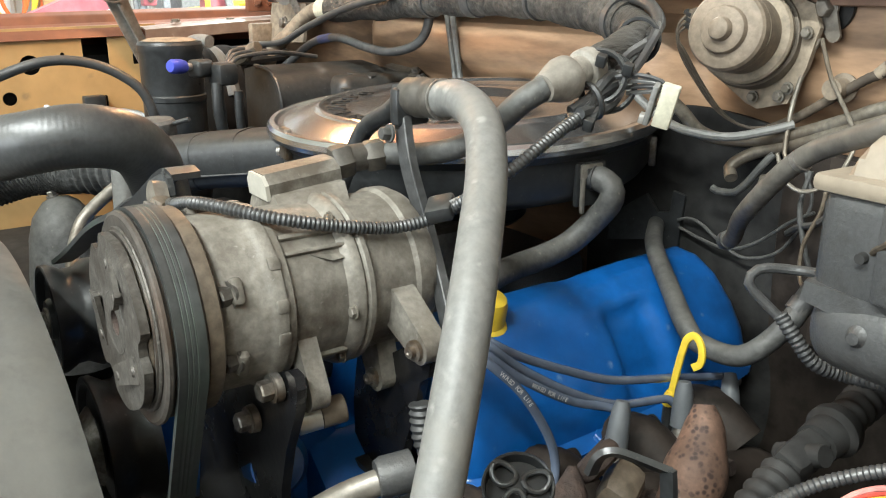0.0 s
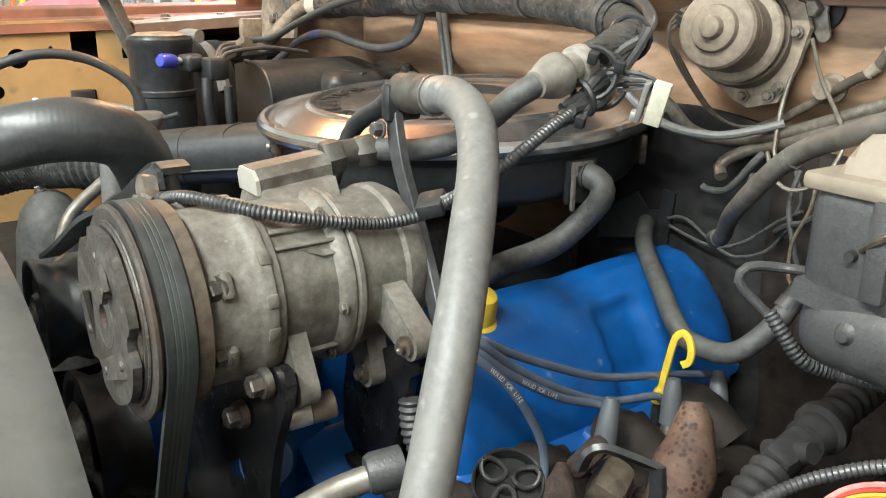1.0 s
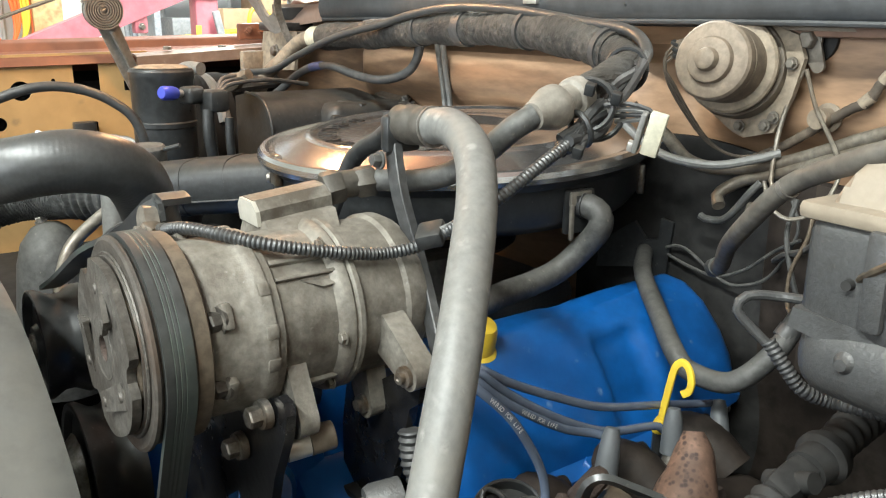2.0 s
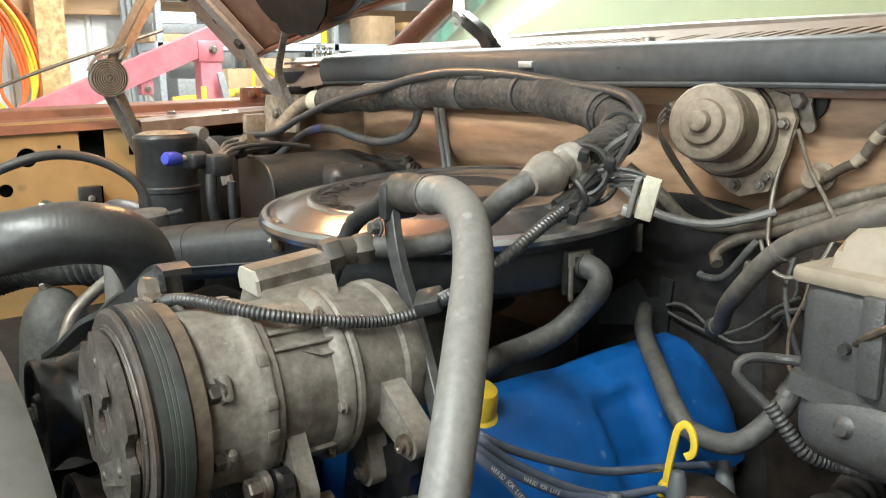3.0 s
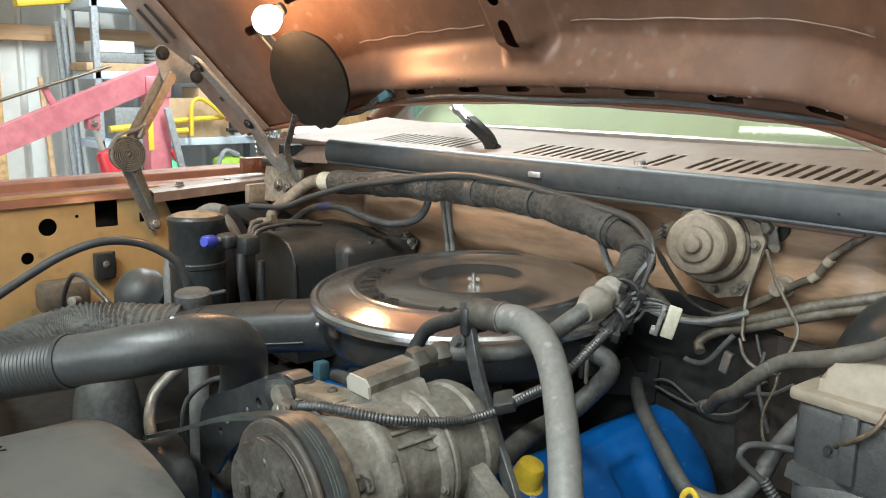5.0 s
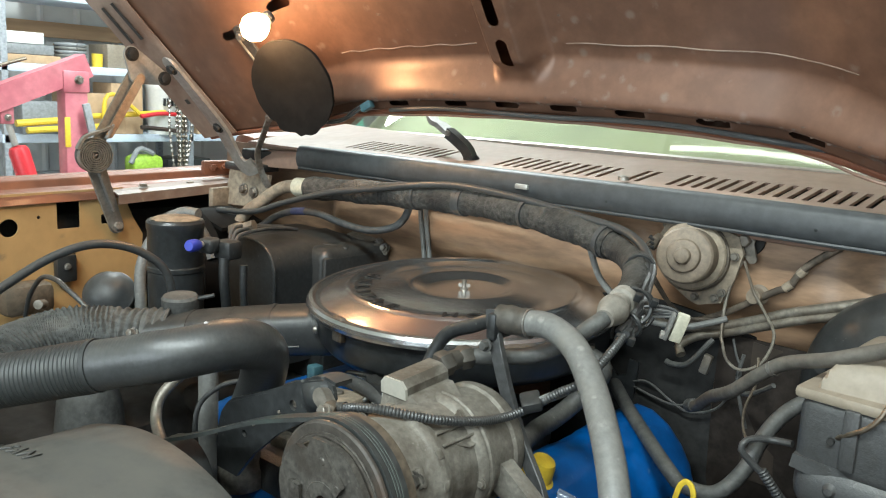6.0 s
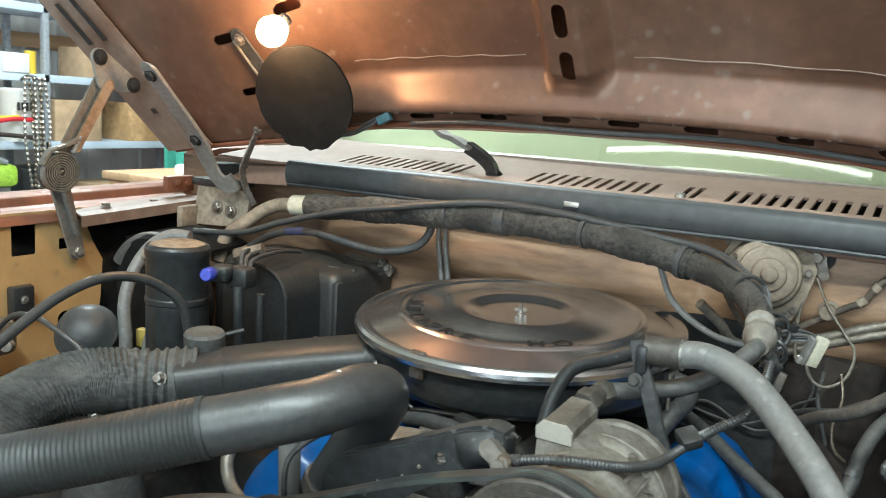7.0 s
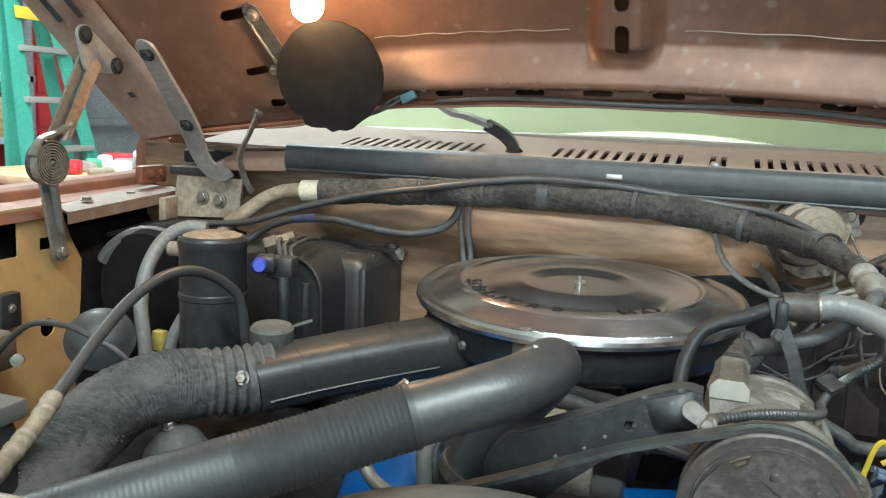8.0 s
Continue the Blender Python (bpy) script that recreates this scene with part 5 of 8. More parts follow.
def dipstick():
    t = thing("dipstick", "yellow loop-handled transmission dipstick in black tube", "dipstick", (0.325, 0.51, 0.74))
    part("handle", sweep([(0.325, 0.510, 0.801), (0.329, 0.509, 0.822), (0.334, 0.508, 0.845), (0.338, 0.507, 0.856), (0.344, 0.507, 0.861), (0.350, 0.507, 0.857), (0.353, 0.507, 0.848), (0.351, 0.508, 0.839), (0.345, 0.508, 0.834)], 1.0,
                          section=[(-0.0030, -0.0010), (-0.0025, -0.0013), (0.0025, -0.0013), (0.0030, -0.0010), (0.0030, 0.0010), (0.0025, 0.0013), (-0.0025, 0.0013), (-0.0030, 0.0010)], step=0.002), YELLOW, t)
    part("collar", lathe([(0.0055, 0), (0.0062, 0.002), (0.0052, 0.010), (0.004, 0.013)], (0.323, 0.510, 0.792), (0.2, 0, 1), 14), YELLOW, t)
    part("tube", sweep([(0.324, 0.510, 0.795), (0.326, 0.506, 0.765), (0.335, 0.495, 0.72), (0.345, 0.48, 0.64)], 0.0048, 10), BLACK_PAINT, t)


dipstick()
sb = thing("support_bracket", "black bent steel bracket over the manifold", "bracket", (0.42, 0.34, 0.80))
part("arm", sweep([(0.409, 0.330, 0.838), (0.412, 0.334, 0.850), (0.418, 0.341, 0.8535), (0.429, 0.352, 0.849), (0.441, 0.364, 0.843)], 1.0, section=[(-0.002, -0.0045), (0.002, -0.0045), (0.002, 0.0045), (-0.002, 0.0045)], step=0.003), BLACK_PAINT, sb)
part("leg", sweep([(0.441, 0.362, 0.846), (0.443, 0.362, 0.82), (0.44, 0.355, 0.76)], 1.0, section=[(-0.005, -0.002), (0.005, -0.002), (0.005, 0.002), (-0.005, 0.002)]), BLACK_PAINT, sb)

# round black cap with three wing loops; the neck below is added
bc = thing("winged_cap", "glossy black winged plastic cap on a neck", "reservoir", (0.42, 0.26, 0.84))
CAPN = Vector((0.4, -0.35, 0.85)).normalized()
part("rim", lathe([(0.0180, 0), (0.0196, 0.002), (0.0200, 0.010), (0.0192, 0.011), (0.0182, 0.010), (0.0176, 0.002)], (0.418, 0.264, 0.855), CAPN, 30), BLACK_PAINT, bc)
part("hub", lathe([(0, 0), (0.0172, 0), (0.0172, 0.003), (0.006, 0.004), (0.005, 0.009), (0, 0.010)], (0.418, 0.264, 0.855), CAPN, 24), DARK, bc)
mcap = axis_frame(Vector((0.418, 0.264, 0.855)) + CAPN * 0.009, CAPN)
for a in (20, 140, 260):
    part("wing_loop", sweep([mcap @ Vector((math.cos(radians(a)) * 0.0105 + 0.0075 * math.cos(w) * math.cos(radians(a)) - 0.0058 * math.sin(w) * math.sin(radians(a)), math.sin(radians(a)) * 0.0105 + 0.0075 * math.cos(w) * math.sin(radians(a)) + 0.0058 * math.sin(w) * math.cos(radians(a)), 0.0015 * math.cos(2 * w))) for w in [2 * math.pi * k / 18 for k in range(19)]], 0.0016, 8, 0.003), BLACK_PAINT, bc)
part("neck", lathe([(0.015, -0.10), (0.016, 0), (0, 0.001)], (0.418, 0.264, 0.855), CAPN, 20), PLASTIC, bc)

# ---- air-conditioning compressor ----
CX, CZ = 0.197, 0.917


def loft(a, b, n=6, bm=None):
    """A body between two outlines of the same count."""
    bm = bm or bmesh.new()
    rings = [[bm.verts.new(Vector(p).lerp(Vector(q), k / n)) for p, q in zip(a, b)] for k in range(n + 1)]
    m = len(a)
    for r0, r1 in zip(rings, rings[1:]):
        for k in range(m):
            bm.faces.new((r0[k], r0[(k + 1) % m], r1[(k + 1) % m], r1[k]))
    bm.faces.new(rings[0][::-1])
    bm.faces.new(rings[-1])
    return bm


def compressor():
    t = thing("compressor", "grimy cast-aluminium air-conditioning compressor with grooved clutch pulley", "compressor", (CX, 0.24, 0.86))
    o, d = (CX, 0.0, CZ), (0, 1, 0)
    part("front_head", lathe([(0.030, 0.150), (0.050, 0.160), (0.057, 0.165), (0.060, 0.172), (0.0605, 0.194), (0.0625, 0.197), (0.0645, 0.200), (0.0645, 0.2065), (0, 0.2065)], o, d, 72), CAST_ALU, t)
    part("cylinder", lathe([(0.0, 0.2072), (0.0625, 0.2072), (0.0625, 0.2125), (0.0585, 0.2145), (0.0585, 0.2530), (0.0610, 0.2560), (0.0632, 0.2600), (0.0632, 0.2640), (0.0615, 0.2660), (0.0632, 0.2680), (0.0632, 0.2715), (0.060, 0.2735), (0, 0.2735)], o, d, 72), CAST_ALU, t)
    part("rear_head", lathe([(0.0, 0.2738), (0.0575, 0.2738), (0.0575, 0.308), (0.0600, 0.311), (0.0600, 0.320), (0.056, 0.328), (0.03, 0.333), (0, 0.333)], o, d, 72), CAST_ALU, t)
    for a, y0, y1, w in ((52, 0.214, 0.258, 0.004), (40, 0.214, 0.258, 0.003), (-38, 0.214, 0.256, 0.004)):
        c = (CX + 0.0592 * math.cos(radians(a)), (y0 + y1) / 2, CZ + 0.0592 * math.sin(radians(a)))
        part("rib", block(c, (0.005, y1 - y0, w), 0.0012, (0, -a, 0)), CAST_ALU, t)
    for a in (24, -22, 110, 200):
        c = (CX + 0.0555 * math.cos(radians(a)), 0.168, CZ + 0.0555 * math.sin(radians(a)))
        part("bolt_pocket", block((c[0], 0.1765, c[2]), (0.020, 0.008, 0.018), 0.003, (0, -a, 0)), CAST_ALU, t)
        part("head_bolt", hexbolt((c[0] + 0.002, 0.174, c[2]), (0.25, -1, 0), 0.0066, 0.010), CLUTCH, t)
    for a in (-62, -10, 10, 35, 75, 100):
        c = (CX + 0.0625 * math.cos(radians(a)), 0.2035, CZ + 0.0625 * math.sin(radians(a)))
        part("casting_lug", block(c, (0.006, 0.009, 0.010), 0.002, (0, -a, 0)), CAST_ALU, t)
    for a in (-48, -5, 60):
        part("flange_screw", hexbolt((CX + 0.0608 * math.cos(radians(a)), 0.2562, CZ + 0.0608 * math.sin(radians(a))), (0, -1, 0), 0.0038, 0.004), HINGE, t)
    # neck and hose manifold block on top
    top = [(0.146, 0.236, 0.977), (0.184, 0.236, 0.979), (0.190, 0.255, 0.981), (0.188, 0.290, 0.984), (0.147, 0.290, 0.983), (0.143, 0.255, 0.979)]
    foot = [(0.150, 0.222, 0.935), (0.240, 0.224, 0.955), (0.250, 0.245, 0.948), (0.247, 0.270, 0.948), (0.150, 0.276, 0.935), (0.140, 0.250, 0.935)]
    neck = loft(top, foot, 5)
    bmesh.ops.bevel(neck, geom=[e for e in neck.edges if e.calc_face_angle(0) > 0.5 and abs((e.verts[0].co - e.verts[1].co).normalized().z) > 0.3], offset=0.006, segments=3, affect="EDGES")
    part("neck", neck, CAST_ALU, t)
    part("slit", block((0.204, 0.262, 0.970), (0.004, 0.003, 0.020), 0.0008, (0, 35, 0)), DARK, t)
    blk = part("manifold_block", plate([(-0.016, -0.010), (0.016, -0.010), (0.016, 0.002), (0.010, 0.009), (-0.010, 0.009), (-0.016, 0.002)], (0.1635, 0.263, 0.987), (0.03, 1, 0.10), 0.058), CAST_ALU, t, "faceted aluminium manifold block")
    part("end_face", plate([(-0.017, -0.009), (0.017, -0.009), (0.017, 0.002), (0.011, 0.0085), (-0.011, 0.0085), (-0.017, 0.002)], (0.1625, 0.2335, 0.984), (0.03, 1, 0.10), 0.003), MACHINED, blk, "bright machined end face")
    # clutch and pulley
    def turned(profile):
        return [(r * 0.87, 0.1200 + (y - 0.116) * 0.85) for r, y in profile]
    pul = part("pulley", lathe(turned([(0.052, 0.126), (0.054, 0.1215), (0.0665, 0.1205), (0.0675, 0.124), (0.0700, 0.1245), (0.0775, 0.1235), (0.0802, 0.1250), (0.0805, 0.1275), (0.0790, 0.1290), (0.0770, 0.1295), (0.0770, 0.1500), (0.0798, 0.1510), (0.0800, 0.1535), (0.070, 0.1540), (0, 0.1540)]), o, d, 90), PULLEY_IRON, t, "worn steel pulley with deep rim")
    for r in (0.0565, 0.0612):
        part("groove_ring", lathe(turned([(r - 0.0013, 0.1205), (r, 0.1190), (r + 0.0013, 0.1205), (r + 0.0013, 0.1235), (r - 0.0013, 0.1235)]), o, d, 72), RUST_PIPE, pul)
    part("coil_housing", lathe(turned([(0.0, 0.1545), (0.0785, 0.1545), (0.0790, 0.1570), (0.0785, 0.1655), (0.074, 0.1680), (0.05, 0.1690), (0, 0.1690)]), o, d, 80), COIL_DUST, t, "dusty brown clutch coil housing")
    part("friction_face", lathe([(0.0095, 0.1275), (0.0095, 0.1252), (0.0600, 0.1252), (0.0605, 0.1262), (0.0600, 0.1275)], o, d, 60, caps=False), CLUTCH, pul)
    lobe = []
    for k in range(96):
        a = 2 * math.pi * k / 96
        deg = math.degrees(a)
        notch = sum(math.exp(-(((deg - c + 180) % 360 - 180) / 9.0) ** 4) for c in (62, 182, 302))
        r = 0.0575 - 0.009 * min(1, notch) + 0.0008 * math.sin(7 * a)
        lobe.append((r * math.cos(a), r * math.sin(a)))
    holes = [circle2(0, 0, 0.0086, 20)]
    clu = part("clutch_plate", plate(lobe, (CX, 0.1195, CZ), (0, 1, 0), 0.0055, holes), CLUTCH, t, "worn three-lobed clutch plate", angle=25)
    part("raised_centre", lathe(turned([(0.0098, 0.1128), (0.020, 0.1128), (0.0235, 0.1118), (0.025, 0.1128), (0.026, 0.1150)]), o, d, 40, caps=False), CLUTCH, clu)
    part("hub_bore", lathe(turned([(0.0100, 0.1120), (0.0092, 0.1160), (0.0092, 0.1190), (0.0086, 0.1195), (0.0092, 0.1210), (0.0086, 0.1220), (0.0092, 0.1240), (0.0088, 0.130), (0, 0.130)]), o, d, 24, caps=False), RUST, clu, "rusty threaded bore")
    for c in (95, 215, 335):
        p = Vector((CX + 0.043 * math.cos(radians(c)), 0.1162, CZ + 0.043 * math.sin(radians(c))))
        q = Vector((CX + 0.034 * math.cos(radians(c - 55)), 0.1162, CZ + 0.034 * math.sin(radians(c - 55))))
        w = (q - p)
        side = Vector((0, 1, 0)).cross(w.normalized())
        part("leaf_spring", loft([p + side * 0.0085, p - side * 0.0085, p - side * 0.0085 + Vector((0, 0.0030, 0)), p + side * 0.0085 + Vector((0, 0.0030, 0))], [q + side * 0.007 - Vector((0, 0.0048, 0)), q - side * 0.006 - Vector((0, 0.0048, 0)), q - side * 0.006 - Vector((0, 0.0013, 0)), q + side * 0.007 - Vector((0, 0.0013, 0))]), CLUTCH, clu)
        part("rivet", lathe([(0, -0.0022), (0.0028, -0.0018), (0.0040, -0.0004), (0.0040, 0.004), (0, 0.004)], p + w * 0.15, (0, 1, 0), 14), CLUTCH, clu)
        part("rivet", lathe([(0, -0.0022), (0.0028, -0.0018), (0.0040, -0.0004), (0.0040, 0.004), (0, 0.004)], q - Vector((0, 0.003, 0)) - w * 0.1, (0, 1, 0), 14), CLUTCH, clu)
    # mounting ears
    for y, a, b, ra, rb, w in ((0.222, (0.232, 0.902), (0.258, 0.862), 0.017, 0.0120, 0.014), (0.296, (0.250, 0.906), (0.286, 0.886), 0.015, 0.0110, 0.018), (0.296, (0.212, 0.880), (0.226, 0.842), 0.016, 0.0115, 0.016)):
        part("mount_ear", plate(capsule2((a[0], a[1]), (b[0], b[1]), ra, rb), (0, y, 0), (0, -1, 0), w), CAST_ALU, t)
    for p in ((0.286, 0.286, 0.886), (0.226, 0.288, 0.842)):
        part("ear_bolt", lathe([(0.0075, 0), (0.0075, 0.003), (0.0042, 0.0035), (0.0042, 0.007), (0.002, 0.0072), (0, 0.005)], p, (0.1, -1, 0), 16), STEEL, t)
    part("sensor_stub", block((0.146, 0.168, 0.974), (0.012, 0.014, 0.015), 0.003, (0, 20, 30)), COIL_DUST, t)
    return t


compressor()


def belt_loop():
    """Flat-backed belt over the compressor pulley to the lower pulleys."""
    t = thing("drive_belt", "worn smooth-backed black drive belt on pulleys", "belt", (CX, 0.143, 0.84))
    pts = []
    for k in range(20):
        a = radians(112 - 138 * k / 19)
        pts.append((CX + 0.0695 * math.cos(a), 0.1415, CZ + 0.0695 * math.sin(a)))
    left = [(-0.090, 0.1415, 0.876), (-0.02, 0.1415, 0.905), (0.08, 0.1415, 0.950)]
    right = [(0.247, 0.1415, 0.860), (0.205, 0.1415, 0.770), (0.130, 0.1415, 0.60)]
    part("belt", sweep(left + pts + right, 1.0, section=[(-0.0090, -0.002), (0.0090, -0.002)] + [(0.0090 - 0.0180 * k / 18, 0.0017 if k in (6, 9, 12) else 0.0020) for k in range(19)], step=0.006), BELT_GREEN, t)
    for k in range(3):
        off = -0.003 + 0.003 * k
        part("belt_rib", sweep([(x, y + off, z) for x, y, z in left + [((p[0] - CX) * 1.0255 + CX, p[1], (p[2] - CZ) * 1.0255 + CZ) for p in pts] + [(x + 0.0016, y, z) for x, y, z in right]], 0.00035, 6, 0.008), BELT_RIB, t, "worn rib with a greenish glint in its colour")
    return t


belt_loop()


def pulley_thing(name, label, c, r, y0, y1, material):
    t = thing(name, label, "pulley", c)
    w = y1 - y0
    part("sheave", lathe([(0, y0), (r * 0.35, y0), (r * 0.4, y0 + w * 0.10), (r * 0.84, y0 + w * 0.16), (r * 0.90, y0 + 0.001), (r * 0.97, y0), (r, y0 + 0.001), (r, y0 + w * 0.15), (r * 0.88, y0 + w * 0.4), (r * 0.88, y0 + w * 0.6), (r, y0 + w * 0.85), (r, y1), (0, y1)], (c[0], 0, c[2]), (0, 1, 0), 48), material, t)
    part("centre_bolt", hexbolt((c[0], y0, c[2]), (0, -1, 0), 0.009, 0.010), STEEL, t)


pulley_thing("idler_pulley", "black grooved idler pulley under the belt", (-0.088, 0.13, 0.822), 0.052, 0.122, 0.168, BLACK_PAINT)
pulley_thing("fan_pulley", "black stamped steel fan pulley on water pump", (0.014, 0.13, 0.736), 0.062, 0.128, 0.172, BLACK_PAINT)
pulley_thing("crank_pulley", "black ribbed crankshaft pulley", (0.10, 0.13, 0.52), 0.085, 0.11, 0.18, BLACK_PAINT)

hub = thing("fan_shaft", "bare steel fan hub shaft on pulley", "shaft", (0.018, 0.10, 0.742))
part("shaft", lathe([(0, 0.020), (0.022, 0.021), (0.024, 0.024), (0.024, 0.050), (0.028, 0.056), (0.036, 0.064), (0, 0.066)], (0.014, 0.064, 0.736), (0, 1, 0), 24), STEEL, hub)

# black bracket plate between belt and hoses
brk = thing("accessory_bracket", "black stamped accessory bracket with round hole", "bracket", (0.05, 0.185, 0.87))
BR = [(-0.046, 0.850), (-0.045, 0.893), (-0.038, 0.914), (-0.022, 0.930), (0.003, 0.941), (0.040, 0.957), (0.075, 0.974), (0.105, 0.988), (0.125, 0.994), (0.140, 0.992), (0.143, 0.980), (0.130, 0.962), (0.098, 0.944), (0.060, 0.920), (0.02, 0.885), (-0.01, 0.850)]
part("web", plate([(x, z) for x, z in BR], (0, 0.178, 0), (0, -1, 0), 0.004, [circle2(0.083, 0.957, 0.0055, 14), circle2(0.004, 0.903, 0.004, 12)]), BRACKET_BLACK, brk, "dusty black stamped plate")
part("flange", sweep([(x, 0.188, z) for x, z in BR[:10]], 1.0, section=[(-0.0024, -0.009), (0.0024, -0.009), (0.0024, 0.012), (-0.0024, 0.012)], step=0.004), BRACKET_BLACK, brk, "turned top flange")
part("boss", surface(lambda u, v: (lambda a, b: (0.118 + 0.020 * a - 0.006 * b, 0.1765 - 0.009 * (1 - a ** 2) * (1 - b ** 2), 0.974 + 0.015 * b + 0.007 * a))(2 * u - 1, 2 * v - 1), 20, 16), BRACKET_BLACK, brk, "raised stamped boss")
part("lug", flat_bar((0.133, 0.170, 0.982), (0.148, 0.168, 0.972), 0.008, 0.006, (0, -1, 0.2), 0.010), HINGE, brk, "bare metal bolt lug")
part("lug_bolt", hexbolt((0.146, 0.163, 0.973), (0, -1, 0.2), 0.006, 0.007), HINGE, brk)
for px_, pz_ in ((0.045, 0.930), (0.020, 0.918), (0.062, 0.944)):
    part("pop_rivet", lathe([(0, 0), (0.0022, 0), (0.0016, 0.0012), (0, 0.0016)], (px_, 0.1758, pz_), (0, -1, 0), 8), HINGE, brk)

# ladder of bracketry under the compressor
fb = thing("compressor_bracket", "glossy black compressor mounting bracket with bolts", "bracket", (0.23, 0.20, 0.74))
part("front_plate", plate([(0.120, 0.822), (0.170, 0.842), (0.211, 0.857), (0.252, 0.880), (0.263, 0.885), (0.272, 0.884), (0.2755, 0.876), (0.271, 0.858), (0.2524, 0.8215), (0.2404, 0.785), (0.230, 0.70), (0.05, 0.66), (0.075, 0.76)], (0, 0.206, 0), (0, -1, 0), 0.007), OIL_BLACK, fb)
part("rear_plate", plate([(0.180, 0.838), (0.232, 0.860), (0.272, 0.886), (0.282, 0.886), (0.284, 0.879), (0.280, 0.859), (0.2693, 0.851), (0.2597, 0.8185), (0.239, 0.768), (0.213, 0.719), (0.16, 0.66), (0.172, 0.768), (0.172, 0.80)], (0, 0.304, 0), (0, -1, 0), 0.008), OIL_BLACK, fb)
for p in ((0.2513, 0.197, 0.8698), (0.2071, 0.197, 0.8272)):
    part("mount_bolt", hexbolt(p, (0.05, -1, 0), 0.0072, 0.011), STEEL, fb, "shiny flanged bolt")
    part("bolt_flange", lathe([(0, -0.0015), (0.0098, -0.001), (0.0104, 0.001), (0.0104, 0.0035), (0, 0.004)], p, (-0.05, 1, 0), 20), STEEL, fb)
part("spacer", lathe([(0.0, 0), (0.010, 0), (0.010, 0.016), (0, 0.0165)], (0.247, 0.214, 0.838), (0.2, 1, 0.1), 20), RAW_ALU, fb, "bare steel spacer tube")
part("spacer_sleeve", lathe([(0.0, 0.0166), (0.0102, 0.0166), (0.0102, 0.033), (0.0094, 0.034), (0, 0.034)], (0.247, 0.214, 0.838), (0.2, 1, 0.1), 20), COIL_DUST, fb)
part("lower_arm", sweep([(0.27, 0.19, 0.775), (0.292, 0.222, 0.800), (0.312, 0.252, 0.815)], 0.009, 14), HINGE, fb)
part("lower_boss", lathe([(0.012, 0), (0.014, 0.004), (0.014, 0.024), (0, 0.024)], (0.308, 0.240, 0.815), (0.3, 1, 0.1), 18), BLACK_IRON, fb)
part("side_cover", block((0.160, 0.350, 0.700), (0.22, 0.03, 0.26), 0.010, (0, -8, 0)), BLUE, engine, "blue painted side of the front cover")


# printed words on the leads
def lead_words(points, start, gap, size):
    pts = spline(points, 0.0005)
    k0 = int(start / 0.0005)
    for k, c in enumerate("WIRED FOR LIFE"):
        i = k0 + int(k * gap / 0.0005)
        if c == " " or i + 2 >= len(pts):
            continue
        cu = bpy.data.curves.new("letter", "FONT")
        cu.body, cu.size, cu.align_x, cu.align_y = c, size, "CENTER", "CENTER"
        tmp = new("letter", cu)
        me = bpy.data.meshes.new_from_object(tmp.evaluated_get(bpy.context.evaluated_depsgraph_get()))
        bpy.data.objects.remove(tmp)
        me.materials.clear()
        me.materials.append(WHITE_INK)
        ob = new("letter", me)
        tx = (pts[i + 2] - pts[i]).normalized()
        nz = Vector((0.86, -0.45, 0.25))
        nz = (nz - tx * nz.dot(tx)).normalized()
        ty = nz.cross(tx)
        p = pts[i] + nz * 0.0037
        ob.parent = WORDS_ON
        ob.matrix_parent_inverse = Matrix.Translation(-Vector(WORDS_ON.location))
        ob.matrix_basis = Matrix(((tx.x, ty.x, nz.x, p.x), (tx.y, ty.y, nz.y, p.y), (tx.z, ty.z, nz.z, p.z), (0, 0, 0, 1)))


WORDS_ON = LEADS[2]
lead_words(C1, 0.068, 0.0027, 0.0045)
WORDS_ON = LEADS[3]
lead_words(D1, 0.036, 0.0027, 0.0045)

# ---- hoses and lines ----
def hose(name, label, category, points, r, material, seg=14, step=0.006):
    t = thing(name, label, category, points[len(points) // 2])
    part("sleeve", sweep(points, r, seg, step), material, t)
    return t


def ribbed(r, pitch=0.0042, depth=0.10):
    return lambda s, run: r * (1 + depth * math.sin(run / pitch * 2 * math.pi))


def crimp(t, a, b, r, material=RAW_ALU, name="crimp"):
    a, b = Vector(a), Vector(b)
    pts = [a + (b - a) * k / 10 for k in range(11)]
    part(name, sweep(pts, lambda s, run: r * (1.0 if (s * 5) % 1 < 0.5 else 1.06), 20, straight=True), material, t)


SU = [(0.232, 0.341, 1.044), (0.262, 0.340, 1.047), (0.298, 0.330, 1.037), (0.335, 0.305, 1.014), (0.378, 0.265, 0.980), (0.405, 0.236, 0.945), (0.424, 0.210, 0.900), (0.437, 0.190, 0.862), (0.452, 0.165, 0.80), (0.46, 0.15, 0.72), (0.45, 0.12, 0.62)]
suct = hose("suction_hose", "thick dusty grey rubber refrigerant hose", "hose", SU, 0.0128, RUBBER_GREY, 22, 0.004)
crimp(suct, (0.205, 0.336, 1.044), (0.238, 0.3415, 1.0445), 0.0138, FERRULE)
part("band", sweep([(0.2385, 0.3415, 1.0445), (0.2405, 0.3416, 1.0447)], 0.0148, 20, straight=True), STEEL, suct)
part("pipe", sweep([(0.116, 0.318, 0.945), (0.118, 0.328, 0.970), (0.124, 0.335, 0.992), (0.134, 0.339, 1.009), (0.150, 0.340, 1.019), (0.170, 0.339, 1.027), (0.192, 0.337, 1.038), (0.208, 0.336, 1.044)], 0.0075, 14), PLASTIC, suct, "black metal pipe")

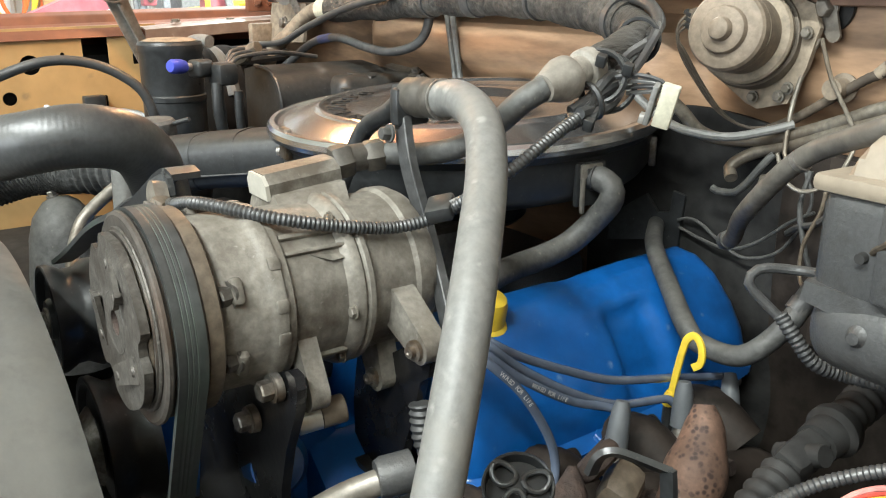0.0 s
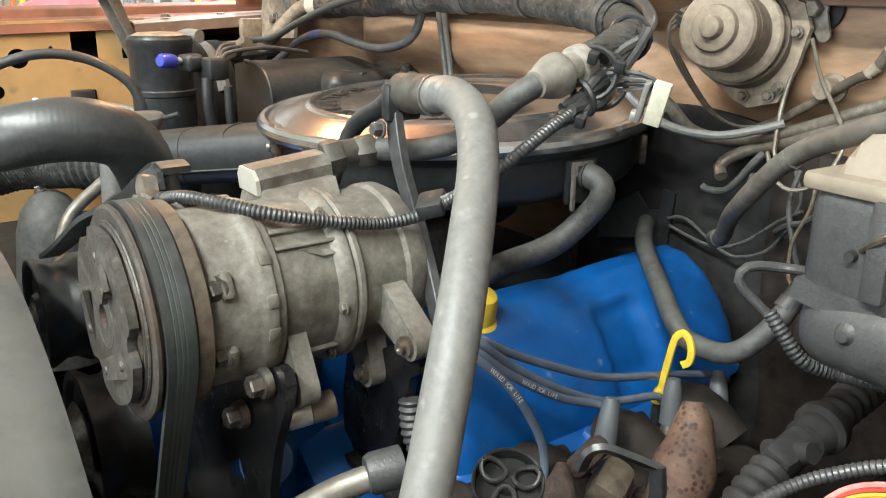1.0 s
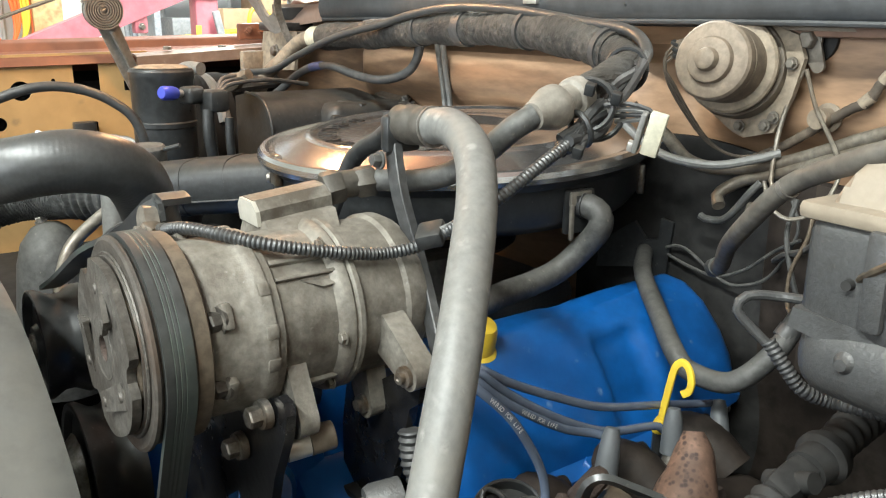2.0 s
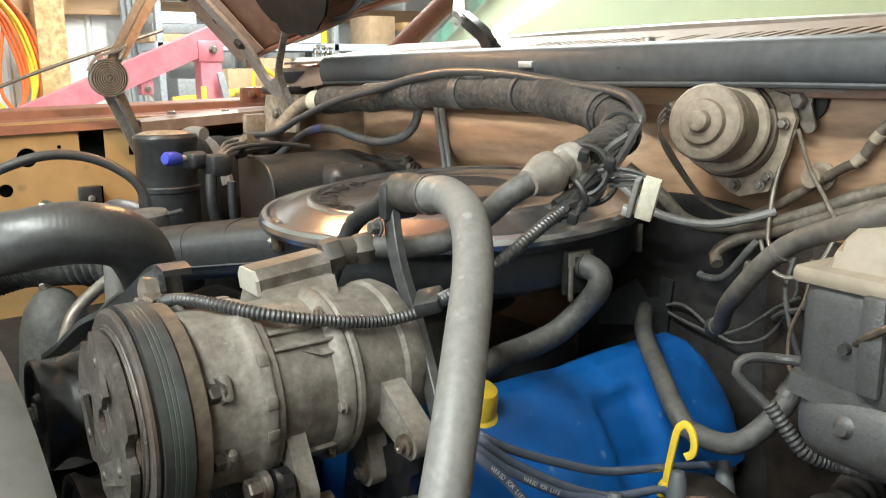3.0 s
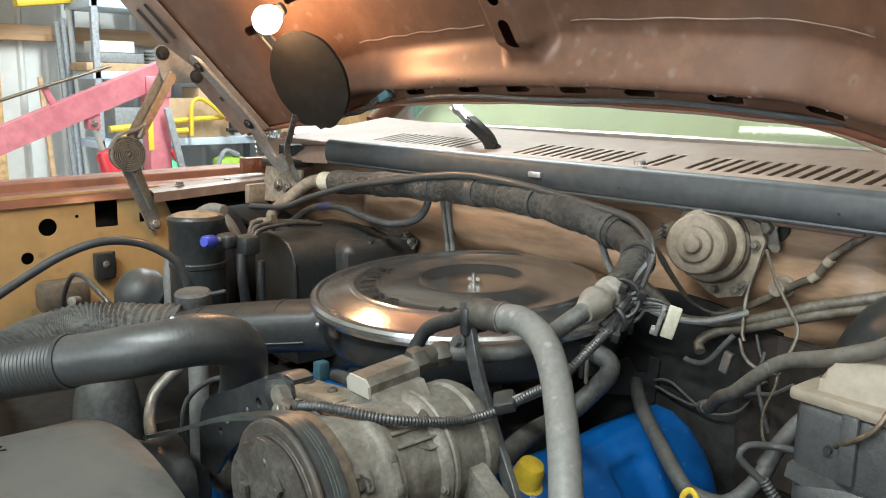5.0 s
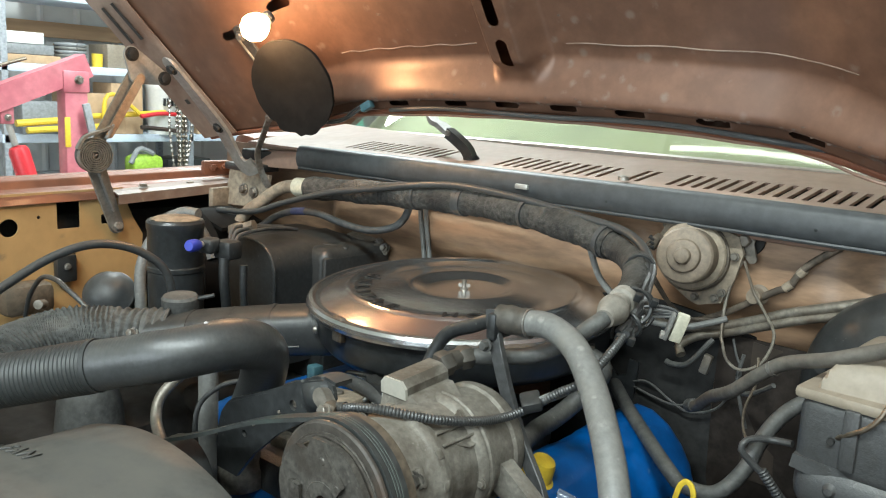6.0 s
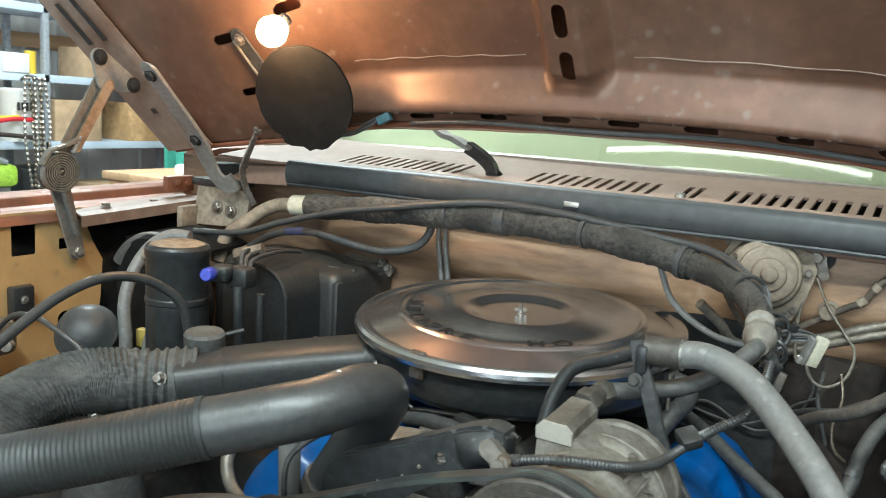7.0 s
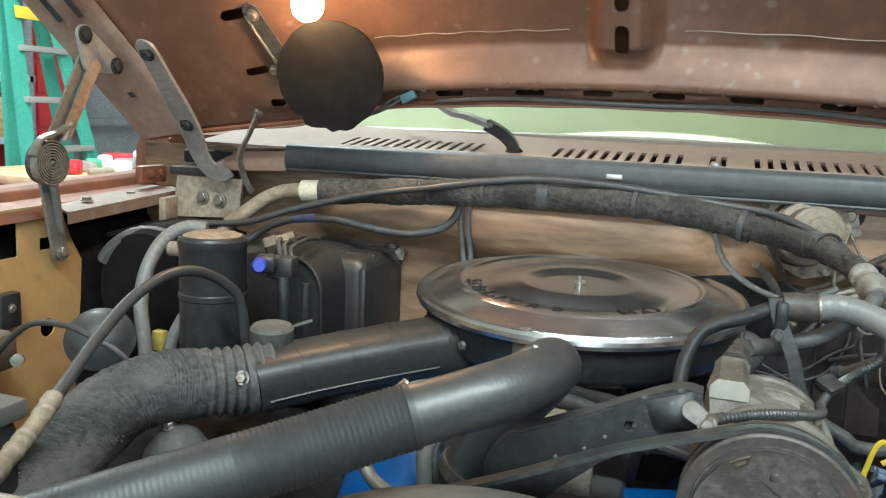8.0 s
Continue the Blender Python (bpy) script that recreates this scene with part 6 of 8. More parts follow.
LQ = [(0.178, 0.332, 0.998), (0.205, 0.350, 1.000), (0.242, 0.357, 1.011), (0.272, 0.364, 1.030), (0.289, 0.371, 1.046), (0.2965, 0.385, 1.0555)]
liq = hose("refrigerant_pipe", "dusty metal refrigerant pipe with hex fittings", "pipe", LQ, 0.0085, RUBBER_DUSTY)
for a, b, r in (((0.166, 0.292, 0.993), (0.169, 0.308, 0.996), 0.0135), ((0.170, 0.318, 0.996), (0.176, 0.334, 0.998), 0.0125)):
    part("hex_nut", lathe([(r * 0.9, 0), (r, 0.002), (r, 0.013), (r * 0.9, 0.015)], a, Vector(b) - Vector(a), 6), FERRULE, liq)
part("nut_collar", lathe([(0.0105, 0), (0.0105, 0.014), (0.009, 0.016)], (0.1685, 0.303, 0.9955), (0.10, 0.95, 0.05), 18), FERRULE, liq)
for a_, b_, prof in (((0.2885, 0.437, 1.0662), (0.292, 0.415, 1.062), [(0.010, 0), (0.0138, 0.001), (0.0146, 0.003), (0.0146, 0.011), (0.0138, 0.0125), (0.0108, 0.014), (0.0108, 0.026)]), ((0.2932, 0.411, 1.0612), (0.2975, 0.381, 1.0545), [(0.0108, 0), (0.0135, 0.001), (0.0156, 0.004), (0.0156, 0.010), (0.0140, 0.016), (0.0110, 0.024), (0.0095, 0.030)])):
    part("sleeve_nut", lathe(prof, a_, Vector(b_) - Vector(a_), 26), COLLAR, liq, "dusty pale fitting collar")

# wrapped bundle along the firewall
BU = [(-0.448, 0.629, 1.088), (-0.33, 0.642, 1.094), (-0.185, 0.630, 1.103), (-0.07, 0.632, 1.106), (0.02, 0.618, 1.106), (0.11, 0.603, 1.100), (0.18, 0.590, 1.088)]
BU2 = [(0.165, 0.594, 1.091), (0.205, 0.575, 1.084), (0.238, 0.540, 1.081), (0.266, 0.495, 1.076), (0.288, 0.440, 1.067)]
bun = thing("wrapped_hose_bundle", "tape-wrapped hose bundle with cracked black wrapping", "hose", (-0.1, 0.64, 1.08))
random.seed(21)
WJ = [random.uniform(-1, 1) for k in range(300)]
part("wrap", sweep(BU, lambda s, run: 0.0195 + 0.0008 * WJ[int(run / 0.006) % 300] + 0.0012 * math.sin(run * 60), 26, 0.003), TAPE, bun, "cracked cloth tape wrap")
part("wrap_tail", sweep(BU2, lambda s, run: 0.0165 - 0.004 * s + 0.0006 * WJ[int(run / 0.005) % 300], 22, 0.003), TAPE, bun)
for p, q in (((-0.187, 0.630, 1.103), (-0.182, 0.630, 1.1032)), ((-0.105, 0.632, 1.105), (-0.090, 0.632, 1.1055)), ((0.03, 0.6165, 1.106), (0.036, 0.6155, 1.1057)), ((0.165, 0.5935, 1.0905), (0.172, 0.592, 1.0895))):
    part("tie_band", sweep([p, q], 0.0212, 24, straight=True), RUBBER, bun)
part("end_sleeve", sweep([(-0.478, 0.628, 1.0865), (-0.444, 0.629, 1.088)], 0.0165, 22, straight=True), WHITE_PLASTIC, bun, "off-white sleeve end")
part("line", sweep([(-0.47, 0.628, 1.087), (-0.51, 0.628, 1.083), (-0.545, 0.625, 1.068), (-0.575, 0.615, 1.045), (-0.60, 0.60, 1.020), (-0.60, 0.58, 0.98)], 0.0115, 14), DUSTY_TAN, bun, "dusty tan metal line")

# corrugated loom from the compressor to the bundle
LO = [(0.146, 0.172, 0.974), (0.190, 0.180, 0.984), (0.230, 0.215, 0.977), (0.243, 0.260, 0.967), (0.246, 0.298, 0.961), (0.257, 0.325, 0.967), (0.278, 0.338, 0.984), (0.300, 0.347, 1.000), (0.307, 0.382, 1.023), (0.303, 0.427, 1.043), (0.296, 0.455, 1.058)]
hose("wire_loom", "black corrugated wire loom", "wire loom", LO, ribbed(0.0043, 0.0031, 0.09), RUBBER_SHINY, 12, 0.0008)
part("tape_wrap", sweep([(0.146, 0.172, 0.974), (0.160, 0.1745, 0.978)], 0.0052, 12, straight=True), TAPE, bpy.data.objects["wire_loom"], "black tape wrap at the end")
tape = thing("loom_connector", "black taped plug with grey wires", "connector", (0.262, 0.33, 0.97))
part("plug", block((0.256, 0.328, 0.972), (0.020, 0.022, 0.012), 0.003, (20, -15, 40)), PLASTIC, tape)
for k in range(3):
    part("wire", sweep([(0.262, 0.330 + 0.003 * k, 0.976 - 0.003 * k), (0.275, 0.337 + 0.003 * k, 0.984 - 0.003 * k), (0.288, 0.343, 0.991 - 0.002 * k)], 0.0022, 6), RUBBER_GREY, tape)

# flat strut that holds the hose fittings
st = thing("hose_strut", "flat dusty steel strut clamped to the hoses", "bracket", (0.25, 0.32, 0.90))
part("bar", sweep([(0.199, 0.333, 1.052), (0.203, 0.331, 1.035), (0.219, 0.326, 0.998), (0.230, 0.330, 0.962), (0.248, 0.330, 0.924), (0.277, 0.320, 0.893), (0.292, 0.314, 0.868)], 1.0, section=[(-0.0068, -0.003), (-0.0060, -0.0038), (0.0060, -0.0038), (0.0068, -0.003), (0.0068, 0.003), (-0.0068, 0.003)]), RUBBER, st)
part("clamp", block((0.206, 0.336, 1.037), (0.012, 0.030, 0.028), 0.004), BLACK_PAINT, st)
part("clamp_bolt", hexbolt((0.204, 0.320, 1.018), (0, -1, 0.1), 0.005, 0.008), RUBBER_DUSTY, st)

# big tangle: wires, ties and the white connector
tg = thing("wire_tangle", "tangle of black wires and zip ties", "wiring", (0.30, 0.45, 1.05))
random.seed(31)
for k in range(11):
    j = lambda s=0.008: random.uniform(-s, s)
    pts = [(0.225 + j(), 0.560 + j(), 1.085 + j()), (0.262 + j(0.010), 0.515 + j(), 1.078 + j(0.010)), (0.290 + j(0.008), 0.468 + j(), 1.062 + j(0.010)), (0.302 + j(0.006), 0.440 + j(), 1.050 + j(0.010)), (0.306 + j(0.006), 0.410 + j(), 1.033 + j(0.006))]
    part("wire", sweep(pts, random.choice((0.0022, 0.003, 0.0042)), 8, 0.006), RUBBER if k % 3 else RUBBER_SHINY, tg)
for c, r, n in (((0.300, 0.432, 1.060), 0.018, (0.5, -0.8, 0.2)), ((0.300, 0.440, 1.055), 0.020, (0.75, -0.6, 0.1)), ((0.262, 0.512, 1.080), 0.017, (0.3, -0.8, 0.1)), ((0.306, 0.420, 1.045), 0.012, (0.2, 0.9, 0.3))):
    m = axis_frame(c, n)
    part("zip_tie", sweep([m @ Vector((r * math.cos(a), r * math.sin(a), 0)) for a in [2 * math.pi * k / 20 for k in range(21)]], 0.0022, 6, 0.005), PLASTIC, tg)
for p in ((0.308, 0.425, 1.072), (0.319, 0.440, 1.066), (0.312, 0.412, 1.030)):
    part("tie_head", block(p, (0.007, 0.006, 0.009), 0.001, (20, 15, 30)), PLASTIC, tg)
for k in range(4):
    part("pigtail", sweep([(0.308, 0.440 + 0.004 * k, 1.060 - 0.004 * k), (0.322, 0.448 + 0.003 * k, 1.062 - 0.004 * k), (0.334, 0.458, 1.058 - 0.002 * k), (0.341, 0.462, 1.050)], 0.0018, 6), RUBBER_GREY if k % 2 else RUBBER, tg)
cn = thing("wire_connector_plug", "off-white wire connector plug with grey cover", "connector", (0.342, 0.459, 1.04))
part("shell", block((0.340, 0.457, 1.042), (0.0120, 0.008, 0.031), 0.0012, (12, 14, 32)), WHITE_PLASTIC, cn, "off-white plastic shell")
part("cover", block((0.3315, 0.452, 1.043), (0.004, 0.012, 0.029), 0.0012, (12, 14, 32)), RUBBER_GREY, cn, "grey cover")
part("lock_tab", block((0.326, 0.450, 1.033), (0.005, 0.007, 0.007), 0.001, (12, 14, 32)), RAW_ALU, cn)

# hoses on the near side of the firewall
hose("breather_hose", "black rubber vacuum hose over valve cover", "hose", [(0.140, 0.700, 0.876), (0.206, 0.619, 0.879), (0.259, 0.580, 0.861), (0.307, 0.546, 0.846), (0.322, 0.548, 0.835), (0.358, 0.553, 0.837), (0.379, 0.574, 0.864), (0.386, 0.598, 0.896), (0.400, 0.628, 0.925), (0.43, 0.66, 0.95)], 0.0088, RUBBER_DUSTY, 16)
part("clamp", sweep([(0.381, 0.582, 0.875), (0.383, 0.588, 0.883)], 0.0096, 16, straight=True), RUBBER, bpy.data.objects["breather_hose"])
hose("pcv_hose", "black rubber crankcase hose to air cleaner", "hose", [(0.190, 0.395, 0.868), (0.178, 0.430, 0.873), (0.170, 0.470, 0.876), (0.168, 0.510, 0.879), (0.171, 0.540, 0.888), (0.184, 0.558, 0.910), (0.198, 0.562, 0.930), (0.196, 0.564, 0.943), (0.182, 0.560, 0.950), (0.160, 0.555, 0.950)], 0.0118, RUBBER_DUSTY, 16)
part("hose_end", sweep([(0.182, 0.560, 0.950), (0.174, 0.558, 0.9502)], 0.0130, 18, straight=True), RUBBER, bpy.data.objects["pcv_hose"], "swollen hose end on the nipple")
hose("heater_line", "bare metal heater line with dusty top", "pipe", [(0.190, 0.605, 1.040), (0.212, 0.630, 1.013), (0.224, 0.650, 0.990), (0.241, 0.676, 0.982), (0.292, 0.688, 0.992), (0.342, 0.690, 1.012), (0.369, 0.690, 1.024), (0.43, 0.690, 1.046), (0.50, 0.690, 1.07)], 0.0062, LINE_METAL)
hose("heater_line", "bare metal heater line with dusty top", "pipe", [(0.250, 0.668, 0.948), (0.243, 0.676, 0.958), (0.263, 0.684, 0.973), (0.293, 0.688, 0.983), (0.343, 0.688, 1.003), (0.40, 0.69, 1.025), (0.50, 0.690, 1.055)], 0.0060, LINE_METAL)
hose("speed_cable", "dusty braided cable up the firewall", "cable", [(0.245, 0.700, 0.985), (0.283, 0.700, 1.003), (0.318, 0.700, 1.026), (0.348, 0.700, 1.046), (0.362, 0.700, 1.053), (0.370, 0.700, 1.068), (0.384, 0.700, 1.086), (0.414, 0.704, 1.110), (0.43, 0.715, 1.12)], ribbed(0.0044, 0.006, 0.05), LOOM_DUST, 12, 0.002)
for a_, b_ in (((0.357, 0.700, 1.0505), (0.365, 0.700, 1.058)), ((0.372, 0.700, 1.070), (0.377, 0.700, 1.077))):
    part("tape_wrap", sweep([a_, b_], 0.0056, 12, straight=True), DUSTY_TAN, bpy.data.objects["speed_cable"])
hose("brake_hose", "dusty grey-brown rubber hose to the reservoir", "hose", [(0.297, 0.602, 0.910), (0.312, 0.590, 0.918), (0.340, 0.555, 0.945), (0.379, 0.510, 0.973), (0.414, 0.490, 1.006), (0.438, 0.484, 1.024), (0.484, 0.462, 1.044), (0.512, 0.458, 1.057), (0.545, 0.450, 1.072), (0.60, 0.44, 1.09)], 0.0070, HOSE_TAN)
part("hose_end", sweep([(0.296, 0.603, 0.9095), (0.3045, 0.5965, 0.9140)], 0.0082, 14, straight=True), RUBBER_DUSTY, bpy.data.objects["brake_hose"], "cut hose end with clamp")
part("clip", sweep([(0.4235, 0.4875, 1.0135), (0.4265, 0.4868, 1.0158)], 0.0078, 14, straight=True), STEEL, bpy.data.objects["brake_hose"])
hose("looped_wire", "thin grey wire hanging in a loop", "wire", [(0.308, 0.692, 1.077), (0.325, 0.686, 1.045), (0.347, 0.680, 1.017), (0.362, 0.670, 0.997), (0.357, 0.655, 0.968), (0.337, 0.645, 0.955), (0.320, 0.641, 0.964), (0.312, 0.640, 0.985)], 0.0019, LINE_METAL, 8)
hose("ground_wire", "thin braided ground wire from firewall stud", "wire", [(0.306, 0.692, 1.077), (0.297, 0.690, 1.052), (0.293, 0.684, 1.018), (0.296, 0.676, 0.981), (0.300, 0.674, 0.972)], 0.0022, LINE_METAL, 8)
hose("loose_pigtail", "grey loose wire end with bare tip", "wire", [(0.230, 0.668, 0.935), (0.236, 0.668, 0.933), (0.254, 0.668, 0.935), (0.266, 0.668, 0.945), (0.280, 0.670, 0.965), (0.286, 0.676, 0.975)], 0.0036, RUBBER_DUSTY, 10)
hose("thin_wire", "thin dusty wire across the firewall", "wire", [(0.176, 0.690, 0.887), (0.190, 0.690, 0.892), (0.206, 0.690, 0.889), (0.233, 0.688, 0.876), (0.260, 0.688, 0.868), (0.295, 0.688, 0.883), (0.316, 0.688, 0.918), (0.321, 0.688, 0.940), (0.313, 0.688, 0.959), (0.306, 0.690, 0.978)], 0.0017, RUBBER_DUSTY, 8)
hose("thin_wire", "thin dusty wire across the firewall", "wire", [(0.177, 0.692, 0.879), (0.205, 0.690, 0.874), (0.240, 0.688, 0.872), (0.271, 0.688, 0.886), (0.303, 0.686, 0.913), (0.328, 0.682, 0.929)], 0.0017, RUBBER_DUSTY, 8)
hose("firewall_wire", "dark wire hung below the cowl", "wire", [(0.135, 0.615, 1.075), (0.152, 0.62, 1.035), (0.185, 0.625, 1.008), (0.22, 0.625, 0.995), (0.255, 0.645, 0.990), (0.280, 0.668, 0.996), (0.297, 0.684, 1.003)], 0.0042, RUBBER_GREY, 10)
hose("hanging_wire", "dusty wire hanging beside the reservoir", "wire", [(0.352, 0.655, 0.972), (0.358, 0.640, 0.945), (0.352, 0.630, 0.915), (0.357, 0.622, 0.890), (0.372, 0.610, 0.882)], 0.0018, RUST_PIPE, 8)
hose("hanging_wire", "dusty wire hanging beside the reservoir", "wire", [(0.333, 0.660, 0.970), (0.330, 0.655, 0.940), (0.337, 0.655, 0.910), (0.345, 0.660, 0.880)], 0.0024, RUBBER_DUSTY, 8)
hose("hanging_wire", "dusty wire hanging beside the reservoir", "wire", [(0.300, 0.690, 0.902), (0.325, 0.665, 0.918), (0.355, 0.640, 0.932), (0.385, 0.620, 0.955)], 0.0030, RUBBER_DUSTY, 8)
lab = thing("wire_tag", "brown tag plug hanging on wires", "connector", (0.263, 0.70, 0.935))
part("tag", block((0.284, 0.668, 0.944), (0.011, 0.008, 0.026), 0.002, (0, 14, 0)), HINGE, lab)

hose("vacuum_line", "long thin black cable along bundle", "cable", [(-0.66, 0.585, 1.025), (-0.56, 0.595, 1.034), (-0.479, 0.600, 1.060), (-0.366, 0.605, 1.090), (-0.26, 0.612, 1.108), (-0.18, 0.612, 1.122), (-0.10, 0.618, 1.130), (0.01, 0.61, 1.127), (0.12, 0.600, 1.116), (0.20, 0.585, 1.108), (0.25, 0.55, 1.092), (0.27, 0.51, 1.08)], 0.0052, RUBBER_SHINY, 12)
hose("blower_wire", "black taped wire sagging above the box", "cable", [(-0.59, 0.60, 0.985), (-0.563, 0.615, 1.006), (-0.535, 0.625, 1.026), (-0.495, 0.63, 1.040), (-0.455, 0.63, 1.045), (-0.417, 0.63, 1.045), (-0.36, 0.633, 1.036), (-0.304, 0.64, 1.032), (-0.259, 0.65, 1.042), (-0.236, 0.655, 1.062), (-0.224, 0.655, 1.095)], 0.0062, RUBBER, 12)
part("tape_band", sweep([(-0.492, 0.6302, 1.0405), (-0.474, 0.6304, 1.0432), (-0.456, 0.6302, 1.0450)], 0.0067, 12), BLUE_TAPE, bpy.data.objects["blower_wire"], "faded blue tape")
for k in range(2):
    hose("drop_wire", "black wire dropping behind the air cleaner", "cable", [(-0.236 + 0.012 * k, 0.690, 1.085), (-0.242 + 0.012 * k, 0.700, 1.05), (-0.236 + 0.012 * k, 0.705, 0.99), (-0.23 + 0.012 * k, 0.70, 0.92)], 0.0042, RUBBER_GREY, 10)
hose("arch_hose", "slim black hose arching over flexible duct", "hose", [(-0.364, -0.088, 0.925), (-0.389, -0.010, 0.943), (-0.406, 0.043, 0.960), (-0.420, 0.110, 0.992), (-0.424, 0.165, 1.018), (-0.420, 0.215, 1.032), (-0.416, 0.262, 1.028), (-0.408, 0.300, 1.010), (-0.400, 0.325, 0.982), (-0.40, 0.34, 0.92)], 0.0062, RUBBER_SHINY)
hose("arch_sheath", "crusty tan sheath on the slim hose", "sleeve", [(-0.345, -0.135, 0.912), (-0.364, -0.088, 0.925), (-0.389, -0.010, 0.943), (-0.403, 0.030, 0.956)], lambda s, run: 0.0084 + 0.0009 * WJ[int(run / 0.004) % 300], DUSTY_TAN, 14, 0.003)
hose("thin_arch", "thin black cable arching by the fender", "cable", [(-0.72, 0.25, 0.86), (-0.698, 0.25, 0.901), (-0.651, 0.25, 0.939), (-0.60, 0.25, 0.946), (-0.56, 0.25, 0.938), (-0.52, 0.26, 0.915), (-0.50, 0.27, 0.88)], 0.0040, RUBBER_SHINY, 10)
hose("drain_hose", "grey rubber hose beside the canister", "hose", [(-0.545, 0.470, 1.040), (-0.575, 0.458, 1.040), (-0.597, 0.438, 1.021), (-0.602, 0.410, 0.984), (-0.598, 0.392, 0.941), (-0.588, 0.386, 0.888), (-0.58, 0.38, 0.83)], 0.0098, RUBBER_GREY, 14)
hose("drain_hose", "short grey rubber hose behind the canister", "hose", [(-0.545, 0.415, 0.925), (-0.556, 0.405, 0.895), (-0.560, 0.40, 0.86), (-0.558, 0.40, 0.82)], 0.009, RUBBER_GREY, 14)
hose("bypass_hose", "upright black heater hose by thermostat", "hose", [(-0.125, 0.215, 0.955), (-0.118, 0.212, 0.92), (-0.112, 0.208, 0.87), (-0.108, 0.205, 0.80), (-0.10, 0.20, 0.72)], 0.0115, RUBBER_GREY, 14)
hose("bent_wire", "thin black wire bent down by the bracket", "wire", [(-0.05, 0.222, 0.936), (-0.075, 0.205, 0.928), (-0.095, 0.188, 0.906), (-0.095, 0.180, 0.880), (-0.09, 0.18, 0.84)], 0.0030, RUBBER, 10)
hose("bent_pipe", "bent bright steel coolant pipe", "pipe", [(-0.148, 0.24, 0.942), (-0.160, 0.222, 0.928), (-0.172, 0.185, 0.895), (-0.158, 0.168, 0.872), (-0.125, 0.156, 0.856), (-0.10, 0.15, 0.83)], 0.0066, HINGE, 12)
hose("reservoir_line", "bent steel line below the reservoir", "pipe", [(0.452, 0.490, 0.945), (0.432, 0.492, 0.942), (0.416, 0.473, 0.943), (0.412, 0.466, 0.934), (0.420, 0.472, 0.922), (0.434, 0.480, 0.908)], 0.0034, BLACK_IRON, 10)
hose("steering_loom", "corrugated black loom under the reservoir", "wire loom", [(0.430, 0.478, 0.914), (0.440, 0.482, 0.900), (0.452, 0.489, 0.884), (0.467, 0.503, 0.877), (0.500, 0.503, 0.882), (0.55, 0.50, 0.89)], ribbed(0.0048, 0.0036), RUBBER, 12, 0.0010)
hose("lower_loom", "corrugated black loom low in the bay", "wire loom", [(0.60, 0.42, 0.902), (0.556, 0.412, 0.886), (0.530, 0.405, 0.872), (0.508, 0.390, 0.856), (0.490, 0.36, 0.835), (0.475, 0.33, 0.80)], ribbed(0.0038, 0.0033), RUBBER_SHINY, 12, 0.0011)
for k, mm in enumerate((PINK_WIRE, RED_WIRE, ORANGE_WIRE, ORANGE_WIRE, PINK_WIRE, WHITE_PLASTIC)):
    dz = -0.0028 * k
    hose("coloured_wire", ("pink", "red", "yellow", "yellow", "pink", "white")[k] + " insulated loose wire in the bay", "wire", [(0.61, 0.43, 0.862 + dz), (0.570, 0.418, 0.874 + dz), (0.552, 0.404, 0.876 + dz), (0.534, 0.396, 0.866 + dz), (0.520, 0.385, 0.845 + dz)], 0.0017, mm, 8)
hose("fill_hose", "ribbed black hose behind the strut", "hose", [(0.27, 0.30, 0.835), (0.275, 0.299, 0.812), (0.284, 0.302, 0.792), (0.29, 0.31, 0.76)], ribbed(0.0085, 0.0055), RUBBER, 12, 0.0014)

for k in range(5):
    hose("engine_wire", ("black", "grey", "black", "blue", "grey")[k] + " engine wire under the air cleaner", "wire", [(-0.105, 0.285 + 0.008 * k, 0.868), (-0.05, 0.292 + 0.010 * k, 0.884 - 0.003 * k), (0.02, 0.300 + 0.011 * k, 0.889 - 0.002 * k), (0.085, 0.31 + 0.012 * k, 0.890), (0.14, 0.33 + 0.010 * k, 0.872)], (0.0035, 0.0024, 0.0045, 0.0022, 0.003)[k], (RUBBER, RUBBER_GREY, RUBBER_DUSTY, WIRE_BLUE, RUBBER_GREY)[k], 8)
ig = thing("vacuum_block", "black vacuum block with small white mark", "fitting", (0.04, 0.36, 0.905))
part("housing", block((0.035, 0.352, 0.912), (0.085, 0.016, 0.022), 0.004, (0, 0, -18)), PLASTIC, ig)
part("mark_bar", block((0.046, 0.3405, 0.914), (0.018, 0.001, 0.005), 0.0003, (0, 0, -18)), WHITE_INK, ig)
for k in range(4):
    part("nipple", lathe([(0.0025, 0), (0.003, 0.002), (0.002, 0.009), (0, 0.010)], (0.006 + 0.018 * k, 0.352 - 0.006 * k, 0.900), (0.1, -1, -0.3), 10), RAW_ALU, ig)

# ---- right of the engine ----
wm = thing("wiper_motor", "dusty tan round wiper motor on firewall", "motor", (0.265, 0.70, 1.06))
MA = (-0.233, 0.963, -0.137)
MC = Vector((0.264, 0.613, 1.0855))
can = part("can", lathe([(0, -0.012), (0.005, -0.0116), (0.0085, -0.0095), (0.0098, -0.006), (0.0102, -0.0028), (0.0165, -0.0024), (0.0190, -0.0010), (0.0200, 0.0015), (0.0204, 0.0042), (0.0285, 0.0048), (0.0318, 0.0062), (0.0338, 0.0090), (0.0343, 0.0130), (0.0343, 0.0185), (0.0330, 0.0192), (0.0330, 0.0205), (0.0340, 0.0212), (0.0340, 0.0600), (0, 0.0600)], MC, MA, 56), MOTOR_BROWN, wm, "dusty round motor can", angle=28)
